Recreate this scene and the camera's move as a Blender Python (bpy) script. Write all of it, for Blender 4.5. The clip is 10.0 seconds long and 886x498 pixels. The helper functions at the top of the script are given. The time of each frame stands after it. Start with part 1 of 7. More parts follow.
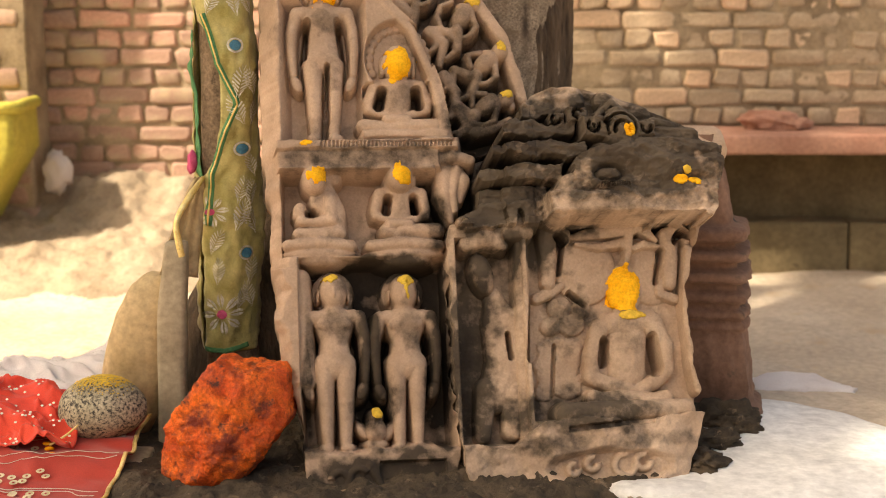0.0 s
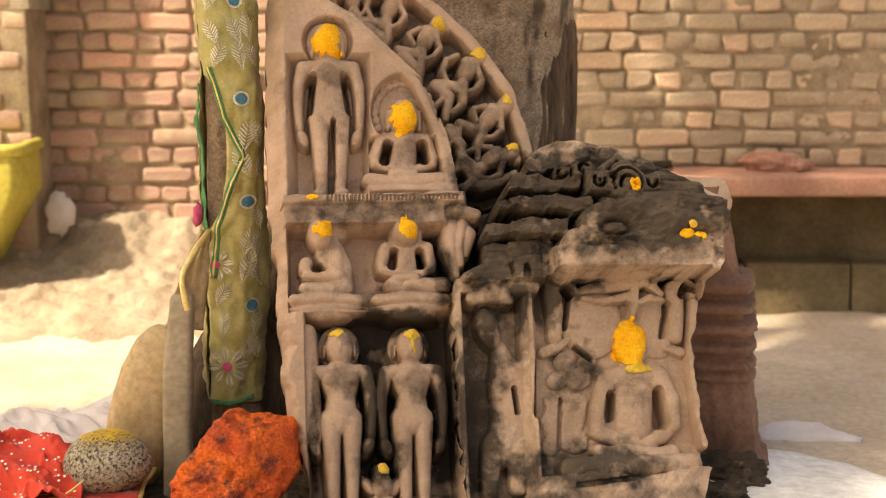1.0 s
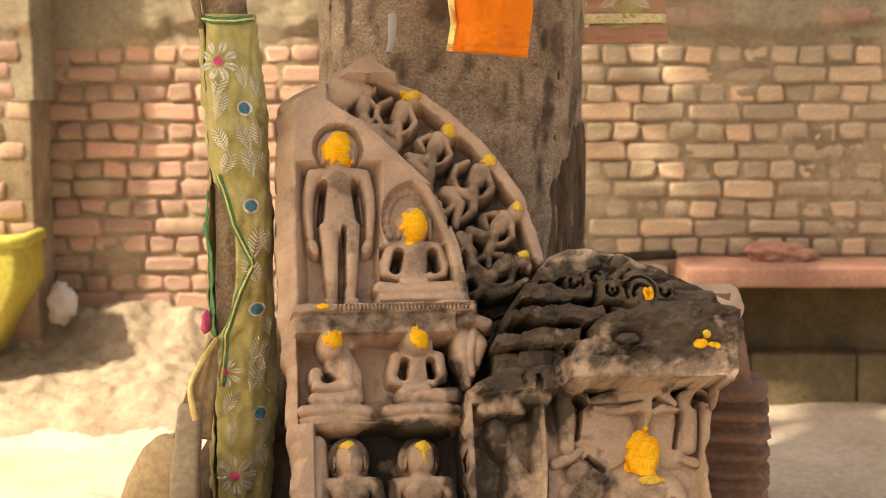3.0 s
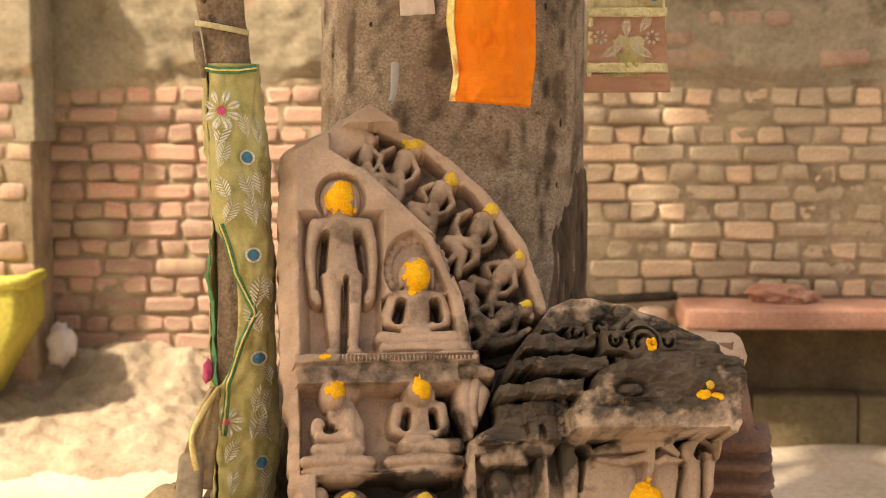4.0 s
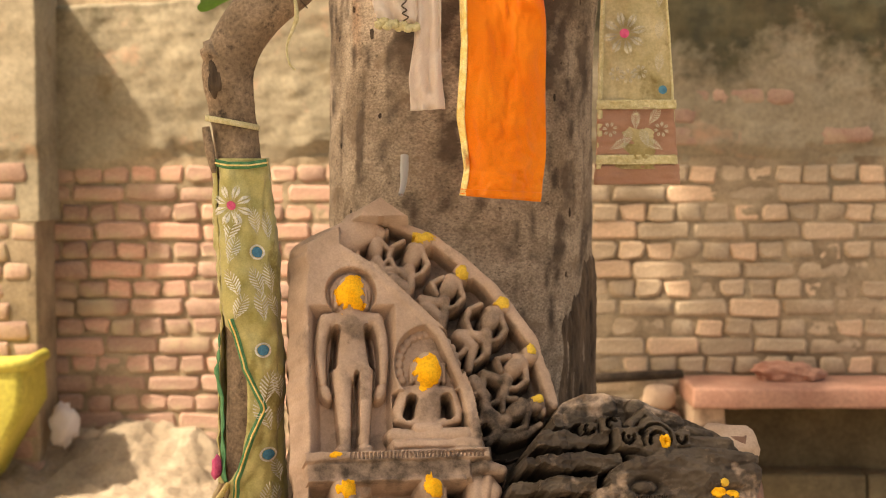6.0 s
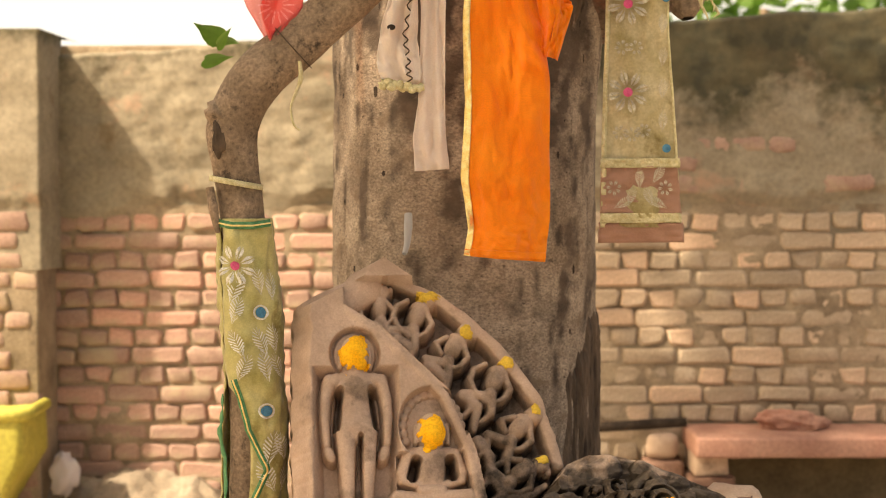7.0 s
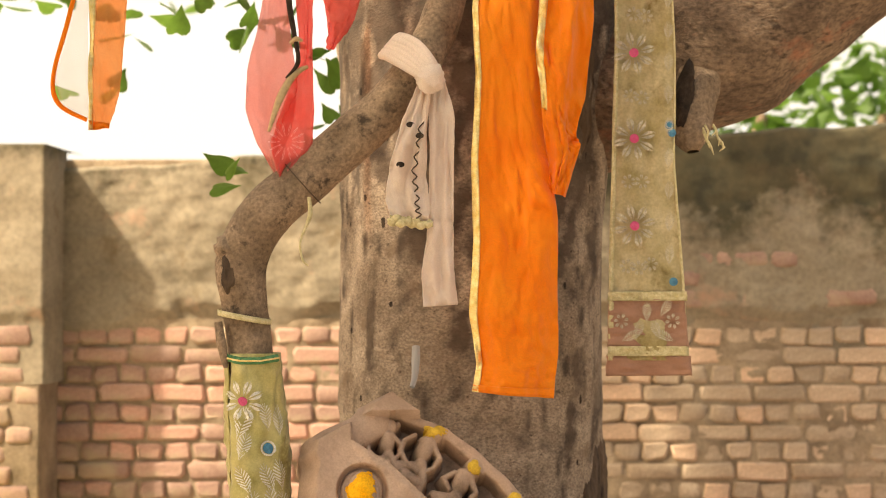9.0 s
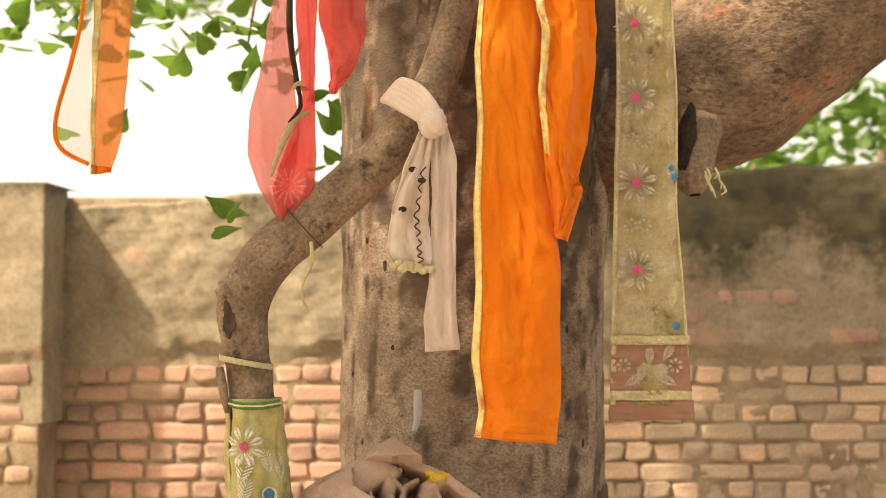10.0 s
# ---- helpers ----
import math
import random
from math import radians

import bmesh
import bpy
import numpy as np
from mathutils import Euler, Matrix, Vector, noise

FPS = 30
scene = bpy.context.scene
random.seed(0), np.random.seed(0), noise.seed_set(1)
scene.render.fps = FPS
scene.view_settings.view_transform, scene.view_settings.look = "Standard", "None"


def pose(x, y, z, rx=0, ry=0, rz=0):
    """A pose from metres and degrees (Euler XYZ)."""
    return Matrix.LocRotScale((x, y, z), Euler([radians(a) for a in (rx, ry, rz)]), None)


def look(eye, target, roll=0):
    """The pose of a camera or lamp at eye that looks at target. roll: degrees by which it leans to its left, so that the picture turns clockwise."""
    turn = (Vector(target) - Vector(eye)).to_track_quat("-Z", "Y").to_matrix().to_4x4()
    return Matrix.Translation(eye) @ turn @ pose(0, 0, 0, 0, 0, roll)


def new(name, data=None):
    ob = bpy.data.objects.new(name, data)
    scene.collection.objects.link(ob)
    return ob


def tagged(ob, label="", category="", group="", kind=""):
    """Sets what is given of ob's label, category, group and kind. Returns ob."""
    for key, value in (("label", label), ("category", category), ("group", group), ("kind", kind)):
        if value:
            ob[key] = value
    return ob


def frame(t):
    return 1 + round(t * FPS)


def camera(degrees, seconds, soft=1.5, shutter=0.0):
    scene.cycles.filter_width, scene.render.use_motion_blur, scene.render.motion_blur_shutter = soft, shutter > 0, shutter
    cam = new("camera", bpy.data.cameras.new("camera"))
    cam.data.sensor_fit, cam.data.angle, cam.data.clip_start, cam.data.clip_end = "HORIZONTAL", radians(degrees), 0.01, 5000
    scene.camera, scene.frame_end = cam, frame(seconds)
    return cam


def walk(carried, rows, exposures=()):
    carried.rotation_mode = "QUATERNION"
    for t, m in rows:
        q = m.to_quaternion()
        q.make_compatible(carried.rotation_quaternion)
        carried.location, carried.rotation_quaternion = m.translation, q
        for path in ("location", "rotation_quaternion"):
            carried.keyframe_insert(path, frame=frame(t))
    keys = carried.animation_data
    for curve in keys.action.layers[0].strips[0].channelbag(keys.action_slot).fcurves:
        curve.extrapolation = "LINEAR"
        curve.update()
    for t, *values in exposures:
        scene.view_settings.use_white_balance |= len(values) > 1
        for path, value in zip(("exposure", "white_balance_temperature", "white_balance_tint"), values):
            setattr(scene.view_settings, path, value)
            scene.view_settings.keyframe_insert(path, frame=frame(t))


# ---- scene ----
cam = camera(35.0, 10.0, 1.0)
PATH = [
    (0, (0.242, -4.255, 1.186), (0.196, -2.288, 0.829), -0.0),
    (0.5, (0.233, -4.249, 1.222), (0.189, -2.28, 0.873), 0.1),
    (1, (0.222, -4.244, 1.25), (0.179, -2.271, 0.93), 0.0),
    (1.5, (0.212, -4.233, 1.278), (0.171, -2.255, 0.985), 0.1),
    (2, (0.209, -4.222, 1.299), (0.167, -2.239, 1.034), 0.1),
    (2.5, (0.195, -4.213, 1.32), (0.157, -2.229, 1.076), 0.0),
    (4, (0.173, -4.199, 1.387), (0.139, -2.207, 1.206), 0.1),
    (4.5, (0.165, -4.194, 1.405), (0.132, -2.201, 1.247), 0.1),
    (5, (0.153, -4.193, 1.423), (0.123, -2.198, 1.283), 0.1),
    (5.5, (0.145, -4.187, 1.444), (0.115, -2.191, 1.325), -0.0),
    (7, (0.13, -4.17, 1.537), (0.1, -2.171, 1.486), -0.1),
    (7.5, (0.12, -4.172, 1.568), (0.092, -2.172, 1.55), -0.1),
    (8, (0.116, -4.175, 1.61), (0.089, -2.176, 1.629), -0.0),
    (8.5, (0.106, -4.176, 1.621), (0.081, -2.177, 1.67), -0.1),
    (9, (0.102, -4.176, 1.651), (0.077, -2.178, 1.725), -0.0),
    (9.5, (0.097, -4.175, 1.665), (0.073, -2.178, 1.762), -0.0),
    (10, (0.095, -4.171, 1.686), (0.071, -2.174, 1.803), -0.0),
]
walk(cam, [(t, look(eye, target, roll)) for t, eye, target, roll in PATH], [(0.0, 1.30, 8000, 9.5), (4.0, 1.24, 8000, 9.5), (10.0, 1.23, 8000, 9.5)])
cam.data.dof.use_dof, cam.data.dof.focus_distance, cam.data.dof.aperture_fstop = True, 3.2, 3.4

# ---- light ----
SUN_AZ, SUN_EL = radians(58), radians(50)
SUN_DIR = Vector((math.sin(SUN_AZ) * math.cos(SUN_EL), math.cos(SUN_AZ) * math.cos(SUN_EL), -math.sin(SUN_EL)))
world = bpy.data.worlds.new("hazy_sky")
scene.world = world
world.use_nodes = True
wn = world.node_tree.nodes
sky = wn.new("ShaderNodeTexSky")
sky.sky_type, sky.sun_disc = "NISHITA", False
sky.sun_elevation, sky.sun_rotation = SUN_EL, SUN_AZ + math.pi
sky.dust_density, sky.air_density, sky.ozone_density = 6.0, 1.2, 0.3
world.node_tree.links.new(sky.outputs[0], wn["Background"].inputs[0])
wn["Background"].inputs[1].default_value = 0.106
sun = new("sun", bpy.data.lights.new("sun", "SUN"))
sun.data.energy, sun.data.angle, sun.data.color = 3.25, radians(1.8), (1.0, 0.93, 0.82)
sun.matrix_world = look((-6, -5, 9), Vector((-6, -5, 9)) + SUN_DIR)


# ---- materials ----
def shader(name):
    m = bpy.data.materials.new(name)
    m.use_nodes = True
    return m, m.node_tree.nodes, m.node_tree.links, m.node_tree.nodes["Principled BSDF"]


def ramp(nodes, stops):
    r = nodes.new("ShaderNodeValToRGB")
    el = r.color_ramp.elements
    while len(el) < len(stops):
        el.new(0.5)
    for e, (p, c) in zip(el, stops):
        e.position, e.color = p, (*c, 1)
    return r


def surface(name, c1, c2, scale=6, fine=70, rough=0.85, bump=0.35, depth=0.004, metal=0.0, stretch=(1, 1, 1), spots=None,
            stain_shade=None, rand=0.0, glow=0.0, patch=None, fine_mix=0.45):
    """Two scales of colour and relief. spots: (colour, scale, cover); stain: colours for the stain attribute; patch: (colour, scale, cover)."""
    m, n, l, b = shader(name)
    tc = n.new("ShaderNodeTexCoord")
    mp = n.new("ShaderNodeMapping")
    mp.inputs["Scale"].default_value = stretch
    l.new(tc.outputs["Object"], mp.inputs[0])
    info = n.new("ShaderNodeObjectInfo")

    def tex(s, detail, kind="ShaderNodeTexNoise", r=0.6):
        t = n.new(kind)
        t.inputs["Scale"].default_value = s
        if kind == "ShaderNodeTexNoise":
            t.inputs["Detail"].default_value, t.inputs["Roughness"].default_value = detail, r
        l.new(mp.outputs[0], t.inputs["Vector"])
        return t

    def mix(a, bcol, fac, mode="MIX"):
        x = n.new("ShaderNodeMix")
        x.data_type, x.blend_type = "RGBA", mode
        for sock, val in ((0, fac), (6, a), (7, bcol)):
            if isinstance(val, bpy.types.NodeSocket):
                l.new(val, x.inputs[sock])
            else:
                x.inputs[sock].default_value = val if sock == 0 else (*val, 1)
        return x.outputs[2]

    big, small = tex(scale, 5), tex(fine, 4)
    rp = ramp(n, [(0.32, c1), (0.68, c2)])
    l.new(big.outputs[0], rp.inputs[0])
    g = ramp(n, [(0.3, (0.5, 0.5, 0.5)), (0.7, (1.3, 1.3, 1.3))])
    l.new(small.outputs[0], g.inputs[0])
    col = mix(rp.outputs[0], g.outputs[0], fine_mix, "MULTIPLY")
    if rand:
        rr = ramp(n, [(0, (1 - rand, 1 - rand, 1 - rand)), (0.5, (1, 1, 1)), (1, (1 + rand * 0.9, 1 + rand * 0.45, 1 + rand * 0.35))])
        l.new(info.outputs["Random"], rr.inputs[0])
        col = mix(col, rr.outputs[0], 1.0, "MULTIPLY")
    for extra in (patch, spots):
        if extra:
            c, s, cover = extra
            t = tex(s, 6, r=0.68)
            e = ramp(n, [(cover, (0, 0, 0)), (min(cover + 0.12, 1), (1, 1, 1))])
            l.new(t.outputs[0], e.inputs[0])
            col = mix(col, c, e.outputs[0])
    if stain_shade:
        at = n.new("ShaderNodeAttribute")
        at.attribute_name = "stain_shade"
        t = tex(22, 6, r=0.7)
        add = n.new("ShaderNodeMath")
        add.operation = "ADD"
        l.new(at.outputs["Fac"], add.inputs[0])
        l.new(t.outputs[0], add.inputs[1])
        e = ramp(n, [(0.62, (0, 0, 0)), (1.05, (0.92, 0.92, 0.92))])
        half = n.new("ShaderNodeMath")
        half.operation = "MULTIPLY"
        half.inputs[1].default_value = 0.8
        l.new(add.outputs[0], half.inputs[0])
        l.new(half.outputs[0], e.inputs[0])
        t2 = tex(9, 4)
        sr = ramp(n, [(0.35, stain_shade[0]), (0.65, stain_shade[1])])
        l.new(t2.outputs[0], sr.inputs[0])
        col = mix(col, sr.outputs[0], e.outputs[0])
    l.new(col, b.inputs["Base Color"])
    b.inputs["Roughness"].default_value, b.inputs["Metallic"].default_value = rough, metal
    b.inputs["Specular IOR Level"].default_value = 0.3
    bp, bp2 = n.new("ShaderNodeBump"), n.new("ShaderNodeBump")
    bp.inputs["Strength"].default_value = bp2.inputs["Strength"].default_value = bump
    bp.inputs["Distance"].default_value, bp2.inputs["Distance"].default_value = depth, depth * 3
    l.new(small.outputs[0], bp.inputs["Height"])
    l.new(big.outputs[0], bp2.inputs["Height"])
    l.new(bp2.outputs[0], bp.inputs["Normal"])
    l.new(bp.outputs[0], b.inputs["Normal"])
    return m


def fabric(name, c1, c2, thin=0.35, rough=0.8, weave=420, scale=5, metal=0.0, patch=None, sheer=0.0):
    """Woven cloth that lets some light through."""
    m = surface(name, c1, c2, scale, weave, rough, 0.25, 0.0008, metal, patch=patch, fine_mix=0.3)
    n, l = m.node_tree.nodes, m.node_tree.links
    b = n["Principled BSDF"]
    b.inputs["Sheen Weight"].default_value = 0.25
    tr, mx = n.new("ShaderNodeBsdfTranslucent"), n.new("ShaderNodeMixShader")
    l.new(b.inputs["Base Color"].links[0].from_socket, tr.inputs[0])
    mx.inputs[0].default_value = thin
    l.new(b.outputs[0], mx.inputs[1])
    l.new(tr.outputs[0], mx.inputs[2])
    out = mx.outputs[0]
    if sheer:
        clear, mx2 = n.new("ShaderNodeBsdfTransparent"), n.new("ShaderNodeMixShader")
        mx2.inputs[0].default_value = sheer
        l.new(b.inputs["Base Color"].links[0].from_socket, clear.inputs[0])
        l.new(out, mx2.inputs[1])
        l.new(clear.outputs[0], mx2.inputs[2])
        out = mx2.outputs[0]
    l.new(out, n["Material Output"].inputs[0])
    return m


# the near-black stain colours also paint shade deep in the niches
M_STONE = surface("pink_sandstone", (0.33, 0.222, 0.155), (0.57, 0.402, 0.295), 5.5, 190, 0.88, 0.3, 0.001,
                  stain_shade=((0.008, 0.006, 0.004), (0.045, 0.034, 0.023)), spots=((0.19, 0.14, 0.1), 15, 0.67), patch=((0.26, 0.18, 0.13), 7, 0.57), fine_mix=0.24)
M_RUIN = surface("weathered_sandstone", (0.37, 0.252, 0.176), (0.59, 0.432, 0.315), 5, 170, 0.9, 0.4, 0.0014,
                 stain_shade=((0.016, 0.012, 0.009), (0.085, 0.066, 0.047)), spots=((0.16, 0.12, 0.085), 13, 0.66), patch=((0.3, 0.21, 0.15), 6, 0.58), fine_mix=0.28)
M_REDSTONE = surface("red_sandstone", (0.15, 0.08, 0.055), (0.27, 0.155, 0.11), 7, 80, 0.88, 0.5, 0.002, spots=((0.08, 0.06, 0.045), 14, 0.58))
M_BENCH = surface("bench_sandstone", (0.36, 0.17, 0.12), (0.5, 0.28, 0.2), 4, 60, 0.85, 0.3, 0.002, spots=((0.55, 0.4, 0.3), 9, 0.62))
# brown mud, its colour darkened to carry the shade under the bench
M_MUD_SHADE = surface("shaded_mud_plaster", (0.11, 0.082, 0.045), (0.21, 0.16, 0.09), 4, 50, 0.95, 0.5, 0.004, spots=((0.07, 0.05, 0.03), 9, 0.62))
M_TURMERIC = surface("turmeric_paste", (0.95, 0.42, 0.012), (1.0, 0.54, 0.03), 30, 160, 0.9, 0.5, 0.001)
M_TURMERIC_DULL = surface("dry_turmeric", (0.6, 0.38, 0.05), (0.8, 0.52, 0.07), 30, 160, 0.9, 0.5, 0.001)
M_BRICK = surface("old_brick", (0.41, 0.245, 0.185), (0.55, 0.368, 0.288), 7, 90, 0.92, 0.5, 0.002, rand=0.32, patch=((0.42, 0.32, 0.21), 3.0, 0.5))
M_BRICK_DUSTY = surface("dusty_brick", (0.45, 0.335, 0.228), (0.60, 0.47, 0.34), 7, 90, 0.92, 0.5, 0.002, rand=0.3, patch=((0.48, 0.28, 0.2), 3.5, 0.6))
M_MORTAR = surface("mud_mortar", (0.2, 0.145, 0.095), (0.44, 0.34, 0.23), 5, 70, 0.95, 0.6, 0.004)
M_RENDER = surface("mud_render", (0.235, 0.193, 0.134), (0.36, 0.30, 0.215), 3, 45, 0.95, 0.5, 0.004,
                   patch=((0.44, 0.275, 0.19), 3.4, 0.585), spots=((0.2, 0.145, 0.085), 5, 0.58), stain_shade=((0.035, 0.035, 0.02), (0.1, 0.085, 0.045)))
M_SOIL = surface("sandy_soil", (0.43, 0.345, 0.262), (0.55, 0.462, 0.368), 1.6, 40, 0.95, 0.4, 0.006, spots=((0.42, 0.31, 0.205), 5, 0.58), patch=((0.46, 0.35, 0.23), 2.2, 0.6))
M_DIRT = surface("dark_earth", (0.035, 0.026, 0.018), (0.105, 0.075, 0.048), 14, 90, 0.95, 0.8, 0.006, spots=((0.28, 0.2, 0.13), 24, 0.6))
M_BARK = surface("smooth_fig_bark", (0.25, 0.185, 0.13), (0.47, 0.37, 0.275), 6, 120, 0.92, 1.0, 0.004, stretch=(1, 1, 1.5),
                 spots=((0.075, 0.052, 0.035), 42, 0.585), patch=((0.22, 0.155, 0.105), 7, 0.55), fine_mix=1.0, stain_shade=((0.05, 0.034, 0.024), (0.13, 0.092, 0.064)))
M_BARK_RED = surface("ruddy_bark", (0.12, 0.08, 0.054), (0.28, 0.195, 0.132), 8, 90, 0.92, 1.0, 0.008, stretch=(0.6, 1, 0.9),
                     spots=((0.06, 0.04, 0.027), 34, 0.55), patch=((0.36, 0.13, 0.07), 3.2, 0.57), fine_mix=1.0)
M_LIMB = surface("limb_bark", (0.17, 0.115, 0.07), (0.36, 0.255, 0.17), 9, 110, 0.9, 0.9, 0.004, spots=((0.06, 0.042, 0.028), 26, 0.57), fine_mix=0.85)
M_TORN = surface("torn_bark", (0.045, 0.03, 0.02), (0.17, 0.115, 0.074), 14, 90, 0.95, 1.0, 0.007, stretch=(1, 1, 0.3), spots=((0.03, 0.02, 0.014), 16, 0.56))
M_CRACK = surface("bark_crack", (0.02, 0.013, 0.009), (0.06, 0.04, 0.026), 20, 80, 0.95)
M_LEAF = fabric("fig_leaf", (0.08, 0.17, 0.022), (0.16, 0.29, 0.045), 0.55, 0.5, 60, 3)
M_ORANGE = fabric("saffron_cloth", (0.98, 0.25, 0.008), (1.0, 0.34, 0.02), 0.38)
M_SHEER_ORANGE = fabric("sheer_saffron_cloth", (1.0, 0.55, 0.28), (1.0, 0.66, 0.4), 0.65, sheer=0.66)
M_SHEER_WHITE = fabric("sheer_white_cloth", (0.97, 0.93, 0.88), (1.0, 0.98, 0.95), 0.7, sheer=0.82)
M_CORAL = fabric("coral_cloth", (1.0, 0.34, 0.30), (1.0, 0.46, 0.42), 0.62, sheer=0.58)
M_PINKSHEER = fabric("faded_coral_cloth", (1.0, 0.56, 0.51), (1.0, 0.66, 0.62), 0.65, sheer=0.6)
M_CREAM = fabric("cream_muslin", (0.9, 0.77, 0.67), (0.98, 0.89, 0.8), 0.5)
M_BROCADE = fabric("olive_gold_brocade", (0.40, 0.34, 0.10), (0.68, 0.60, 0.26), 0.15, 0.42, 260, 16, 0.15, patch=((0.28, 0.22, 0.06), 9, 0.56))
M_BROCADE_PALE = fabric("pale_gold_net", (0.46, 0.37, 0.16), (0.72, 0.63, 0.39), 0.3, 0.6, 150, 11, patch=((0.27, 0.2, 0.07), 8, 0.54))
M_GOLD = surface("gold_lace", (0.8, 0.55, 0.16), (0.98, 0.8, 0.38), 60, 400, 0.38, 0.5, 0.001, metal=0.6)
M_SILVER = surface("silver_thread", (0.66, 0.61, 0.46), (0.92, 0.88, 0.76), 160, 600, 0.4, 0.8, 0.001, metal=0.35)
M_SILVER_DULL = surface("tarnished_silver_thread", (0.5, 0.44, 0.3), (0.74, 0.68, 0.52), 160, 600, 0.5, 0.8, 0.001, metal=0.2)
M_SEQUIN = surface("cream_sequin", (0.66, 0.5, 0.26), (0.88, 0.76, 0.52), 60, 300, 0.4, 0.3, 0.0005, metal=0.2)
M_PALEGOLD = surface("pale_gold_trim", (0.5, 0.42, 0.2), (0.68, 0.6, 0.36), 90, 420, 0.6, 0.7, 0.001)
M_PINK = surface("pink_thread", (0.55, 0.06, 0.16), (0.7, 0.13, 0.26), 80, 500, 0.8, 0.5, 0.001)
M_BLUE = surface("blue_sequin", (0.035, 0.14, 0.23), (0.09, 0.27, 0.38), 60, 300, 0.4, 0.4, 0.001)
M_GREEN = surface("green_trim", (0.05, 0.19, 0.07), (0.13, 0.32, 0.14), 90, 500, 0.6, 0.6, 0.001)
M_DUSKROSE = fabric("dusky_rose_cloth", (0.42, 0.22, 0.14), (0.55, 0.32, 0.22), 0.3)
M_RED = fabric("red_sequin_cloth", (0.74, 0.04, 0.02), (0.92, 0.09, 0.045), 0.15, 0.6)
M_MAROON = fabric("maroon_cloth", (0.38, 0.03, 0.02), (0.56, 0.06, 0.04), 0.12, 0.65)
M_LILAC = fabric("white_lilac_cloth", (0.74, 0.66, 0.65), (0.88, 0.83, 0.82), 0.25)
M_VERMILION = surface("vermilion_stone", (0.46, 0.04, 0.011), (0.95, 0.19, 0.024), 9, 130, 0.6, 1.0, 0.005, spots=((0.085, 0.033, 0.022), 30, 0.555), patch=((0.2, 0.03, 0.015), 10, 0.5), fine_mix=0.75)
M_GRANITE = surface("speckled_stone", (0.34, 0.29, 0.2), (0.54, 0.47, 0.34), 14, 160, 0.8, 0.8, 0.002, spots=((0.05, 0.045, 0.04), 130, 0.475), fine_mix=0.8)
M_TANSTONE = surface("tan_stone", (0.4, 0.28, 0.14), (0.6, 0.45, 0.26), 7, 60, 0.75, 0.4, 0.003, spots=((0.14, 0.1, 0.06), 12, 0.62))
M_GREYSTONE = surface("grey_slab", (0.32, 0.255, 0.17), (0.47, 0.39, 0.275), 6, 70, 0.75, 0.35, 0.002)
M_WHITE = surface("limewashed_plaster", (0.72, 0.7, 0.67), (0.84, 0.83, 0.81), 3, 30, 0.7, 0.25, 0.003, spots=((0.45, 0.4, 0.34), 6, 0.7))
M_YELLOW = surface("yellow_paint", (0.4, 0.35, 0.06), (0.54, 0.47, 0.1), 4, 50, 0.65, 0.35, 0.003, spots=((0.45, 0.34, 0.06), 8, 0.66))
M_CLEAR, _n, _l, _b = shader("clear_plastic")
_b.inputs["Transmission Weight"].default_value, _b.inputs["Roughness"].default_value, _b.inputs["IOR"].default_value = 0.3, 0.3, 1.3
_b.inputs["Base Color"].default_value = (0.5, 0.48, 0.45, 1)


# ---- building helpers ----
def thing(name, base, label, category, group=""):
    ob = new(name)
    ob.location, ob.empty_display_size = base, 0.05
    bpy.context.view_layer.update()
    return tagged(ob, label, category, group)


def base_of(ob):
    p = Vector(ob.location)
    while ob.parent:
        ob = ob.parent
        p += Vector(ob.location)
    return p


def mesh_object(name, me, material, parent=None, label="", smooth=True):
    me.materials.append(material)
    if smooth:
        me.polygons.foreach_set("use_smooth", [True] * len(me.polygons))
    ob = new(name, me)
    if parent is not None:
        me.transform(Matrix.Translation(-base_of(parent)))
        ob.parent = parent
    return tagged(ob, label)


def part(name, bm, material, parent=None, label="", smooth=True):
    """Links a bmesh, in world coordinates, as one mesh object."""
    me = bpy.data.meshes.new(name)
    bmesh.ops.recalc_face_normals(bm, faces=bm.faces)
    bm.to_mesh(me)
    bm.free()
    return mesh_object(name, me, material, parent, label, smooth)


def grid_mesh(name, P, closed=False, material=None, parent=None, label="", thick=0.0, smooth=True):
    """P: array rows x columns x 3."""
    P = np.asarray(P, float)
    r, c = P.shape[:2]
    idx = np.arange(r * c).reshape(r, c)
    if closed:
        idx = np.concatenate([idx, idx[:, :1]], 1)
    faces = np.stack([idx[:-1, :-1], idx[:-1, 1:], idx[1:, 1:], idx[1:, :-1]], -1).reshape(-1, 4)
    me = bpy.data.meshes.new(name)
    me.from_pydata(P.reshape(-1, 3).tolist(), [], faces.tolist())
    ob = mesh_object(name, me, material, parent, label, smooth)
    if thick:
        s = ob.modifiers.new("thickness", "SOLIDIFY")
        s.thickness, s.offset = thick, 0
    return ob


def box(x0, x1, y0, y1, z0, z1, bevel=0.006, jitter=0.0, seed=0, bm=None):
    bm = bm or bmesh.new()
    made = bmesh.ops.create_cube(bm, size=1)["verts"]
    rnd = random.Random(seed)
    for v in made:
        v.co = Vector(((x0 + x1) / 2 + v.co.x * (x1 - x0), (y0 + y1) / 2 + v.co.y * (y1 - y0), (z0 + z1) / 2 + v.co.z * (z1 - z0)))
        v.co += Vector([rnd.uniform(-jitter, jitter) for _ in range(3)])
    if bevel:
        edges = {e for v in made for e in v.link_edges}
        bmesh.ops.bevel(bm, geom=list(edges), offset=bevel, segments=2, affect="EDGES", profile=0.6)
    return bm


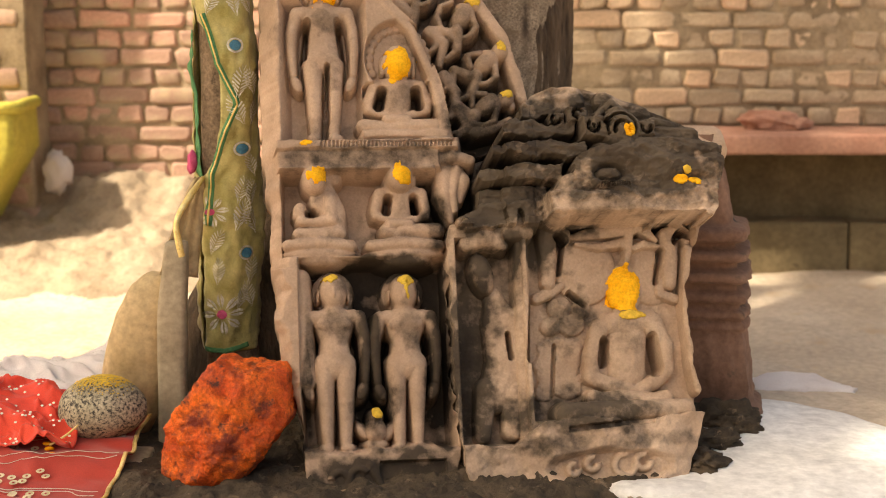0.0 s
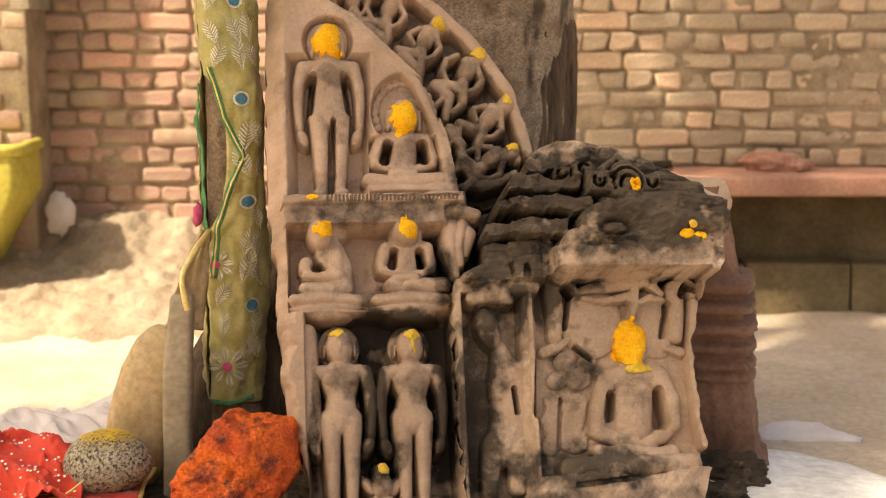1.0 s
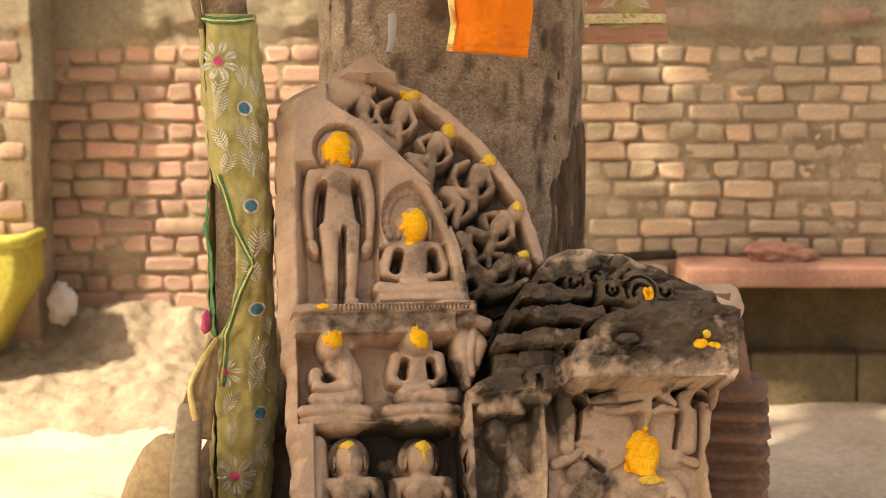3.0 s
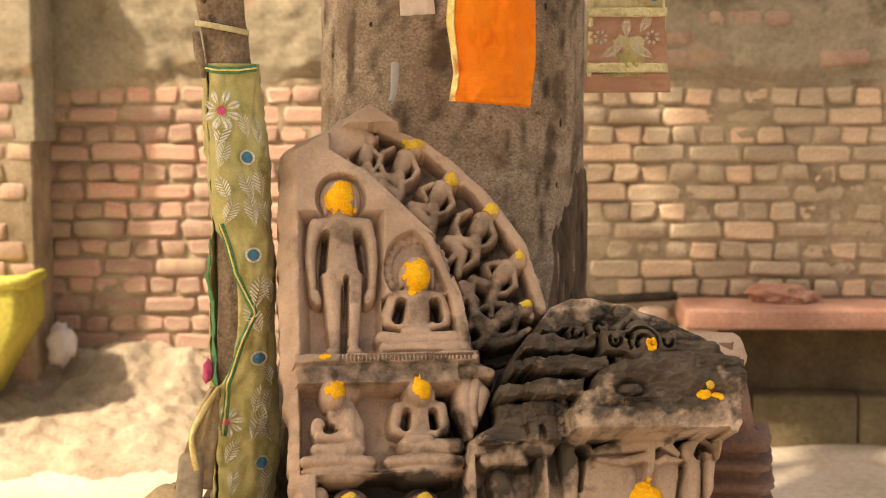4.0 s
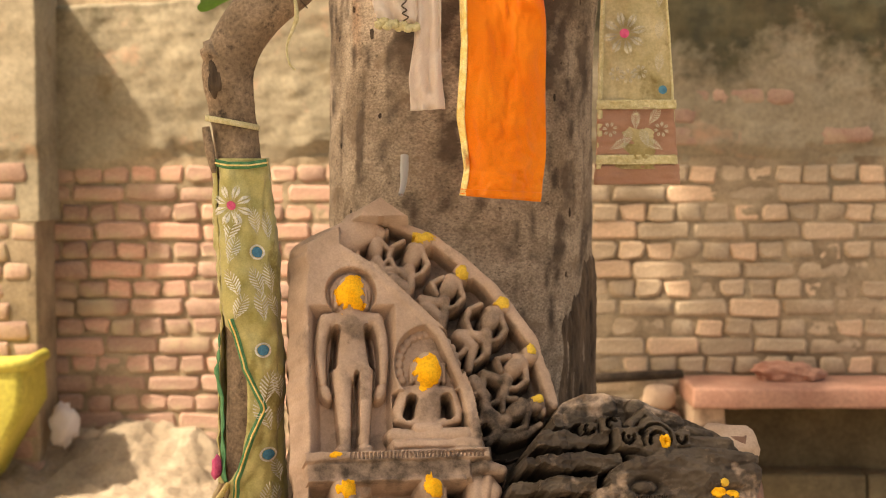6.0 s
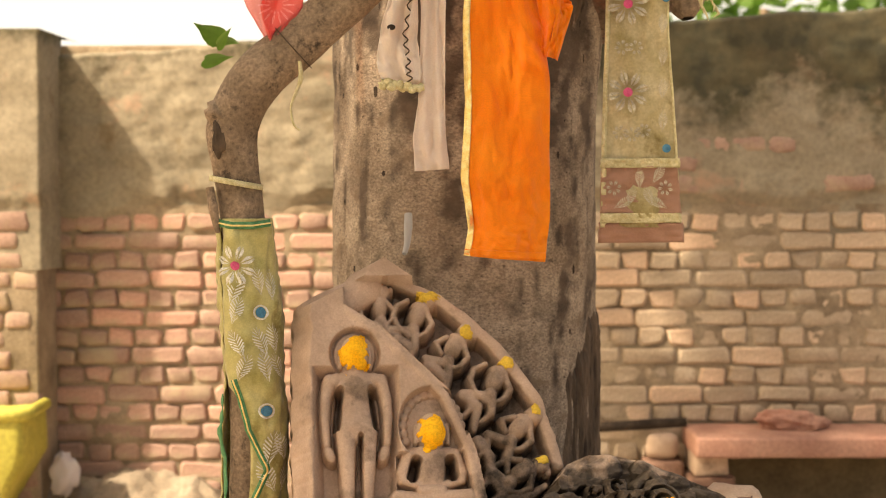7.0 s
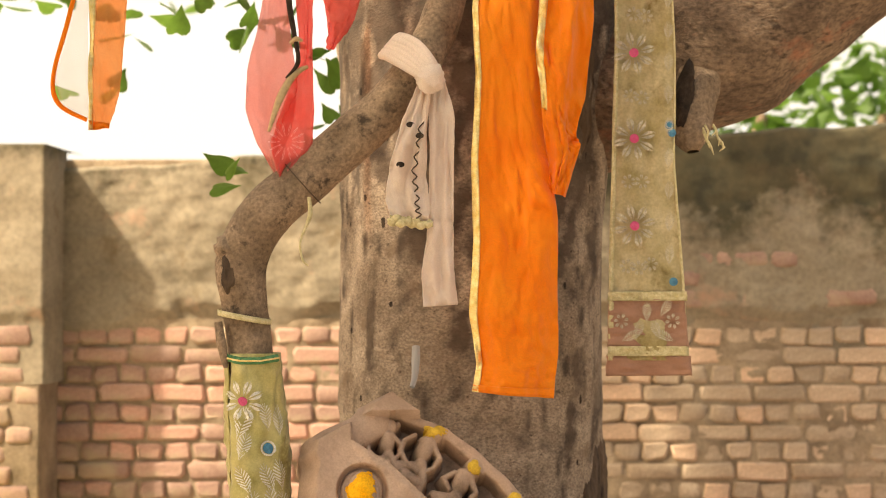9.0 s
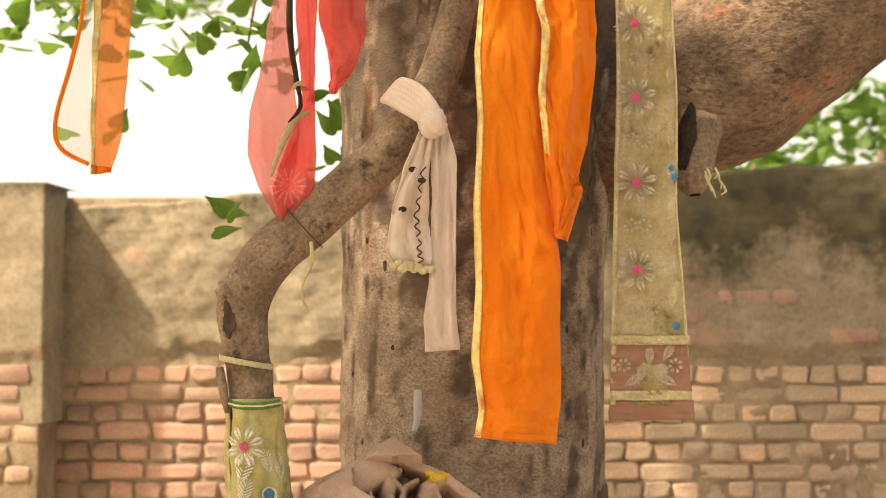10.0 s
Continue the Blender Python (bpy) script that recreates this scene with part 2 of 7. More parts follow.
def fbm(x, y, freq, seed, octaves=4):
    """Smooth lattice noise about 0, on arrays."""
    out, amp = np.zeros(np.broadcast(x, y).shape), 1.0
    for o in range(octaves):
        lat = np.random.RandomState(seed + o).uniform(-1, 1, (64, 64))
        a, b = x * freq * 2 ** o + 17.3 * o, y * freq * 2 ** o + 9.1 * o
        ia, ib = np.floor(a).astype(int), np.floor(b).astype(int)
        fa, fb = a - ia, b - ib
        fa, fb = fa * fa * (3 - 2 * fa), fb * fb * (3 - 2 * fb)
        g = lambda i, j: lat[i % 64, j % 64]
        out = out + amp * ((g(ia, ib) * (1 - fa) + g(ia + 1, ib) * fa) * (1 - fb) + (g(ia, ib + 1) * (1 - fa) + g(ia + 1, ib + 1) * fa) * fb)
        amp *= 0.5
    return out


def lump(centre, size, seed, rough=0.16, freq=1.6, cuts=4, flat=0.0, tilt=0.0):
    """A worn boulder: a sphere pushed in and out by noise."""
    bm = bmesh.new()
    bmesh.ops.create_icosphere(bm, subdivisions=cuts, radius=1)
    for v in bm.verts:
        p = v.co.copy()
        k = 1 + rough * noise.fractal(p * freq + Vector((seed * 7.1, seed * 3.3, 0)), 1.0, 2.1, 5) + 0.35 * rough * noise.fractal(p * freq * 5 + Vector((0, seed, 3)), 0.9, 2.1, 3)
        p *= k
        if flat:
            m = max(abs(p.x), abs(p.y), abs(p.z))
            p = p.lerp(p / m * 0.86, flat) if m else p
        v.co = Vector((p.x * size[0], p.y * size[1], p.z * size[2]))
    bmesh.ops.rotate(bm, verts=bm.verts, cent=(0, 0, 0), matrix=Matrix.Rotation(radians(tilt), 3, "Y"))
    bmesh.ops.translate(bm, verts=bm.verts, vec=centre)
    return bm


def tube(points, radii, sides=20, bumps=0.0, seed=0, sub=6, squash=1.0):
    """A tapered limb along a smooth line; returns rows x sides x 3."""
    pts, rad = [Vector(p) for p in points], list(radii)
    line, rr = [], []
    for i in range(len(pts) - 1):
        p0, p1, p2, p3 = pts[max(i - 1, 0)], pts[i], pts[i + 1], pts[min(i + 2, len(pts) - 1)]
        for k in range(sub):
            t = k / sub
            line.append(0.5 * (2 * p1 + (p2 - p0) * t + (2 * p0 - 5 * p1 + 4 * p2 - p3) * t * t + (3 * p1 - p0 - 3 * p2 + p3) * t ** 3))
            rr.append(rad[i] * (1 - t) + rad[i + 1] * t)
    line.append(pts[-1])
    rr.append(rad[-1])
    rows = []
    side = Vector((1, 0, 0))
    for i, p in enumerate(line):
        d = (line[min(i + 1, len(line) - 1)] - line[max(i - 1, 0)]).normalized()
        side = (side - d * side.dot(d)).normalized()
        up = d.cross(side)
        row = []
        for k in range(sides):
            a = 2 * math.pi * k / sides
            q = side * math.cos(a) + up * math.sin(a) * squash
            f = 1 + bumps * noise.fractal(p * 5 + q * 0.9 + Vector((seed, 0, 0)), 1.0, 2.0, 4)
            row.append(p + q * rr[i] * f)
        rows.append(row)
    return np.array([[tuple(v) for v in r] for r in rows])


# ---- hazy sky far off, and an unseen wall added behind the viewer ----
M_HAZE, _n, _l, _b = shader("bright_haze")
_b.inputs["Base Color"].default_value = (0, 0, 0, 1)
_b.inputs["Emission Color"].default_value, _b.inputs["Emission Strength"].default_value = (0.97, 0.985, 1.0, 1), 0.5
haze = part("backdrop", box(-160, 160, 120, 121, -2, 90, 0), M_HAZE)
tagged(haze, "bright white hazy sky in the distance", "sky", kind="structure")
# never in view; added to cut the ambient light from behind
rear = part("wall_south", box(-9, 9, -8.3, -8.0, -0.2, 2.6, 0.01), M_RENDER)
tagged(rear, "unseen plain wall added to block light from behind the viewer", "wall", kind="structure")


# ---- ground ----
def soil_height(x, y):
    heap = 0.34 * np.clip((y - 0.9) / 1.1, 0, 1) ** 1.3 * np.clip((-0.55 - x) / 0.5, 0, 1) * np.clip((x + 5) / 1.5, 0, 1)
    bed = 0.085 * np.clip(1.25 - np.hypot((x - 0.25) / 1.15, (y + 0.75) / 0.95), 0, 0.25) / 0.25
    near = np.clip(1 - np.hypot(x, y) / 9, 0, 1)
    heap = heap * (1 + 0.12 * fbm(x, y, 3.1, 12) + 0.05 * fbm(x, y, 14, 15))
    return heap + bed + near * (0.018 * fbm(x, y, 1.3, 5) + 0.008 * fbm(x, y, 9, 8))


axis = lambda lo, hi, n: np.concatenate([[-400, -60, -20, -9], np.linspace(lo, hi, n), [9, 20, 60, 400]])
gx, gy = np.meshgrid(axis(-4, 4, 200), axis(-3.5, 2.6, 160))
ground = grid_mesh("ground", np.stack([gx, gy, soil_height(gx, gy)], -1), material=M_SOIL)
tagged(ground, "pale sandy trodden earth with a heap against the wall", "ground", kind="structure")

# brown rubble-strewn heap against the wall
M_HEAP = surface("dug_soil", (0.26, 0.195, 0.135), (0.41, 0.325, 0.24), 5, 60, 0.95, 0.8, 0.008, spots=((0.2, 0.145, 0.095), 18, 0.6), patch=((0.38, 0.3, 0.215), 3, 0.55))
hx, hy = np.meshgrid(np.linspace(-4.0, -0.35, 240), np.linspace(0.75, 2.03, 110))
hin = np.minimum(np.clip((hy - 1.02 + 0.13 * fbm(hx, hy * 0 + 4, 2.2, 721)) / 0.3, -1, 1), np.clip((-0.45 - hx) / 0.3, -1, 1))
hz = soil_height(hx, hy) + 0.030 * hin + 0.022 * np.clip(hin, 0, 1) * np.abs(fbm(hx, hy, 7, 723, 5)) + 0.012 * np.clip(hin, 0, 1) * fbm(hx, hy, 26, 725, 3)
heap = grid_mesh("soil_heap", np.stack([hx, hy, hz], -1), material=M_HEAP)
tagged(heap, "heap of brown crumbly dug soil against the wall", "soil", kind="structure")

# dark earth bed at the foot of the carvings
bx, by = np.meshgrid(np.linspace(-0.75, 1.02, 260), np.linspace(-1.75, -0.2, 220))
edge = 1 - np.hypot((bx - 0.05) / 0.74, (by + 0.95) / 0.74) + 0.14 * fbm(bx, by, 5, 21)
bz = soil_height(bx, by) + np.where(edge > 0, np.clip(edge, 0, 0.12) * 0.16, np.clip(edge, -0.3, 0) * 0.42) + 0.004 + (0.012 * fbm(bx, by, 14, 3) + 0.012 * np.abs(fbm(bx, by, 40, 4, 3))) * np.clip(edge * 5, 0, 1)
bed = grid_mesh("earth_bed", np.stack([bx, by, bz], -1), material=M_DIRT)
tagged(bed, "dark crumbly earth bed under the carved stones", "ground", kind="structure")

# ---- boundary wall ----
COURSE, WALL_Y, BRICK_TOP = 0.0845, 2.0, 1.545
wall = part("wall_north", box(-9, 9, WALL_Y + 0.021, WALL_Y + 0.30, -0.3, 2.28, 0.01), M_MORTAR)
tagged(wall, "old brick boundary wall with crumbling mud render above", "wall", kind="structure")

rx, rz = np.meshgrid(np.linspace(-4.6, 5.2, 420), np.linspace(1.40, 2.36, 110))
wall_top = 2.325 + np.clip(rx - 0.2, -1.6, 2.5) * 0.062 + 0.022 * fbm(rx[:1], rx[:1] * 0 + 1, 2.2, 31)
rz = rz + (wall_top - 2.36) * np.clip((rz - 1.5) / 0.86, 0, 1)
cover = np.clip((rz - BRICK_TOP - 0.03 + 0.05 * fbm(rx, rz, 3.2, 41) + 0.05 * (rx < -1.15)) / 0.05, 0, 1)
ry = WALL_Y + 0.02 - cover * (0.03 + 0.010 * fbm(rx, rz, 4, 42) + 0.006 * fbm(rx, rz, 15, 47))
rows = np.stack([rx, ry, rz], -1)
cap_a, cap_b = rows[-1:].copy(), rows[-1:].copy()
cap_a[..., 1] += 0.03
cap_a[..., 2] += 0.015
cap_b[..., 1] = WALL_Y + 0.31
rows = np.concatenate([rows, cap_a, cap_b])
coat = grid_mesh("render_coat", rows, material=M_RENDER, parent=wall, label="crumbling mud render stained dark along the top")
att = coat.data.attributes.new("stain_shade", "FLOAT", "POINT")
sv = np.clip((rows[..., 2] - np.where(rows[..., 0] > 0.4, 1.74, 2.0) + 0.13 * fbm(rows[..., 0], rows[..., 2] * 0.4, 2.0, 77) + 0.09 * fbm(rows[..., 0] * 2.2, rows[..., 2] * 0.5, 5, 79)) / np.where(rows[..., 0] > 0.4, 0.66, 0.42), 0, 1.1) * np.where(rows[..., 0] > 0.4, 1.3, 0.7) + 0.22 * fbm(rows[..., 0], rows[..., 2], 4, 83)
att.data.foreach_set("value", (np.clip(sv, 0, 1.2) * 0.92).ravel().tolist())


def brick_mesh(w, h, d, seed):
    """A worn brick with a rounded face towards -y; its back is open inside the mortar."""
    rnd = random.Random(seed)
    vs, fs = [], []
    j, n = 0.007, 8
    jit = [(rnd.uniform(-j, j), rnd.uniform(-j, j)) for k in range(n)]
    cut = [rnd.uniform(0.006, 0.017) for k in range(4)]
    for inset, y in ((0.0, d), (0.0, 0.014), (0.004, 0.0045), (0.012, 0.0)):
        x, z = w / 2 - inset, h / 2 - inset
        ring = []
        for k, (sx, sz) in enumerate(((-1, -1), (1, -1), (1, 1), (-1, 1))):
            a, c = (sx * x, sz * (z - cut[k])), (sx * (x - cut[k]), sz * z)
            ring += [a, c] if sx * sz > 0 else [c, a]
        for (px, pz), (jx, jz) in zip(ring, jit):
            vs.append((px + jx, y + rnd.uniform(-0.0015, 0.0015), pz + jz))
    for r in range(3):
        for k in range(n):
            fs.append((r * n + k, r * n + (k + 1) % n, r * n + n + (k + 1) % n, r * n + n + k))
    fs.append(tuple(range(3 * n, 4 * n)))
    me = bpy.data.meshes.new("brick")
    me.from_pydata(vs, [], fs)
    me.polygons.foreach_set("use_smooth", [True] * (len(fs) - 1) + [False])
    return me


mx, mz = np.meshgrid(np.linspace(-1.70, 2.35, 300), np.linspace(-0.02, BRICK_TOP + 0.03, 120))
bed = WALL_Y + 0.0155 - 0.0095 * np.clip(fbm(mx, mz, 3.5, 171, 4) * 1.5, -0.9, 1.0) + 0.004 * fbm(mx, mz, 30, 173, 3)
grid_mesh("mortar_bed", np.stack([mx, bed, mz], -1), False, M_MORTAR, wall, "uneven mud mortar washed over the joints")


kinds = {}
for dusty, m in ((0, M_BRICK), (1, M_BRICK_DUSTY)):
    for w in (0.228, 0.111):
        for s in range(7):
            me = brick_mesh(w, 0.073, 0.05, s * 13 + int(w * 1000) + dusty)
            me.materials.append(m)
            kinds[dusty, w, s] = me
brick_rnd = random.Random(11)
spare, placed = {0: ([], []), 1: ([], [])}, 0


def lay(me, dusty, p, tilt, as_object, parent):
    """One brick, as an object of its own or into the joined rest."""
    if as_object:
        ob = new("brick", me)
        ob.parent, ob.location, ob.rotation_euler = parent, p, (0, tilt, 0)
    else:
        vs, fs = spare[dusty]
        off, m = len(vs), pose(*p, 0, math.degrees(tilt), 0)
        vs.extend(tuple(m @ v.co) for v in me.vertices)
        fs.extend([tuple(i + off for i in poly.vertices) for poly in me.polygons])


def brick_field(parent, x0, x1, y, z0, z1, singles, first=0):
    global placed
    n = 0
    z = z0
    while z < z1:
        w = 0.228 if (n + first) % 2 == 0 else 0.111
        x = x0 - brick_rnd.uniform(0, w)
        while x < x1 - (w if first else 0):
            mid = x + w / 2
            dusty = int(mid + brick_rnd.uniform(-0.7, 0.45) > 0.0)
            me = kinds[dusty, w, brick_rnd.randrange(7)]
            visible = 0.42 < mid < 2.02 or -1.62 < mid < -0.2
            single = singles and visible and placed < 300 and brick_rnd.random() < 0.8
            placed += single
            lay(me, dusty, (mid, y + brick_rnd.uniform(-0.004, 0.009), z + brick_rnd.uniform(-0.004, 0.004)), brick_rnd.uniform(-0.02, 0.02), single, parent)
            x += w + 0.0115 + brick_rnd.uniform(-0.003, 0.004)
        z += COURSE
        n += 1


# pier of the wall
pier = part("wall_pier", box(-4.4, -1.672, 1.745, 2.03, -0.2, 2.29, 0.012), M_MORTAR)
tagged(pier, "brick wall pier with pale mud render and coping", "wall", kind="structure")
px, pz = np.meshgrid(np.linspace(-3.2, -1.652, 90), np.linspace(1.3, 2.315, 90))
pcov = np.clip((pz - 1.52 + 0.06 * fbm(px, pz, 4, 51)) / 0.05, 0, 1)
py = 1.742 - pcov * (0.022 + 0.008 * fbm(px, pz, 5, 52))
prow = np.stack([px, py, pz], -1)
side_a, top_a = prow[:, -1:].copy(), None
side_a[..., 0] += 0.004
side_a[..., 1] = 2.03
prow = np.concatenate([prow, side_a], 1)
lip = prow[-1:].copy()
lip[..., 1] = np.maximum(lip[..., 1] + 0.3, 2.2)
lip[..., 2] += 0.01
pcoat = grid_mesh("render_coat", np.concatenate([prow, lip]), material=M_RENDER, parent=pier)
att = pcoat.data.attributes.new("stain_shade", "FLOAT", "POINT")
pp = np.concatenate([prow, lip])
att.data.foreach_set("value", (np.clip((pp[..., 2] - 2.2) / 0.12, 0, 1) * 0.7).ravel().tolist())

# ---- stone bench on the wall ----
bench = thing("stone_bench", (1.5, 1.85, 0), "red sandstone slab bench built against the brick wall", "bench")
sl = box(1.085, 4.2, 1.60, 1.998, 0.527, 0.612, 0.012)
bmesh.ops.subdivide_edges(sl, edges=[e for e in sl.edges if e.calc_length() > 1], cuts=40)
for v in sl.verts:
    v.co += noise.noise_vector(v.co * 6) * 0.007
part("slab", sl, M_BENCH, bench)
# plinth in the mud colour that has the bench's shade mixed in
for k in range(7):
    part("plinth_block", box(0.95 + k * 0.46, 1.402 + k * 0.46, 1.80, 1.97, -0.05, 0.205 + 0.006 * (k % 2), 0.012, 0.005, 60 + k), M_MUD_SHADE, bench, "brown mud-plastered plinth block, darkened for the bench's shade")
# added dark panel that stands for the shade below the slab
part("backing", box(1.25, 4.2, 1.955, 1.999, 0.20, 0.525, 0.004), M_MUD_SHADE, bench, "added brown mud back, darkened for the shade under the slab")
part("support", box(1.10, 1.24, 1.72, 1.996, 0.43, 0.525, 0.012, 0.006, 3), M_RUIN, bench, "pale stone support block")
part("support", box(1.085, 1.26, 1.70, 1.994, 0.215, 0.425, 0.012, 0.008, 4), M_REDSTONE, bench)
for i, (x, z, s) in enumerate(((1.52, 0.655, 0.10), (1.62, 0.645, 0.06))):
    tagged(part("broken_brick", lump((x, 1.86, z - 0.012), (s * 1.2, 0.07, s * 0.55), 5 + i, 0.45, 1.7, 4, 0.2), M_BENCH),
           "broken red brick lump lying on the stone bench", "rubble", "rubble on the bench")
pole = thing("wooden_pole", (0.55, 1.9, 0.6), "thin weathered wooden pole lying against the wall", "pole")
grid_mesh("shaft", tube([(0.2, 1.93, 0.565), (0.6, 1.92, 0.60), (1.09, 1.9, 0.632)], [0.022, 0.024, 0.02], 10, 0.1, 4), True, M_CRACK, pole)
tagged(part("loose_stone", lump((0.985, 1.9, 0.53), (0.075, 0.06, 0.06), 12, 0.2, 1.3, 3, 0.5), M_RUIN), "pale loose stone wedged beside the bench", "stone", "loose stones")
tagged(part("loose_stone", box(0.9, 1.08, 1.84, 1.99, 0.2, 0.475, 0.02, 0.012, 8), M_REDSTONE), "rough reddish stone block beside the bench", "stone", "loose stones")

# ---- yellow basin ----
basin = thing("yellow_basin", (-1.95, 1.5, 0.2), "bright yellow painted masonry basin beside the wall pier", "basin")
bm = box(-2.4, -1.625, 1.36, 1.735, 0.16, 0.735, 0.03)
top = max(bm.faces, key=lambda f: f.calc_center_median().z)
bmesh.ops.inset_region(bm, faces=[top], thickness=0.045)
bmesh.ops.translate(bm, verts=top.verts, vec=(0, 0, -0.12))
bmesh.ops.subdivide_edges(bm, edges=[e for e in bm.edges if e.calc_length() > 0.2], cuts=6, use_grid_fill=True)
for v in bm.verts:
    v.co.x -= 0.55 * max(0.0, 0.56 - v.co.z) * max(0.0, (v.co.x + 2.4) / 0.78)
    v.co += noise.noise_vector(v.co * 5) * 0.016
part("body", bm, M_YELLOW, basin)
grid_mesh("rim", tube([(-2.38, 1.335, 0.735), (-1.95, 1.37, 0.738), (-1.64, 1.375, 0.733), (-1.632, 1.54, 0.735), (-1.64, 1.72, 0.735)], [0.026] * 5, 10, 0.15, 2), True, M_YELLOW, basin)
tagged(part("rag", lump((-1.58, 1.80, 0.42), (0.06, 0.05, 0.09), 9, 0.35, 2, 3), M_LILAC), "crumpled pale rag on the soil heap", "rag")

# ---- carved stones: relief panels in one leaning plane ----
R_O = Vector((0, -1.323, 0))
R_N = Vector((0.1406, -1.0, 0.4131)).normalized()
R_U = Vector((1.0, 0.1406, 0)).normalized()
R_V = R_N.cross(R_U)


def on_panel(u, v, w=0.0):
    return R_O + R_U * u + R_V * v + R_N * w


class Relief:
    """A carved face: depth over a sheet whose side edges follow the stone's outline. u to the right, v up, depth towards the viewer."""

    def __init__(self, left, right, nv, nu, depth):
        lv, rv = np.array(left), np.array(right)
        v0, v1 = lv[0, 1], lv[-1, 1]
        v = np.linspace(v0, v1, nv)[:, None]
        lo, hi = np.interp(v, lv[:, 1], lv[:, 0]), np.interp(v, rv[:, 1], rv[:, 0])
        lo = lo + 0.005 * fbm(v, v * 0 + 3, 22, 61)
        hi = hi + 0.006 * fbm(v, v * 0 + 8, 22, 63)
        s = np.linspace(0, 1, nu)[None]
        self.u, self.v = lo + (hi - lo) * s, v + 0 * s
        self.lo, self.hi = lo, hi
        self.h = np.full(self.u.shape, depth)
        self.g = np.zeros(self.u.shape, int)
        self.stain_shade = np.zeros(self.u.shape)
        self.names = ["slab"]

    def group(self, name):
        self.names.append(name)
        return len(self.names) - 1

    def add(self, h, g, k=0.006):
        d = np.abs(h - self.h)
        self.g = np.where(h > self.h + 0.0015, g, self.g)
        self.h = np.maximum(h, self.h) + np.maximum(k - d, 0) ** 2 / (4 * k)

    def cut(self, h, k=0.006):
        d = np.abs(h - self.h)
        self.h = np.minimum(h, self.h) - np.maximum(k - d, 0) ** 2 / (4 * k)

    def cap(self, a, b, ra, rb, w, g, full=1.0):
        du, dv = b[0] - a[0], b[1] - a[1]
        t = np.clip(((self.u - a[0]) * du + (self.v - a[1]) * dv) / (du * du + dv * dv + 1e-9), 0, 1)
        d = np.hypot(self.u - a[0] - t * du, self.v - a[1] - t * dv)
        self.round(d, ra + (rb - ra) * t, w, g, full)

    def round(self, d, r, w, g, full):
        self.add(np.where(d < r, w + full * np.sqrt(np.maximum(r * r - d * d, 0)), w - (d - r) * 11), g)

    def ell(self, c, ru, rv, w, g, high=None, turn=0.0):
        x, y = self.u - c[0], self.v - c[1]
        ca, sa = math.cos(turn), math.sin(turn)
        q = np.hypot((x * ca + y * sa) / ru, (y * ca - x * sa) / rv)
        m, high = min(ru, rv), high if high is not None else min(ru, rv)
        self.add(np.where(q < 1, w + high * np.sqrt(np.maximum(1 - q * q, 0)), w - (q - 1) * m * 11), g)

    def block(self, u0, u1, v0, v1, w, g, soft=0.006, wear=0.0, slope=6):
        d = np.maximum(np.maximum(u0 - self.u, self.u - u1), np.maximum(v0 - self.v, self.v - v1))
        d = d + wear * fbm(self.u, self.v, 26, 71)
        self.add(w - np.maximum(d, 0) * slope + np.minimum(d + soft, 0) * 0 - np.clip(d + soft, 0, soft) ** 2 / soft * 0.6, g)

    def hollow(self, u0, u1, v0, v1, w, slope=9):
        d = np.maximum(np.maximum(u0 - self.u, self.u - u1), np.maximum(v0 - self.v, self.v - v1))
        self.cut(w + np.maximum(d, 0) * slope)

    def ring(self, c, r, t, w, g, a0=0.0, a1=7.0):
        x, y = self.u - c[0], self.v - c[1]
        d = np.abs(np.hypot(x, y) - r)
        ang = np.mod(np.arctan2(y, x) - a0, 2 * math.pi)
        self.round(np.where(ang < a1 - a0, d, d + 0.03), t, w, g, 1.0)

    def slot(self, a, b, ra, rb, w):
        """A deep narrow hole between limbs."""
        du, dv = b[0] - a[0], b[1] - a[1]
        t = np.clip(((self.u - a[0]) * du + (self.v - a[1]) * dv) / (du * du + dv * dv + 1e-9), 0, 1)
        d = np.hypot(self.u - a[0] - t * du, self.v - a[1] - t * dv) - (ra + (rb - ra) * t)
        self.cut(w + np.maximum(d, 0) * 14, 0.004)

    def dip(self, c, ru, rv, w):
        """A shallow round recess."""
        q = np.hypot((self.u - c[0]) / ru, (self.v - c[1]) / rv)
        self.cut(w + np.maximum(q - 1, 0) * min(ru, rv) * 6, 0.006)

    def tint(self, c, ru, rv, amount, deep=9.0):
        """Grime and painted recess shade; with deep, only on the niche's back."""
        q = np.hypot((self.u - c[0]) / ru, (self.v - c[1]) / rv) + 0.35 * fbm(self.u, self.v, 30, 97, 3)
        self.stain_shade = np.maximum(self.stain_shade, amount * np.clip(1.6 - q, 0, 1) * np.clip((deep - self.h) / 0.02, 0, 1))

    def finish(self, stone, material, back, wear=0.0022):
        """Meshes of the face, one a carved element, with sides and back closing the slab."""
        h = self.h + wear * fbm(self.u, self.v, 24, 81, 5) + wear * 0.35 * fbm(self.u, self.v, 120, 91, 2)
        pad = lambda a: np.pad(a, 1, mode="edge")
        u, v, hh, g, st = pad(self.u), pad(self.v), pad(h), pad(self.g), pad(self.stain_shade)
        rim = np.ones(hh.shape, bool)
        rim[1:-1, 1:-1] = False
        hh = np.where(rim, back, hh)
        g = np.where(rim, 0, g)
        P = np.array(R_O)[None, None] + u[..., None] * np.array(R_U) + v[..., None] * np.array(R_V) + hh[..., None] * np.array(R_N)
        N = np.cross(np.gradient(P, axis=1), np.gradient(P, axis=0))
        N /= np.linalg.norm(N, axis=-1, keepdims=True) + 1e-12
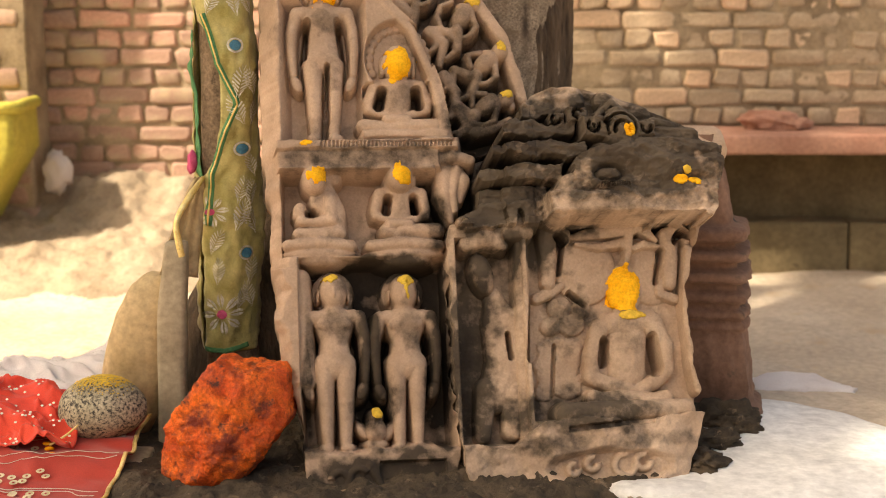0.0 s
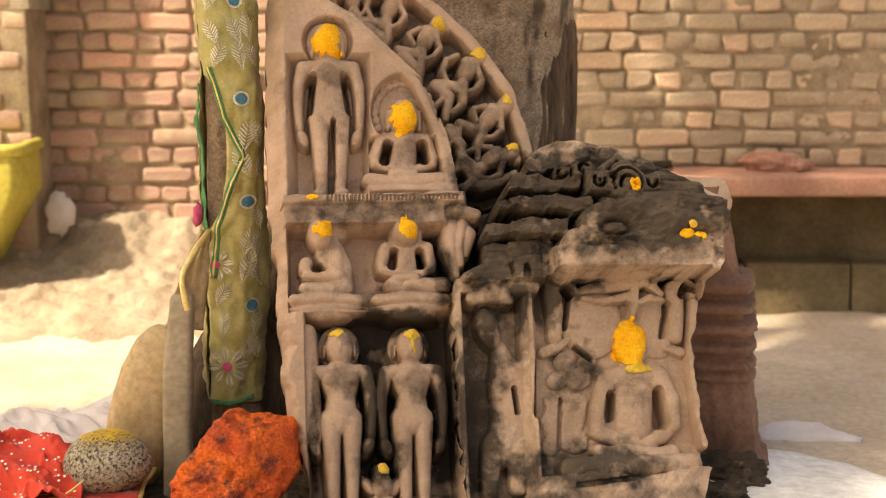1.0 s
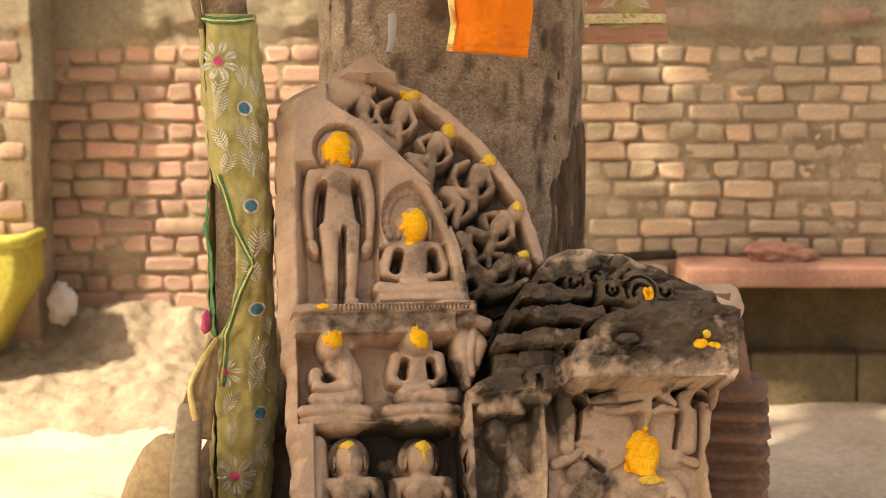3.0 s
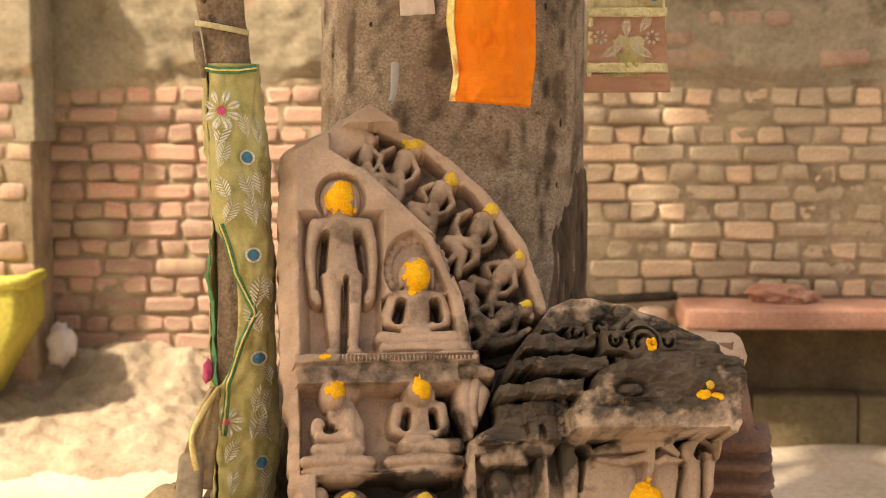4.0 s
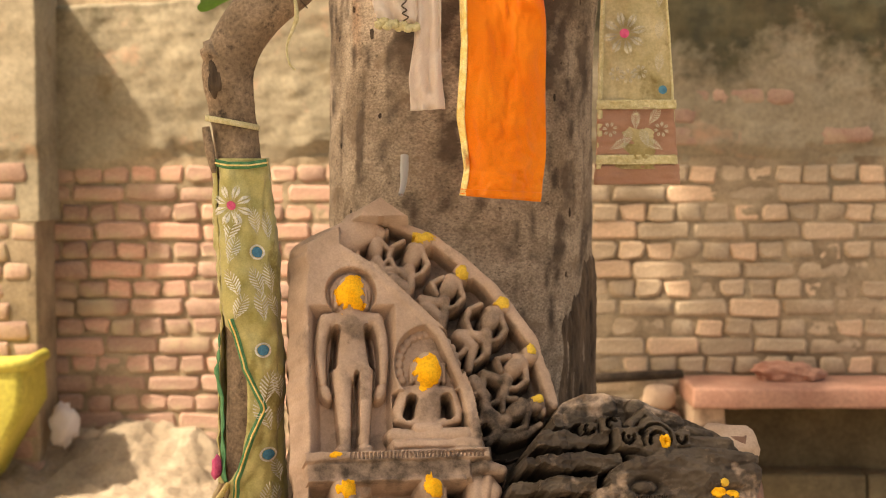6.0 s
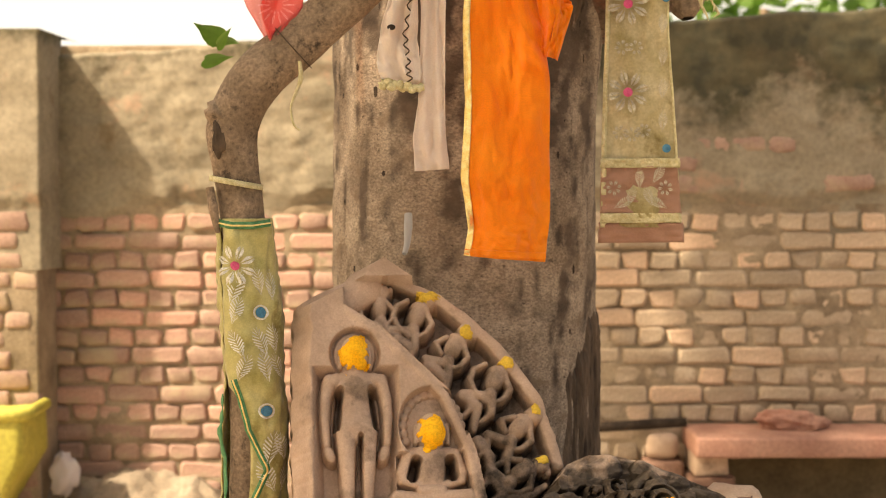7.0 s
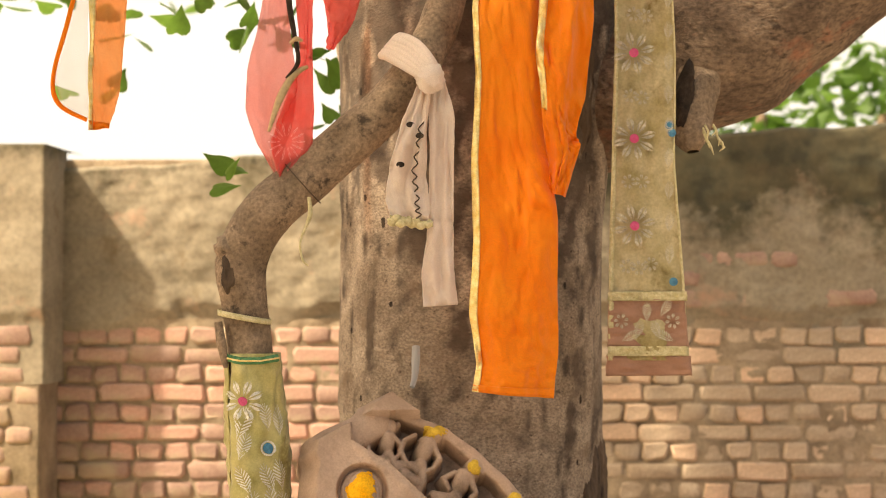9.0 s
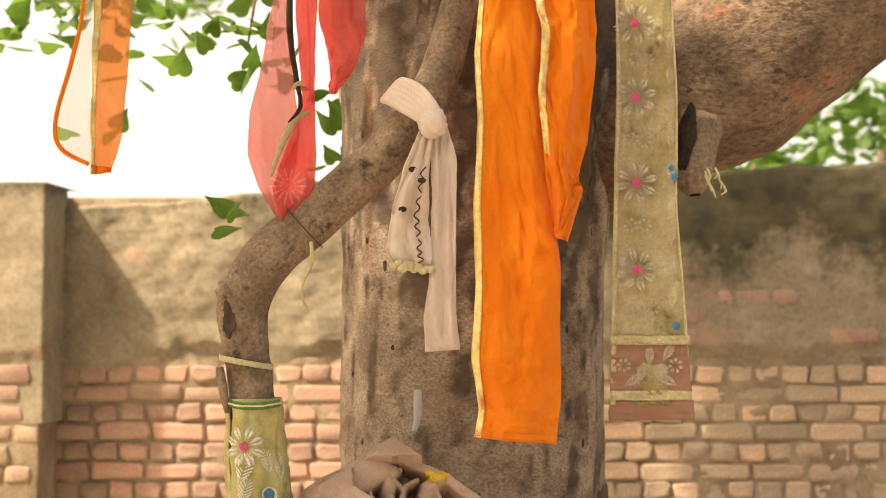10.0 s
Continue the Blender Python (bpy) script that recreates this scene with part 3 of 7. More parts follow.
        self.P, self.N = P, N
        r, c = g.shape
        idx = np.arange(r * c).reshape(r, c)
        faces = np.stack([idx[:-1, :-1], idx[:-1, 1:], idx[1:, 1:], idx[1:, :-1]], -1).reshape(-1, 4)
        fg = np.stack([g[:-1, :-1], g[:-1, 1:], g[1:, 1:], g[1:, :-1]], -1).reshape(-1, 4).max(1)
        for k, name in enumerate(self.names):
            sel = faces[fg == k]
            if not len(sel):
                continue
            if k == 0:
                rear = np.stack([idx[:-1, 0], idx[1:, 0], idx[1:, -1], idx[:-1, -1]], -1)
                sel = np.concatenate([sel, rear])
            used, inv = np.unique(sel, return_inverse=True)
            me = bpy.data.meshes.new(name)
            me.from_pydata(P.reshape(-1, 3)[used].tolist(), [], inv.reshape(-1, 4).tolist())
            me.attributes.new("stain_shade", "FLOAT", "POINT").data.foreach_set("value", st.ravel()[used].tolist())
            ob = mesh_object(name, me, material, stone)
            if k:
                me.normals_split_custom_set_from_vertices(N.reshape(-1, 3)[used].tolist())

    def smear(self, name, c, ru, rv, seed, material, parent, label, lift=0.0022, ragged=0.5):
        """A patch of paste that lies on the carving."""
        P, N = self.P[1:-1, 1:-1], self.N[1:-1, 1:-1]
        q = np.hypot((self.u - c[0]) / ru, (self.v - c[1]) / rv) + ragged * fbm(self.u, self.v, 48, seed, 4)
        ins = q < 1
        f = ins[:-1, :-1] & ins[1:, :-1] & ins[:-1, 1:] & ins[1:, 1:]
        if not f.any():
            return
        idx = np.arange(ins.size).reshape(ins.shape)
        sel = np.stack([idx[:-1, :-1], idx[:-1, 1:], idx[1:, 1:], idx[1:, :-1]], -1)[f]
        used, inv = np.unique(sel, return_inverse=True)
        up = lift * (0.25 + np.clip((1 - q.ravel()[used]) * 3, 0, 1))
        pts = P.reshape(-1, 3)[used] + N.reshape(-1, 3)[used] * up[:, None]
        me = bpy.data.meshes.new(name)
        me.from_pydata(pts.tolist(), [], inv.reshape(-1, 4).tolist())
        ob = mesh_object(name, me, material, parent, label)
        s = ob.modifiers.new("thickness", "SOLIDIFY")
        s.thickness, s.offset = 0.002, -1


def standing_figure(r, u, v, h, w, halo=0.0, lean=0.0):
    """An upright carved figure with hanging arms; v is its foot line."""
    g = r.group("carved_figure")
    at = lambda x, y: (u + x * h + lean * y * h, v + y * h)
    if halo:
        r.ell(at(0, 0.895), halo * h, halo * h * 1.05, w - 0.045, g, 0.008)
    for s in (-1, 1):
        r.cap(at(s * 0.058, 0.46), at(s * 0.055, 0.27), 0.058 * h, 0.044 * h, w, g, 1.2)
        r.cap(at(s * 0.055, 0.27), at(s * 0.050, 0.04), 0.043 * h, 0.030 * h, w, g, 1.2)
        r.ell(at(s * 0.058, 0.014), 0.040 * h, 0.026 * h, w + 0.008, g)
        r.cap(at(s * 0.140, 0.742), at(s * 0.168, 0.64), 0.040 * h, 0.031 * h, w + 0.002, g, 1.2)
        r.cap(at(s * 0.168, 0.64), at(s * 0.174, 0.53), 0.031 * h, 0.027 * h, w + 0.002, g, 1.3)
        r.cap(at(s * 0.174, 0.53), at(s * 0.165, 0.385), 0.027 * h, 0.021 * h, w + 0.004, g, 1.3)
        r.ell(at(s * 0.150, 0.33), 0.028 * h, 0.052 * h, w + 0.002, g, turn=-s * 0.35)
        r.cap(at(s * 0.082, 0.895), at(s * 0.086, 0.84), 0.008 * h, 0.006 * h, w - 0.004, g, 1.0)
    r.ell(at(0, 0.485), 0.114 * h, 0.082 * h, w, g, 0.070 * h)
    r.cap(at(0, 0.48), at(0, 0.615), 0.096 * h, 0.074 * h, w, g, 0.75)
    r.cap(at(0, 0.60), at(0, 0.70), 0.074 * h, 0.112 * h, w, g, 0.66)
    r.cap(at(-0.105, 0.742), at(0.105, 0.742), 0.045 * h, 0.045 * h, w, g, 1.2)
    for s in (-1, 1):
        r.ell(at(s * 0.05, 0.70), 0.045 * h, 0.035 * h, w + 0.045 * h, g, 0.025 * h)
    r.cap(at(0, 0.76), at(0, 0.83), 0.052 * h, 0.050 * h, w, g, 1.1)
    r.ell(at(0, 0.888), 0.074 * h, 0.100 * h, w + 0.006, g, 0.078 * h)
    r.ell(at(0, 0.872), 0.012 * h, 0.030 * h, w + 0.006 + 0.07 * h, g, 0.014 * h)
    r.tint(at(0, 0.68), 0.10 * h, 0.09 * h, 0.54)


def flying_figure(r, u, v, s, turn, w, arms=1):
    """A small carved figure: head up at one side, looped arms, bent legs trailing; u, v is its chest."""
    g = r.group("carved_figure")
    ca, sa = math.cos(turn), math.sin(turn)
    at = lambda x, y: (u + (x * ca - y * sa) * s, v + (x * sa + y * ca) * s)

    def limb(points, r0, r1, lift=0.0):
        k = len(points) - 1
        for i in range(k):
            f0, f1 = r0 + (r1 - r0) * i / k, r0 + (r1 - r0) * (i + 1) / k
            r.cap(at(*points[i]), at(*points[i + 1]), f0 * s * 0.72, f1 * s * 0.72, w + lift * s, g, 1.3)

    r.ell(at(0, 0.02), 0.40 * s, 0.60 * s, w, g, 0.55 * s, turn - 0.5)
    r.ell(at(0.18, 0.34), 0.46 * s, 0.30 * s, w, g, 0.5 * s, turn - 0.5)
    r.ell(at(-0.25, -0.62), 0.30 * s, 0.32 * s, w, g, 0.42 * s)
    r.ell(at(0.55, 0.72), 0.36 * s, 0.42 * s, w + 0.1 * s, g, 0.42 * s, turn)
    r.ell(at(0.95, 0.62), 0.16 * s, 0.22 * s, w, g, 0.2 * s)
    limb([(0.42, 0.15), (0.62, -0.45), (0.30, -0.85), (-0.1, -1.0)], 0.21, 0.15, 0.15)
    if arms:
        limb([(-0.40, 0.75), (-0.92, 0.52), (-1.10, 0.05), (-0.92, -0.5), (-0.45, -0.95)], 0.17, 0.19, 0.1)
    else:
        limb([(-0.3, 0.45), (-0.8, 0.2), (-0.55, -0.3)], 0.2, 0.16, 0.1)
    limb([(-0.45, -0.7), (-1.25, -0.55)], 0.33, 0.28)
    limb([(-1.25, -0.55), (-1.15, -1.25), (-1.45, -1.5)], 0.24, 0.14)
    limb([(-0.2, -0.8), (-0.25, -1.45)], 0.32, 0.26, 0.05)
    limb([(-0.25, -1.45), (-0.75, -1.85)], 0.23, 0.14)


# -- the tall stele --
stele = thing("carved_stele", on_panel(0.03, 0.08, -0.06), "weathered pink sandstone stele with carved figures leaning on the tree", "stele")
ST = Relief([(-0.112, 0.075), (-0.130, 0.20), (-0.124, 0.265), (-0.16, 0.356), (-0.181, 0.46), (-0.188, 0.60), (-0.192, 0.73), (-0.202, 0.86),
             (-0.213, 1.0), (-0.210, 1.236), (-0.205, 1.432), (-0.15, 1.462), (-0.079, 1.497), (-0.06, 1.524), (-0.012, 1.556)],
            [(0.212, 0.075), (0.226, 0.20), (0.213, 0.316), (0.217, 0.579), (0.228, 0.705), (0.296, 0.735), (0.305, 0.80), (0.302, 0.875), (0.305, 0.91), (0.43, 0.95), (0.436, 1.025), (0.424, 1.11), (0.400, 1.196),
             (0.349, 1.275), (0.291, 1.349), (0.224, 1.419), (0.156, 1.473), (0.073, 1.503), (0.012, 1.556)], 600, 290, -0.012)
# chamfered left side, thin upper rim
edge_in = ST.u - ST.lo
ST.cut(np.where(ST.v > 0.62, -0.085 + edge_in * 1.75, -0.05 + edge_in * 1.3 + 0.02 * fbm(ST.u, ST.v, 14, 65)))
ST.hollow(-0.138, 0.018, 0.925, 1.250, -0.078, 2.6)
ST.dip((-0.061, 1.306), 0.056, 0.060, -0.045)
ST.hollow(0.034, 0.205, 0.93, 1.06, -0.068)
ST.dip((0.120, 1.130), 0.0784, 0.0868, -0.050)
rib = np.interp(ST.v, (0.93, 1.06, 1.21, 1.375, 1.43), (0.236, 0.216, 0.160, -0.002, -0.09))
ST.cut(np.where((ST.u > rib + 0.006) & (ST.v > 0.91) & (ST.v < 1.50), -0.150, 0.2), 0.012)
ST.hollow(-0.160, 0.195, 0.655, 0.842, -0.105)
ST.hollow(0.150, 0.205, 0.640, 0.842, -0.140)
ST.hollow(-0.118, 0.205, 0.205, 0.630, -0.150)
ST.hollow(0.206, 0.34, 0.700, 0.900, -0.160)
band = ST.group("diagonal_band")
for p, q in (((-0.07, 1.41), (-0.015, 1.365)), ((-0.015, 1.365), (0.075, 1.28)), ((0.075, 1.28), (0.15, 1.20)), ((0.15, 1.20), (0.203, 1.06)), ((0.203, 1.06), (0.224, 0.94))):
    ST.cap(p, q, 0.011, 0.011, -0.018, band, 0.8)
for p, q in (((-0.19, 1.430), (-0.06, 1.500)), ((-0.06, 1.50), (0.0, 1.54)), ((0.0, 1.535), (0.16, 1.462)), ((0.16, 1.462), (0.29, 1.338)), ((0.29, 1.338), (0.39, 1.19)), ((0.39, 1.19), (0.425, 1.04))):
    ST.cap(p, q, 0.016, 0.014, -0.078, 0, 0.5)
ST.cap((-0.15, 1.43), (-0.03, 1.49), 0.05, 0.045, -0.07, 0, 0.6)
ledge = ST.group("ledge")
ST.block(-0.176, 0.250, 0.898, 0.921, 0.004, ledge, 0.004, 0.003)
ST.block(-0.172, 0.205, 0.853, 0.898, -0.006, ledge, 0.006, 0.003)
ST.block(-0.172, 0.19, 0.850, 0.858, -0.001, ledge, 0.004, 0.003)
for i in range(34):
    ST.cut(np.where((np.abs(ST.u - (-0.07 + i * 0.0092)) < 0.0026) & (np.abs(ST.v - 0.909) < 0.007), -0.003, 0.2), 0.001)
panel = ST.group("back_panel")
ST.ell((-0.061, 1.306), 0.050, 0.055, -0.036, panel, 0.010)
panel = ST.group("back_panel")
for a in range(17):
    b = -0.45 + a * 0.252
    ST.ell((0.120 + 0.070 * math.cos(b), 1.130 + 0.080 * math.sin(b)), 0.0105, 0.0115, -0.046, panel, 0.006)
standing_figure(ST, -0.061, 0.925, 0.428, -0.036, 0.0)
ST.block(0.026, 0.232, 0.925, 0.947, -0.008, ledge, 0.006, 0.003)
seated = ST.group("carved_figure")
ST.cap((0.112, 1.055), (0.110, 0.994), 0.0399, 0.0322, -0.045, seated, 0.7)
ST.cap((0.077, 1.064), (0.155, 1.063), 0.0182, 0.0182, -0.045, seated, 1.0)
ST.cap((0.062, 1.060), (0.044, 1.019), 0.0168, 0.0140, -0.041, seated, 1.2)
ST.cap((0.044, 1.019), (0.045, 1.003), 0.0140, 0.0126, -0.041, seated, 1.2)
ST.cap((0.045, 1.003), (0.097, 0.984), 0.0126, 0.0112, -0.041, seated, 1.2)
ST.cap((0.169, 1.059), (0.184, 1.017), 0.0168, 0.0140, -0.041, seated, 1.2)
ST.cap((0.184, 1.017), (0.182, 1.001), 0.0140, 0.0126, -0.041, seated, 1.2)
ST.cap((0.182, 1.001), (0.129, 0.983), 0.0126, 0.0112, -0.041, seated, 1.2)
ST.cap((0.033, 0.960), (0.111, 0.953), 0.0196, 0.0154, -0.035, seated, 1.1)
ST.cap((0.111, 0.953), (0.185, 0.946), 0.0154, 0.0126, -0.035, seated, 1.1)
ST.cap((0.200, 0.958), (0.116, 0.960), 0.0196, 0.0154, -0.031, seated, 1.1)
ST.cap((0.116, 0.960), (0.054, 0.947), 0.0154, 0.0126, -0.031, seated, 1.1)
ST.cap((0.087, 0.975), (0.135, 0.974), 0.0112, 0.0112, -0.023, seated, 1)
ST.cap((0.116, 1.075), (0.115, 1.061), 0.0210, 0.0238, -0.039, seated, 1)
ST.ell((0.116, 1.114), 0.0350, 0.0450, -0.030, seated, 0.042)
ST.cap((0.082, 1.131), (0.079, 1.090), 0.0056, 0.0056, -0.035, seated, 1)
ST.cap((0.155, 1.130), (0.155, 1.089), 0.0056, 0.0056, -0.035, seated, 1)
head = ST.group("carved_head")
ST.ell((-0.061, 1.306), 0.033, 0.045, -0.024, head, 0.040)
for s in (-1, 1):
    ST.cap((-0.061 + s * 0.034, 1.312), (-0.061 + s * 0.036, 1.275), 0.006, 0.006, -0.026, head, 1.0)
seated = ST.group("carved_figure")
ST.cap((0.109, 0.792), (0.107, 0.743), 0.0349, 0.0281, -0.055, seated, 0.7)
ST.cap((0.078, 0.801), (0.148, 0.800), 0.0174, 0.0174, -0.055, seated, 1.0)
ST.cap((0.064, 0.797), (0.052, 0.762), 0.0161, 0.0134, -0.051, seated, 1.2)
ST.cap((0.052, 0.762), (0.053, 0.746), 0.0134, 0.0121, -0.051, seated, 1.2)
ST.cap((0.053, 0.746), (0.094, 0.732), 0.0121, 0.0107, -0.051, seated, 1.2)
ST.cap((0.161, 0.796), (0.170, 0.760), 0.0161, 0.0134, -0.051, seated, 1.2)
ST.cap((0.170, 0.760), (0.168, 0.744), 0.0134, 0.0121, -0.051, seated, 1.2)
ST.cap((0.168, 0.744), (0.126, 0.731), 0.0121, 0.0107, -0.051, seated, 1.2)
ST.cap((0.079, 0.708), (0.108, 0.701), 0.0188, 0.0147, -0.045, seated, 1.1)
ST.cap((0.108, 0.701), (0.179, 0.694), 0.0147, 0.0121, -0.045, seated, 1.1)
ST.cap((0.195, 0.706), (0.114, 0.708), 0.0188, 0.0147, -0.041, seated, 1.1)
ST.cap((0.114, 0.708), (0.100, 0.695), 0.0147, 0.0121, -0.041, seated, 1.1)
ST.cap((0.085, 0.724), (0.132, 0.723), 0.0107, 0.0107, -0.033, seated, 1)
ST.cap((0.113, 0.812), (0.112, 0.798), 0.0201, 0.0228, -0.049, seated, 1)
ST.ell((0.111, 0.832), 0.0310, 0.0370, -0.030, seated, 0.045)
ST.cap((0.084, 0.855), (0.081, 0.821), 0.0054, 0.0054, -0.045, seated, 1)
ST.cap((0.145, 0.854), (0.145, 0.820), 0.0054, 0.0054, -0.045, seated, 1)
side = ST.group("carved_figure")
ST.ell((-0.090, 0.830), 0.0290, 0.0360, -0.030, side, 0.045, 0.15)
ST.cap((-0.067, 0.859), (-0.064, 0.825), 0.0174, 0.0161, -0.05, side, 1)
ST.ell((-0.042, 0.840), 0.0174, 0.0201, -0.055, side, 0.02)
ST.cap((-0.066, 0.798), (-0.049, 0.756), 0.0295, 0.0322, -0.056, side, 0.9)
ST.cap((-0.049, 0.756), (-0.045, 0.716), 0.0322, 0.0295, -0.056, side, 0.9)
ST.ell((-0.082, 0.779), 0.0188, 0.0295, -0.05, side, 0.02, 0.2)
ST.cap((-0.054, 0.785), (-0.051, 0.736), 0.0161, 0.0161, -0.036, side, 1.1)
ST.cap((-0.051, 0.736), (-0.084, 0.730), 0.0161, 0.0121, -0.036, side, 1.1)
ST.cap((-0.084, 0.730), (-0.123, 0.734), 0.0121, 0.0107, -0.036, side, 1.1)
ST.ell((-0.124, 0.759), 0.0161, 0.0201, -0.045, side, 0.02)
ST.cap((-0.128, 0.749), (-0.113, 0.733), 0.0121, 0.0107, -0.04, side, 1)
ST.cap((-0.126, 0.704), (-0.087, 0.700), 0.0161, 0.0201, -0.045, side, 1.1)
ST.cap((-0.087, 0.700), (-0.034, 0.705), 0.0201, 0.0188, -0.045, side, 1.1)
niche = ST.group("lotus_seat")
ST.cap((-0.154, 0.676), (-0.080, 0.679), 0.0134, 0.0161, -0.035, niche, 1.2)
ST.cap((-0.080, 0.679), (-0.007, 0.673), 0.0161, 0.0134, -0.035, niche, 1.2)
ST.ell((-0.080, 0.656), 0.0863, 0.0174, -0.05, niche, 0.03)
ST.ell((-0.078, 0.644), 0.0551, 0.0201, -0.055, niche, 0.03)
niche = ST.group("lotus_seat")
ST.cap((0.040, 0.672), (0.120, 0.675), 0.0134, 0.0161, -0.035, niche, 1.2)
ST.cap((0.120, 0.675), (0.199, 0.669), 0.0161, 0.0134, -0.035, niche, 1.2)
ST.ell((0.119, 0.652), 0.0907, 0.0174, -0.05, niche, 0.03)
ST.ell((0.122, 0.640), 0.0579, 0.0201, -0.055, niche, 0.03)
bracket = ST.group("bracket")
ST.cap((0.205, 0.873), (0.238, 0.884), 0.0147, 0.0174, -0.03, bracket, 1.1)
ST.cap((0.238, 0.884), (0.280, 0.872), 0.0174, 0.0134, -0.03, bracket, 1.1)
ST.cap((0.220, 0.860), (0.216, 0.792), 0.0201, 0.0228, -0.05, bracket, 1.1)
ST.cap((0.216, 0.792), (0.229, 0.729), 0.0228, 0.0094, -0.05, bracket, 1.1)
ST.cap((0.247, 0.856), (0.262, 0.828), 0.0161, 0.0201, -0.055, bracket, 1.1)
ST.cap((0.262, 0.828), (0.252, 0.781), 0.0201, 0.0107, -0.055, bracket, 1.1)
ST.cap((0.248, 0.853), (0.235, 0.798), 0.0121, 0.0121, -0.04, bracket, 1.0)
ST.cap((0.235, 0.798), (0.241, 0.754), 0.0121, 0.0080, -0.04, bracket, 1.0)
standing_figure(ST, -0.052, 0.200, 0.412, -0.048, 0.12)
standing_figure(ST, 0.112, 0.196, 0.412, -0.048, 0.12)
small = ST.group("carved_figure")
ST.ell((0.038, 0.276), 0.016, 0.018, -0.045, small)
ST.ell((0.037, 0.244), 0.024, 0.028, -0.05, small)
ST.ell((0.037, 0.212), 0.026, 0.012, -0.05, small)
ST.ell((0.006, 0.245), 0.012, 0.022, -0.058, small, turn=0.5)
ST.ell((0.068, 0.24), 0.012, 0.022, -0.058, small, turn=-0.5)
ST.slot((-0.099, 1.215), (-0.108, 1.130), 0.0040, 0.0040, -0.12)
ST.slot((-0.022, 1.215), (-0.012, 1.130), 0.0040, 0.0040, -0.12)
ST.slot((-0.052, 1.105), (-0.055, 0.965), 0.0022, 0.0030, -0.075)
ST.slot((0.077, 1.045), (0.068, 1.010), 0.0070, 0.0080, -0.12)
ST.slot((0.158, 1.045), (0.163, 1.010), 0.0070, 0.0080, -0.12)
ST.slot((0.083, 0.785), (0.078, 0.755), 0.0055, 0.0065, -0.12)
ST.slot((0.143, 0.785), (0.147, 0.755), 0.0055, 0.0065, -0.12)
ST.slot((-0.101, 0.752), (-0.096, 0.752), 0.0080, 0.0080, -0.10)
foot = ST.group("base_moulding")
ST.block(-0.136, 0.232, 0.066, 0.198, 0.0, foot, 0.01, 0.006)
ST.cut(np.where((ST.v < 0.17) & (ST.v > 0.105) & (np.abs(ST.u - 0.115) < 0.075), -0.02, 0.2), 0.01)
ST.ring((-0.006, 0.135), 0.021, 0.008, 0.001, foot, 0.6, 5.6)
ST.ring((-0.05, 0.13), 0.02, 0.008, 0.001, foot, -2.0, 3.0)
ST.cap((0.02, 0.16), (0.05, 0.10), 0.012, 0.008, -0.004, foot)
# column at the lower left edge
ST.cap((-0.125, 0.60), (-0.118, 0.36), 0.02, 0.022, -0.045, 0, 0.9)
# the arc of small figures
for uu, vv, turn, s, arms in ((0.008, 1.440, 0.45, 0.046, 1), (0.100, 1.418, 0.05, 0.054, 1), (0.186, 1.335, -0.05, 0.055, 0), (0.284, 1.250, 0.0, 0.056, 1), (0.335, 1.130, -0.25, 0.056, 0), (0.335, 1.022, -0.55, 0.056, 0)):
    flying_figure(ST, uu, vv, s, turn, -0.082, arms)
for p, q, e in (((0.128, 1.290), (0.165, 1.255), (0.155, 1.21)), ((0.205, 1.215), (0.238, 1.185), (0.225, 1.13)), ((0.235, 1.10), (0.262, 1.06), (0.255, 1.0)), ((0.262, 1.02), (0.285, 0.975), (0.258, 0.945)), ((0.045, 1.36), (0.085, 1.335), (0.07, 1.30)), ((0.30, 0.955), (0.35, 0.965), (0.39, 0.99))):
    g = ST.group("carved_limb")
    ST.cap(p, q, 0.016, 0.013, -0.082, g, 1.1)
    ST.cap(q, e, 0.013, 0.008, -0.084, g, 1.1)
# grime patches; the dark ones between figures also paint in shade
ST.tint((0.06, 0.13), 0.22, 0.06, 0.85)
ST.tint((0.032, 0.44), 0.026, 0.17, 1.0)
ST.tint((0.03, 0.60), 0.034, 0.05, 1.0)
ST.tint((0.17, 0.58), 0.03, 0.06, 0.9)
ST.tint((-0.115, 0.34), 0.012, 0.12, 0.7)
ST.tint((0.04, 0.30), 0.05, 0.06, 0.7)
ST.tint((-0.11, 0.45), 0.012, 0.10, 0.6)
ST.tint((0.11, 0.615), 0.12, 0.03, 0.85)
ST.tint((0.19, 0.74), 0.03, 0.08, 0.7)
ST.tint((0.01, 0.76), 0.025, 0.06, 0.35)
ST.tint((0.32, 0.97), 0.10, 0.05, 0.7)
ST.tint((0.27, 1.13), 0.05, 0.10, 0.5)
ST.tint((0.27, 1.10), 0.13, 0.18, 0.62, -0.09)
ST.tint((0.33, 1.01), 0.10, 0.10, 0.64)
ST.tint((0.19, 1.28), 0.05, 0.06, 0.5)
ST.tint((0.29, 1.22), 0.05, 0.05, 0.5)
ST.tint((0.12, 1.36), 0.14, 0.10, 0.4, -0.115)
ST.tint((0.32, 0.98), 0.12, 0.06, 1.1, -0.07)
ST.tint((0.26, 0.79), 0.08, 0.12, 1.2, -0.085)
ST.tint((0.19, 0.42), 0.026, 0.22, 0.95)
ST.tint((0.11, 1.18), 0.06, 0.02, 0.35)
ST.tint((0.05, 0.875), 0.25, 0.03, 0.6)
ST.tint((0.115, 1.03), 0.05, 0.04, 0.5)
ST.tint((-0.06, 0.955), 0.10, 0.03, 0.42)
ST.tint((0.02, 0.69), 0.20, 0.02, 0.42)
ST.tint((-0.08, 0.66), 0.07, 0.012, 0.3)
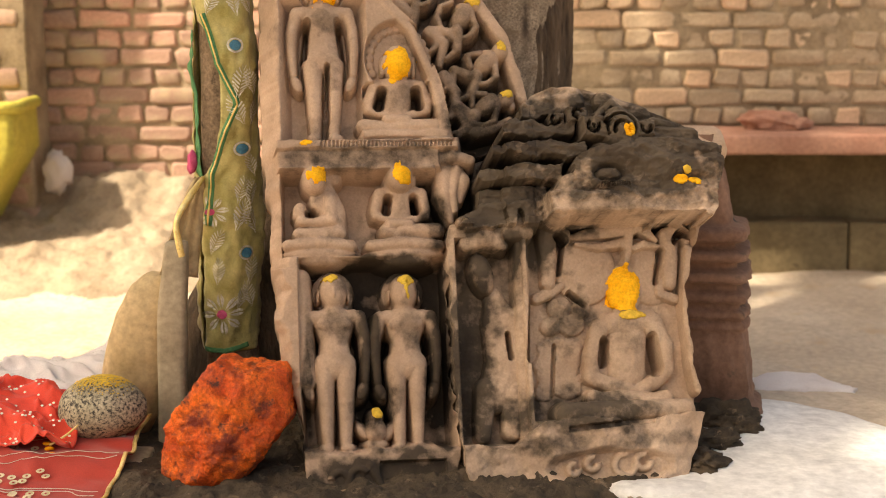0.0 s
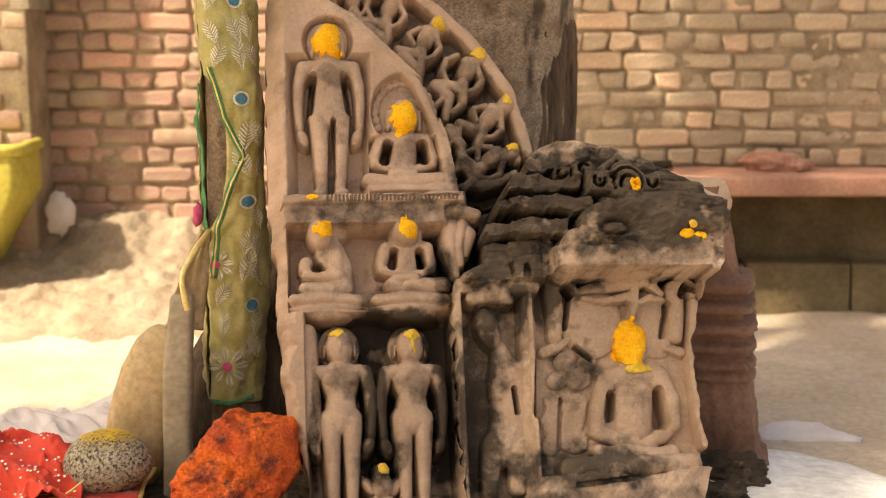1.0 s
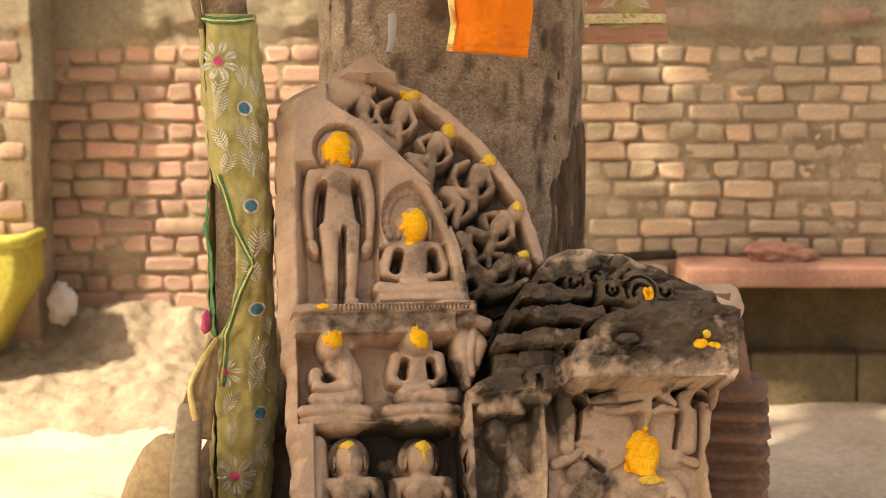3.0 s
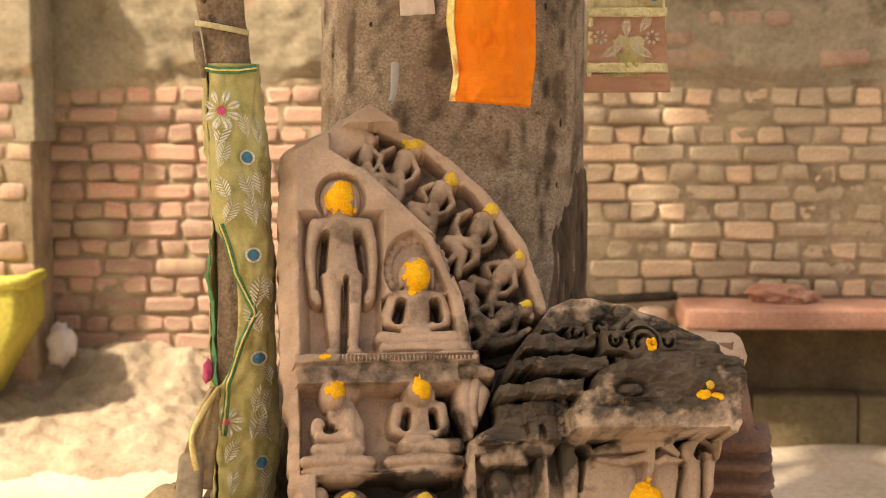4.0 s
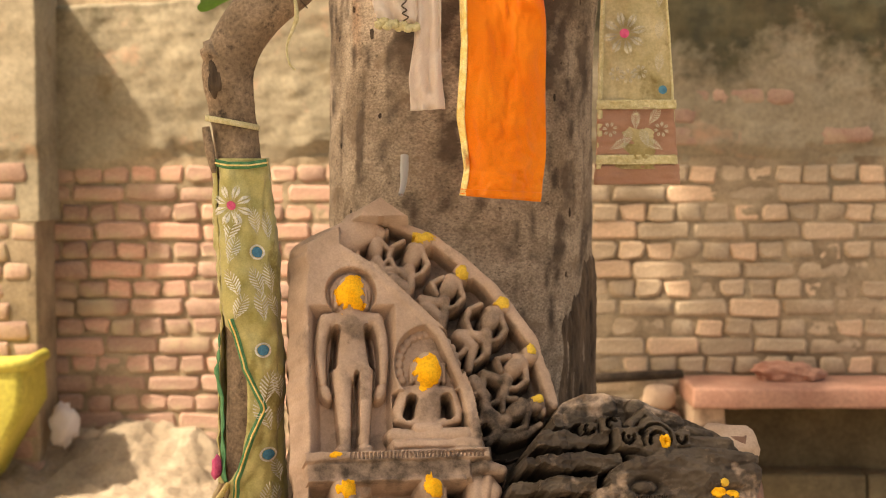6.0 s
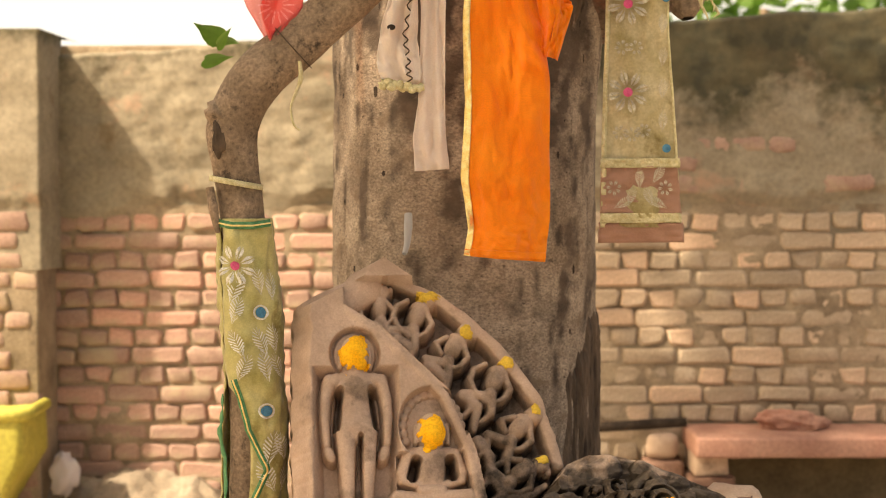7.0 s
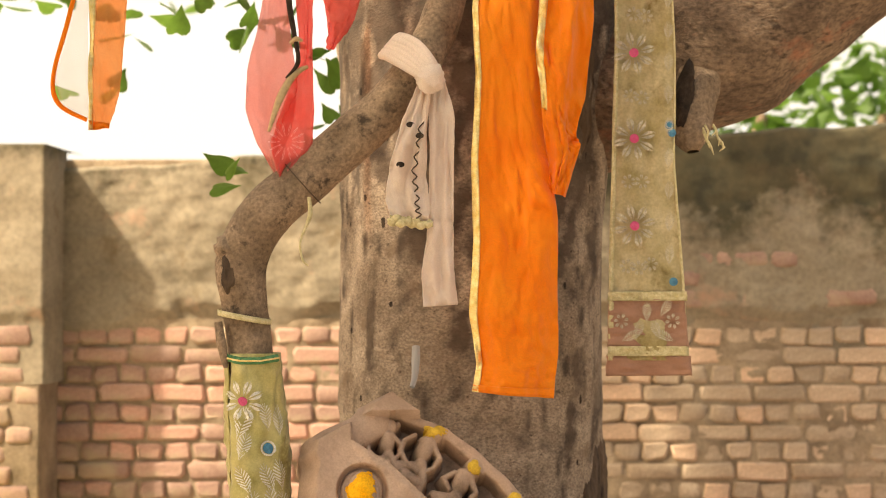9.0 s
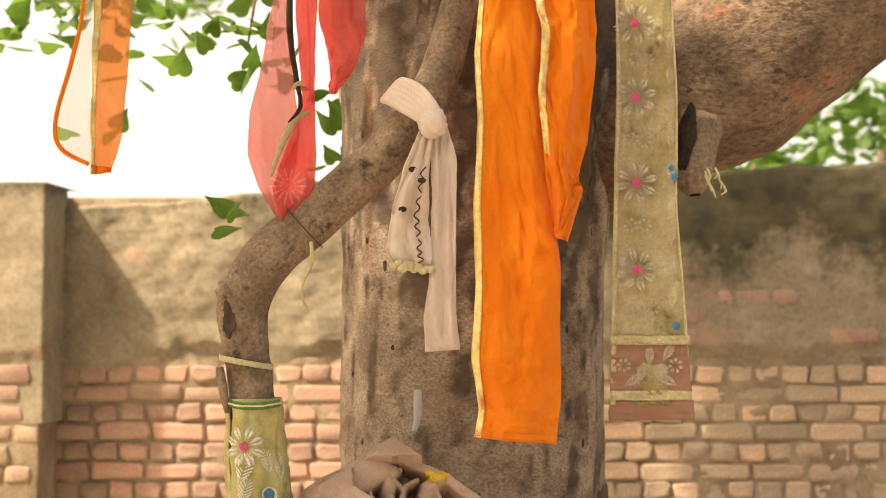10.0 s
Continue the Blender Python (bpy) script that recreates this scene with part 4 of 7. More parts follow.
# shade of the deep niche backs put into the colour, over some grime
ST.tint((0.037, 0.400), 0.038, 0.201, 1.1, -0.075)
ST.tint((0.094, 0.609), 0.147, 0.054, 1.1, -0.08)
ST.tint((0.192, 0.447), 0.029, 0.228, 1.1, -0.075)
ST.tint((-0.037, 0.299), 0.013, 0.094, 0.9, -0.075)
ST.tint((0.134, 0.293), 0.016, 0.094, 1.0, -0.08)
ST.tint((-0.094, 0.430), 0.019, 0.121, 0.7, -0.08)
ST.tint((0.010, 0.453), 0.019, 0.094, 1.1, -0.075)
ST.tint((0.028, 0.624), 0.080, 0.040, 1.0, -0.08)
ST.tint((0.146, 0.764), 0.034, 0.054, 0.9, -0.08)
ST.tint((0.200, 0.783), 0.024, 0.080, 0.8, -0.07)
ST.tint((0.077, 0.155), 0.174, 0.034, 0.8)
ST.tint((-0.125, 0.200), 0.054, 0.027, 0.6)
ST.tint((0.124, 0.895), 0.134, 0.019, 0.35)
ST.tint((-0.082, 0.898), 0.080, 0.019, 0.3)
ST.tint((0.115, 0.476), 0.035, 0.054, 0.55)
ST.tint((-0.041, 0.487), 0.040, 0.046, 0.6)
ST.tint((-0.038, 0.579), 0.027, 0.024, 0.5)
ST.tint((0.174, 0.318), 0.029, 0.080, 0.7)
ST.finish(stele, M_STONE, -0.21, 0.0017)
for i, (uu, vv, ru, rv, dull) in enumerate(((-0.060, 1.306, 0.034, 0.042, 0), (0.116, 1.113, 0.034, 0.042, 0), (-0.087, 0.833, 0.022, 0.026, 0), (0.111, 0.834, 0.022, 0.026, 0),
                                          (-0.055, 0.596, 0.020, 0.012, 1), (0.111, 0.588, 0.018, 0.014, 1), (0.116, 0.566, 0.006, 0.022, 1), (0.038, 0.282, 0.012, 0.012, 1), (-0.11, 0.912, 0.017, 0.008, 0),
                                          (0.128, 1.462, 0.026, 0.018, 1), (0.222, 1.374, 0.018, 0.016, 1), (0.316, 1.294, 0.020, 0.016, 1), (0.378, 1.168, 0.020, 0.020, 1), (0.384, 1.048, 0.020, 0.015, 1))):
    ST.smear("paste_smear", (uu, vv), ru, rv, 200 + i * 7, M_TURMERIC_DULL if dull else M_TURMERIC, stele, "yellow turmeric paste", ragged=0.38 if not dull else 0.5)

# -- the broken shrine block beside it --
shrine = thing("carved_shrine_block", on_panel(0.5, 0.07, -0.1), "broken sandstone shrine block with a dark weathered cornice", "carved stone")
SH = Relief([(0.36, 0.070), (0.30, 0.10), (0.236, 0.12), (0.226, 0.20), (0.219, 0.40), (0.218, 0.643), (0.226, 0.715), (0.284, 0.742), (0.290, 0.794), (0.296, 0.834), (0.324, 0.882),
             (0.339, 0.909), (0.368, 0.952), (0.428, 1.023), (0.48, 1.042)],
            [(0.60, 0.070), (0.736, 0.098), (0.764, 0.163), (0.790, 0.24), (0.790, 0.317), (0.779, 0.423), (0.781, 0.556), (0.812, 0.664), (0.838, 0.74), (0.856, 0.80),
             (0.858, 0.868), (0.819, 0.906), (0.753, 0.949), (0.673, 0.992), (0.593, 1.028), (0.53, 1.042)], 480, 320, 0.002)
SH.hollow(0.405, 0.80, 0.255, 0.70, -0.068)
SH.hollow(0.240, 0.378, 0.205, 0.668, -0.085)
top = SH.group("cornice")
bound = np.interp(SH.v, (0.70, 0.763, 0.844, 0.868, 0.94, 0.96, 1.05), (0.437, 0.458, 0.488, 0.525, 0.50, 0.44, 0.40)) + 0.012 * fbm(SH.u, SH.v, 18, 131)
dome = 0.092 - 0.55 * np.clip(SH.v - 0.86, 0, 1) ** 1.15 - 0.10 * np.clip(SH.u - 0.72, 0, 1) + 0.022 * fbm(SH.u, SH.v, 6, 101) + 0.022 * (0.4 - np.abs(fbm(SH.u * 0.8, SH.v * 1.5, 9, 105, 5))) - 0.036 * np.clip((SH.v - 0.872 - 0.006 * fbm(SH.u, SH.v * 0, 20, 139)) / 0.010, 0, 1)
dome = np.where(SH.u > bound, dome, -0.13)
under = 0.705 + 0.010 * fbm(SH.u, SH.v * 0 + 2, 12, 103)
SH.add(np.where(SH.v > under, dome, -0.2), top, 0.01)
# broken courses stepping back at one side
SH.cut(np.where((SH.u < bound + 0.03) & (SH.v > 0.712) & (SH.v < 0.975), -0.115, 0.3), 0.008)
for v0, v1, u0, u1, w in ((0.700, 0.752, 0.235, 0.455, 0.030), (0.745, 0.790, 0.255, 0.45, 0.015), (0.806, 0.833, 0.270, 0.48, 0.062), (0.857, 0.888, 0.318, 0.54, 0.078), (0.904, 0.939, 0.346, 0.52, 0.060), (0.958, 0.985, 0.40, 0.50, 0.036)):
    steps = SH.group("broken_course")
    SH.block(u0, u1, v0, v1, w, steps, 0.006, 0.009, 20)
SH.h = np.where((SH.u < 0.42) & (SH.v > 0.70), SH.h + 0.012 * np.clip((0.43 - SH.u) / 0.03, 0, 1) * np.where(fbm(SH.u, SH.v * 0.2, 16, 133) > 0.05, 1, -1), SH.h)
SH.cut(np.where((np.abs(SH.v - 0.694) < 0.013) & (SH.u > 0.43) & (SH.u < 0.80) & (np.abs(SH.u - 0.62) > 0.03), -0.13, 0.3), 0.01)
# overhanging lip, eave and mouldings
SH.block(0.445, 0.815, 0.712, 0.762, 0.108, top, 0.010, 0.004, 16)
SH.block(0.72, 0.84, 0.72, 0.80, 0.098, top, 0.02, 0.03)
for p, q, r0, r1, w in (((0.645, 0.826), (0.72, 0.802), 0.016, 0.020, 0.094), ((0.72, 0.802), (0.838, 0.826), 0.020, 0.026, 0.088), ((0.66, 0.868), (0.735, 0.862), 0.024, 0.030, 0.078),
                        ((0.735, 0.866), (0.835, 0.860), 0.026, 0.020, 0.082), ((0.70, 0.905), (0.79, 0.895), 0.018, 0.024, 0.062), ((0.71, 0.935), (0.755, 0.925), 0.016, 0.014, 0.050),
                        ((0.45, 0.985), (0.53, 1.01), 0.024, 0.03, 0.0), ((0.60, 1.0), (0.69, 0.962), 0.024, 0.022, 0.016), ((0.50, 0.78), (0.47, 0.73), 0.03, 0.03, 0.072)):
    SH.cap(p, q, r0, r1, w, top, 0.9)


def groove(c, r, t, depth, a0, a1):
    """A curled cut, dark inside, in a raised scroll plate."""
    x, y = SH.u - c[0], SH.v - c[1]
    ang = np.mod(np.arctan2(y, x) - a0, 2 * math.pi)
    SH.cut(np.where((np.abs(np.hypot(x, y) - r) < t) & (ang < a1), depth, 0.3), 0.003)


for u0, u1, v0, v1, w in ((0.530, 0.580, 0.893, 0.940, 0.098), (0.660, 0.703, 0.892, 0.930, 0.092), (0.503, 0.548, 0.940, 0.972, 0.070), (0.458, 0.498, 0.934, 0.962, 0.060)):
    orn = SH.group("scroll_ornament")
    SH.block(u0, u1, v0, v1, w, orn, 0.005, 0.005, 14)
orn = SH.group("arched_ornament")
SH.ell((0.620, 0.912), 0.047, 0.044, 0.086, orn, 0.026)
SH.ell((0.620, 0.955), 0.024, 0.014, 0.070, orn, 0.02)
for p, q in (((0.575, 0.955), (0.609, 0.984)), ((0.609, 0.984), (0.645, 0.957))):
    SH.cap(p, q, 0.009, 0.008, 0.058, orn, 1.0)
groove((0.620, 0.912), 0.033, 0.0035, 0.07, -0.5, 4.2)
groove((0.620, 0.908), 0.016, 0.0050, 0.06, -0.6, 4.4)
groove((0.556, 0.917), 0.013, 0.0045, 0.06, 2.2, 4.6)
groove((0.556, 0.917), 0.0, 0.0050, 0.06, 0.0, 7.0)
groove((0.682, 0.912), 0.011, 0.0040, 0.06, 2.4, 4.4)
groove((0.527, 0.956), 0.011, 0.0042, 0.035, 0.3, 4.6)
groove((0.500, 0.955), 0.020, 0.0030, 0.03, -0.6, 1.2)
groove((0.478, 0.948), 0.010, 0.0040, 0.03, 1.8, 4.4)
groove((0.590, 0.925), 0.006, 0.004, 0.05, 0.0, 7.0)
boss = SH.group("pendant_boss")
SH.cap((0.632, 0.872), (0.612, 0.842), 0.018, 0.024, 0.092, boss, 1.1)
SH.cut(0.088 + 0.6 * np.maximum(np.hypot((SH.u - 0.585) / 0.034, (SH.v - 0.802) / 0.019) - 1, 0) * 0.1, 0.004)
boss = SH.group("oval_boss")
SH.ell((0.585, 0.802), 0.030, 0.015, 0.090, boss, 0.020)
boss = SH.group("beaded_bar")
SH.block(0.560, 0.632, 0.768, 0.781, 0.112, boss, 0.003)
for i in range(12):
    SH.cut(np.where((np.abs(SH.u - (0.564 + i * 0.0058)) < 0.0014) & (np.abs(SH.v - 0.7745) < 0.005), 0.100, 0.3), 0.001)
boss = SH.group("round_boss")
SH.ell((0.548, 0.778), 0.010, 0.010, 0.105, boss, 0.012)
# canopy, scrolls and side columns of the niche
frame_g = SH.group("niche_canopy")
SH.ell((0.546, 0.610), 0.0750, 0.0884, -0.062, frame_g, 0.018)
SH.ell((0.705, 0.601), 0.0643, 0.0831, -0.066, frame_g, 0.016)
SH.cap((0.517, 0.683), (0.568, 0.692), 0.0080, 0.0161, -0.04, frame_g, 0.6)
SH.cap((0.568, 0.692), (0.634, 0.701), 0.0161, 0.0214, -0.04, frame_g, 0.6)
SH.cap((0.526, 0.666), (0.579, 0.656), 0.0054, 0.0094, -0.036, frame_g, 0.6)
SH.cap((0.579, 0.656), (0.635, 0.666), 0.0094, 0.0107, -0.036, frame_g, 0.6)
SH.cap((0.635, 0.666), (0.650, 0.652), 0.0107, 0.0080, -0.036, frame_g, 0.6)
SH.cap((0.653, 0.699), (0.678, 0.708), 0.0174, 0.0161, -0.036, frame_g, 0.6)
SH.cap((0.678, 0.708), (0.718, 0.671), 0.0161, 0.0067, -0.036, frame_g, 0.6)
SH.cap((0.652, 0.685), (0.649, 0.638), 0.0121, 0.0080, -0.034, frame_g, 0.6)
SH.cap((0.649, 0.638), (0.642, 0.617), 0.0080, 0.0067, -0.034, frame_g, 0.6)
SH.cap((0.664, 0.652), (0.690, 0.662), 0.0067, 0.0094, -0.036, frame_g, 0.6)
SH.cap((0.690, 0.662), (0.724, 0.656), 0.0094, 0.0054, -0.036, frame_g, 0.6)
SH.cap((0.455, 0.686), (0.458, 0.636), 0.0228, 0.0201, -0.045, frame_g, 0.8)
SH.cap((0.458, 0.636), (0.454, 0.575), 0.0201, 0.0174, -0.045, frame_g, 0.8)
SH.cap((0.750, 0.680), (0.752, 0.630), 0.0228, 0.0201, -0.045, frame_g, 0.8)
SH.cap((0.752, 0.630), (0.747, 0.568), 0.0201, 0.0174, -0.045, frame_g, 0.8)
SH.cap((0.443, 0.699), (0.479, 0.704), 0.0107, 0.0134, -0.034, frame_g, 0.6)
SH.cap((0.479, 0.704), (0.502, 0.692), 0.0134, 0.0107, -0.034, frame_g, 0.6)
SH.cap((0.502, 0.692), (0.504, 0.671), 0.0107, 0.0067, -0.034, frame_g, 0.6)
SH.cap((0.743, 0.688), (0.774, 0.698), 0.0121, 0.0134, -0.034, frame_g, 0.6)
SH.cap((0.774, 0.698), (0.794, 0.684), 0.0134, 0.0107, -0.034, frame_g, 0.6)
SH.cap((0.794, 0.684), (0.794, 0.654), 0.0107, 0.0067, -0.034, frame_g, 0.6)
SH.cap((0.722, 0.611), (0.733, 0.635), 0.0107, 0.0134, -0.045, frame_g, 0.9)
SH.cap((0.487, 0.569), (0.453, 0.549), 0.0080, 0.0134, -0.05, frame_g, 0.6)
SH.cap((0.453, 0.549), (0.425, 0.539), 0.0134, 0.0121, -0.05, frame_g, 0.6)
SH.cap((0.724, 0.570), (0.723, 0.543), 0.0121, 0.0107, -0.05, frame_g, 0.6)
SH.cap((0.723, 0.543), (0.759, 0.531), 0.0107, 0.0121, -0.05, frame_g, 0.6)
SH.cap((0.794, 0.647), (0.778, 0.511), 0.0107, 0.0107, -0.03, frame_g, 0.9)
SH.cap((0.778, 0.511), (0.783, 0.377), 0.0107, 0.0107, -0.03, frame_g, 0.9)
SH.cap((0.783, 0.377), (0.796, 0.310), 0.0107, 0.0134, -0.03, frame_g, 0.9)
SH.ell((0.480, 0.517), 0.0295, 0.0268, -0.062, frame_g, 0.010, 0.3)
SH.ell((0.507, 0.475), 0.0322, 0.0268, -0.062, frame_g, 0.010, 0.3)
SH.ell((0.531, 0.512), 0.0241, 0.0214, -0.062, frame_g, 0.010, 0.3)
SH.ell((0.457, 0.473), 0.0268, 0.0214, -0.062, frame_g, 0.010, 0.3)
SH.ell((0.543, 0.543), 0.0188, 0.0241, -0.062, frame_g, 0.010, 0.3)
SH.block(0.415, 0.525, 0.304, 0.438, -0.058, frame_g, 0.01, 0.012)
seat = SH.group("carved_figure")
SH.cap((0.639, 0.465), (0.634, 0.358), 0.0482, 0.0456, -0.070, seat, 0.5)
SH.cap((0.596, 0.477), (0.695, 0.480), 0.0268, 0.0281, -0.066, seat, 0.9)
SH.cap((0.572, 0.466), (0.548, 0.400), 0.0228, 0.0188, -0.056, seat, 0.75)
SH.cap((0.548, 0.400), (0.543, 0.349), 0.0188, 0.0188, -0.056, seat, 0.75)
SH.cap((0.543, 0.349), (0.604, 0.326), 0.0188, 0.0174, -0.056, seat, 0.75)
SH.cap((0.604, 0.326), (0.641, 0.318), 0.0174, 0.0134, -0.056, seat, 0.75)
SH.cap((0.699, 0.473), (0.724, 0.419), 0.0268, 0.0214, -0.056, seat, 0.75)
SH.cap((0.724, 0.419), (0.725, 0.361), 0.0214, 0.0201, -0.056, seat, 0.75)
SH.cap((0.725, 0.361), (0.696, 0.334), 0.0201, 0.0188, -0.056, seat, 0.75)
SH.cap((0.696, 0.334), (0.652, 0.315), 0.0188, 0.0134, -0.056, seat, 0.75)
SH.cap((0.555, 0.290), (0.622, 0.293), 0.0228, 0.0241, -0.045, seat, 0.7)
SH.cap((0.622, 0.293), (0.702, 0.285), 0.0241, 0.0228, -0.045, seat, 0.7)
SH.cap((0.543, 0.300), (0.606, 0.277), 0.0188, 0.0174, -0.036, seat, 0.7)
SH.cap((0.606, 0.277), (0.673, 0.267), 0.0174, 0.0147, -0.036, seat, 0.7)
SH.cap((0.714, 0.294), (0.646, 0.280), 0.0188, 0.0174, -0.032, seat, 0.7)
SH.cap((0.646, 0.280), (0.592, 0.267), 0.0174, 0.0134, -0.032, seat, 0.7)
SH.ell((0.639, 0.557), 0.0402, 0.0616, -0.062, seat, 0.022)
SH.cap((0.639, 0.513), (0.637, 0.476), 0.0268, 0.0322, -0.066, seat, 0.8)
SH.add(SH.h + 0.014 * np.clip(0.55 - np.abs(fbm(SH.u, SH.v, 22, 231, 4)), 0, 1) * np.clip(1.5 - np.hypot((SH.u - 0.497) / 0.06, (SH.v - 0.495) / 0.05), 0, 1), frame_g, 0.004)
col = SH.group("column")
SH.cap((0.391, 0.67), (0.386, 0.47), 0.015, 0.017, -0.025, col, 0.9)
SH.cap((0.386, 0.47), (0.381, 0.21), 0.018, 0.014, -0.032, col, 0.9)
SH.cap((0.40, 0.69), (0.36, 0.69), 0.018, 0.02, 0.0, col, 0.9)
SH.cap((0.26, 0.665), (0.30, 0.685), 0.018, 0.03, -0.01, col, 0.8)
SH.cap((0.30, 0.685), (0.345, 0.66), 0.03, 0.012, -0.01, col, 0.8)
wornfig = SH.group("carved_figure")
SH.ell((0.296, 0.599), 0.0281, 0.0509, -0.045, wornfig, 0.03, 0.25)
SH.cap((0.322, 0.553), (0.340, 0.484), 0.0188, 0.0456, -0.056, wornfig, 0.55)
SH.cap((0.340, 0.484), (0.348, 0.391), 0.0456, 0.0482, -0.056, wornfig, 0.55)
SH.cap((0.348, 0.391), (0.318, 0.313), 0.0482, 0.0402, -0.056, wornfig, 0.55)
SH.cap((0.361, 0.497), (0.383, 0.416), 0.0161, 0.0188, -0.045, wornfig, 0.8)
SH.cap((0.383, 0.416), (0.368, 0.364), 0.0188, 0.0134, -0.045, wornfig, 0.8)
SH.cap((0.300, 0.327), (0.287, 0.269), 0.0295, 0.0214, -0.05, wornfig, 0.7)
SH.cap((0.287, 0.269), (0.283, 0.222), 0.0214, 0.0188, -0.05, wornfig, 0.7)
SH.cap((0.361, 0.325), (0.355, 0.267), 0.0281, 0.0255, -0.05, wornfig, 0.7)
SH.cap((0.355, 0.267), (0.352, 0.232), 0.0255, 0.0228, -0.05, wornfig, 0.7)
SH.slot((0.462, 0.428), (0.450, 0.309), 0.0034, 0.0034, -0.075)
SH.slot((0.581, 0.432), (0.576, 0.385), 0.0080, 0.0100, -0.125)
SH.slot((0.694, 0.440), (0.697, 0.368), 0.0050, 0.0150, -0.13)
SH.slot((0.483, 0.682), (0.495, 0.674), 0.0080, 0.0067, -0.11)
SH.slot((0.494, 0.670), (0.481, 0.598), 0.0040, 0.0040, -0.1)
SH.slot((0.778, 0.686), (0.766, 0.668), 0.0067, 0.0054, -0.11)
SH.slot((0.785, 0.686), (0.797, 0.680), 0.0054, 0.0054, -0.1)
SH.slot((0.505, 0.549), (0.539, 0.521), 0.0054, 0.0040, -0.1)
SH.slot((0.730, 0.645), (0.713, 0.570), 0.0054, 0.0040, -0.085)
SH.slot((0.350, 0.455), (0.355, 0.400), 0.0030, 0.0035, -0.085)
SH.slot((0.407, 0.524), (0.398, 0.391), 0.0027, 0.0040, -0.09)
plinth = SH.group("plinth")
SH.add(np.where(SH.v < 0.245 + 0.012 * fbm(SH.u, SH.v * 0, 11, 107) - 0.05 * np.clip((0.42 - SH.u) * 12, 0, 1), 0.024 + 0.018 * fbm(SH.u, SH.v, 9, 109) - 0.10 * np.clip(0.12 - SH.v, 0, 1), -0.2), plinth, 0.012)
SH.cap((0.47, 0.262), (0.75, 0.268), 0.026, 0.02, 0.0, plinth, 1.0)
SH.cut(np.where((np.abs(SH.v - 0.235 - (SH.u - 0.6) * 0.08) < 0.006) & (np.abs(SH.u - 0.57) < 0.10), 0.012, 0.3), 0.01)
SH.cut(0.010 + 3.0 * np.maximum(np.hypot((SH.u - 0.565) / 0.13, (SH.v - 0.138) / 0.032) - 1, 0) * 0.03 + 0.006 * fbm(SH.u, SH.v, 20, 119), 0.012)
for c, rr in (((0.52, 0.147), 0.014), ((0.595, 0.142), 0.024), ((0.638, 0.148), 0.016), ((0.475, 0.135), 0.012)):
    SH.ring(c, rr, 0.008, 0.014, plinth, 1.0 + 10 * rr, 6.4)
SH.tint((0.56, 0.90), 0.40, 0.12, 0.92)
SH.tint((0.70, 0.79), 0.16, 0.05, 0.55)
SH.tint((0.50, 0.80), 0.05, 0.06, 0.5)
# left courses: weathering, plus gap shade put into the colour
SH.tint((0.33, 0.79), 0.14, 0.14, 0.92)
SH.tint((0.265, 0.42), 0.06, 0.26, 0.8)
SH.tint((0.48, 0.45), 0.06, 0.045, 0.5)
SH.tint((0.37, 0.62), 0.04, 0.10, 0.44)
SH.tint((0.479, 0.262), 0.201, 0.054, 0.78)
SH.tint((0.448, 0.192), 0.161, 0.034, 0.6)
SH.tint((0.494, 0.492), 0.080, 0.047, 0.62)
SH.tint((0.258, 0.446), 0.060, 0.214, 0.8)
SH.tint((0.633, 0.448), 0.060, 0.054, 0.45)
SH.tint((0.365, 0.576), 0.034, 0.121, 0.5)
SH.tint((0.614, 0.199), 0.174, 0.027, 0.45)
SH.tint((0.66, 0.80), 0.26, 0.075, 0.8)
SH.tint((0.63, 0.735), 0.22, 0.03, 0.5)
# painted shade: the slot under the overhang, then gaps between courses
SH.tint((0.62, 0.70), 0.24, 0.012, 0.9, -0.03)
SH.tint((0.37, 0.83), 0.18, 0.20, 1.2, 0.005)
SH.h = SH.h + 0.004 * fbm(SH.u, SH.v, 9, 121, 3) * (SH.v < 0.72)
# erosion lines in the dark cornice
crag = np.clip((SH.v - 0.715) / 0.03, 0, 1)
SH.h = SH.h + crag * (0.011 * (0.5 - np.abs(fbm(SH.u * 0.7 + 0.3 * SH.v, SH.v * 1.9, 13, 211, 4))) + 0.006 * (0.4 - np.abs(fbm(SH.u, SH.v * 1.4, 34, 213, 3))))
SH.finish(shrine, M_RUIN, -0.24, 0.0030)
for i, (uu, vv, ru, rv, k) in enumerate(((0.634, 0.553, 0.040, 0.062, M_TURMERIC), (0.650, 0.492, 0.03, 0.012, M_TURMERIC_DULL), (0.636, 0.902, 0.014, 0.016, M_TURMERIC),
                                        (0.752, 0.785, 0.020, 0.013, M_TURMERIC), (0.785, 0.780, 0.018, 0.011, M_TURMERIC), (0.765, 0.806, 0.012, 0.01, M_TURMERIC_DULL))):
    SH.smear("paste_smear", (uu, vv), ru, rv, 300 + i * 5, k, shrine, "bright turmeric paste", 0.004, 0.2)

# -- broken pillar behind the block --
pillar = thing("carved_pillar", (0.87, -0.68, 0), "reddish sandstone pillar fragment with eroded mouldings", "carved stone")
zz = np.linspace(0.0, 0.84, 150)[:, None]
aa = np.linspace(0, 2 * math.pi, 56, endpoint=False)[None]
prof = 0.100 - 0.014 * zz - 0.10 * np.clip(zz - 0.60, 0, 1)
for mz, mh, mw in ((0.02, 0.030, 0.055), (0.125, 0.018, 0.018), (0.352, 0.010, 0.010), (0.385, 0.014, 0.012), (0.43, 0.020, 0.014), (0.483, 0.030, 0.016), (0.537, 0.032, 0.015), (0.592, 0.034, 0.020)):
    prof = prof + mh * np.exp(-((zz - mz) / mw) ** 6)
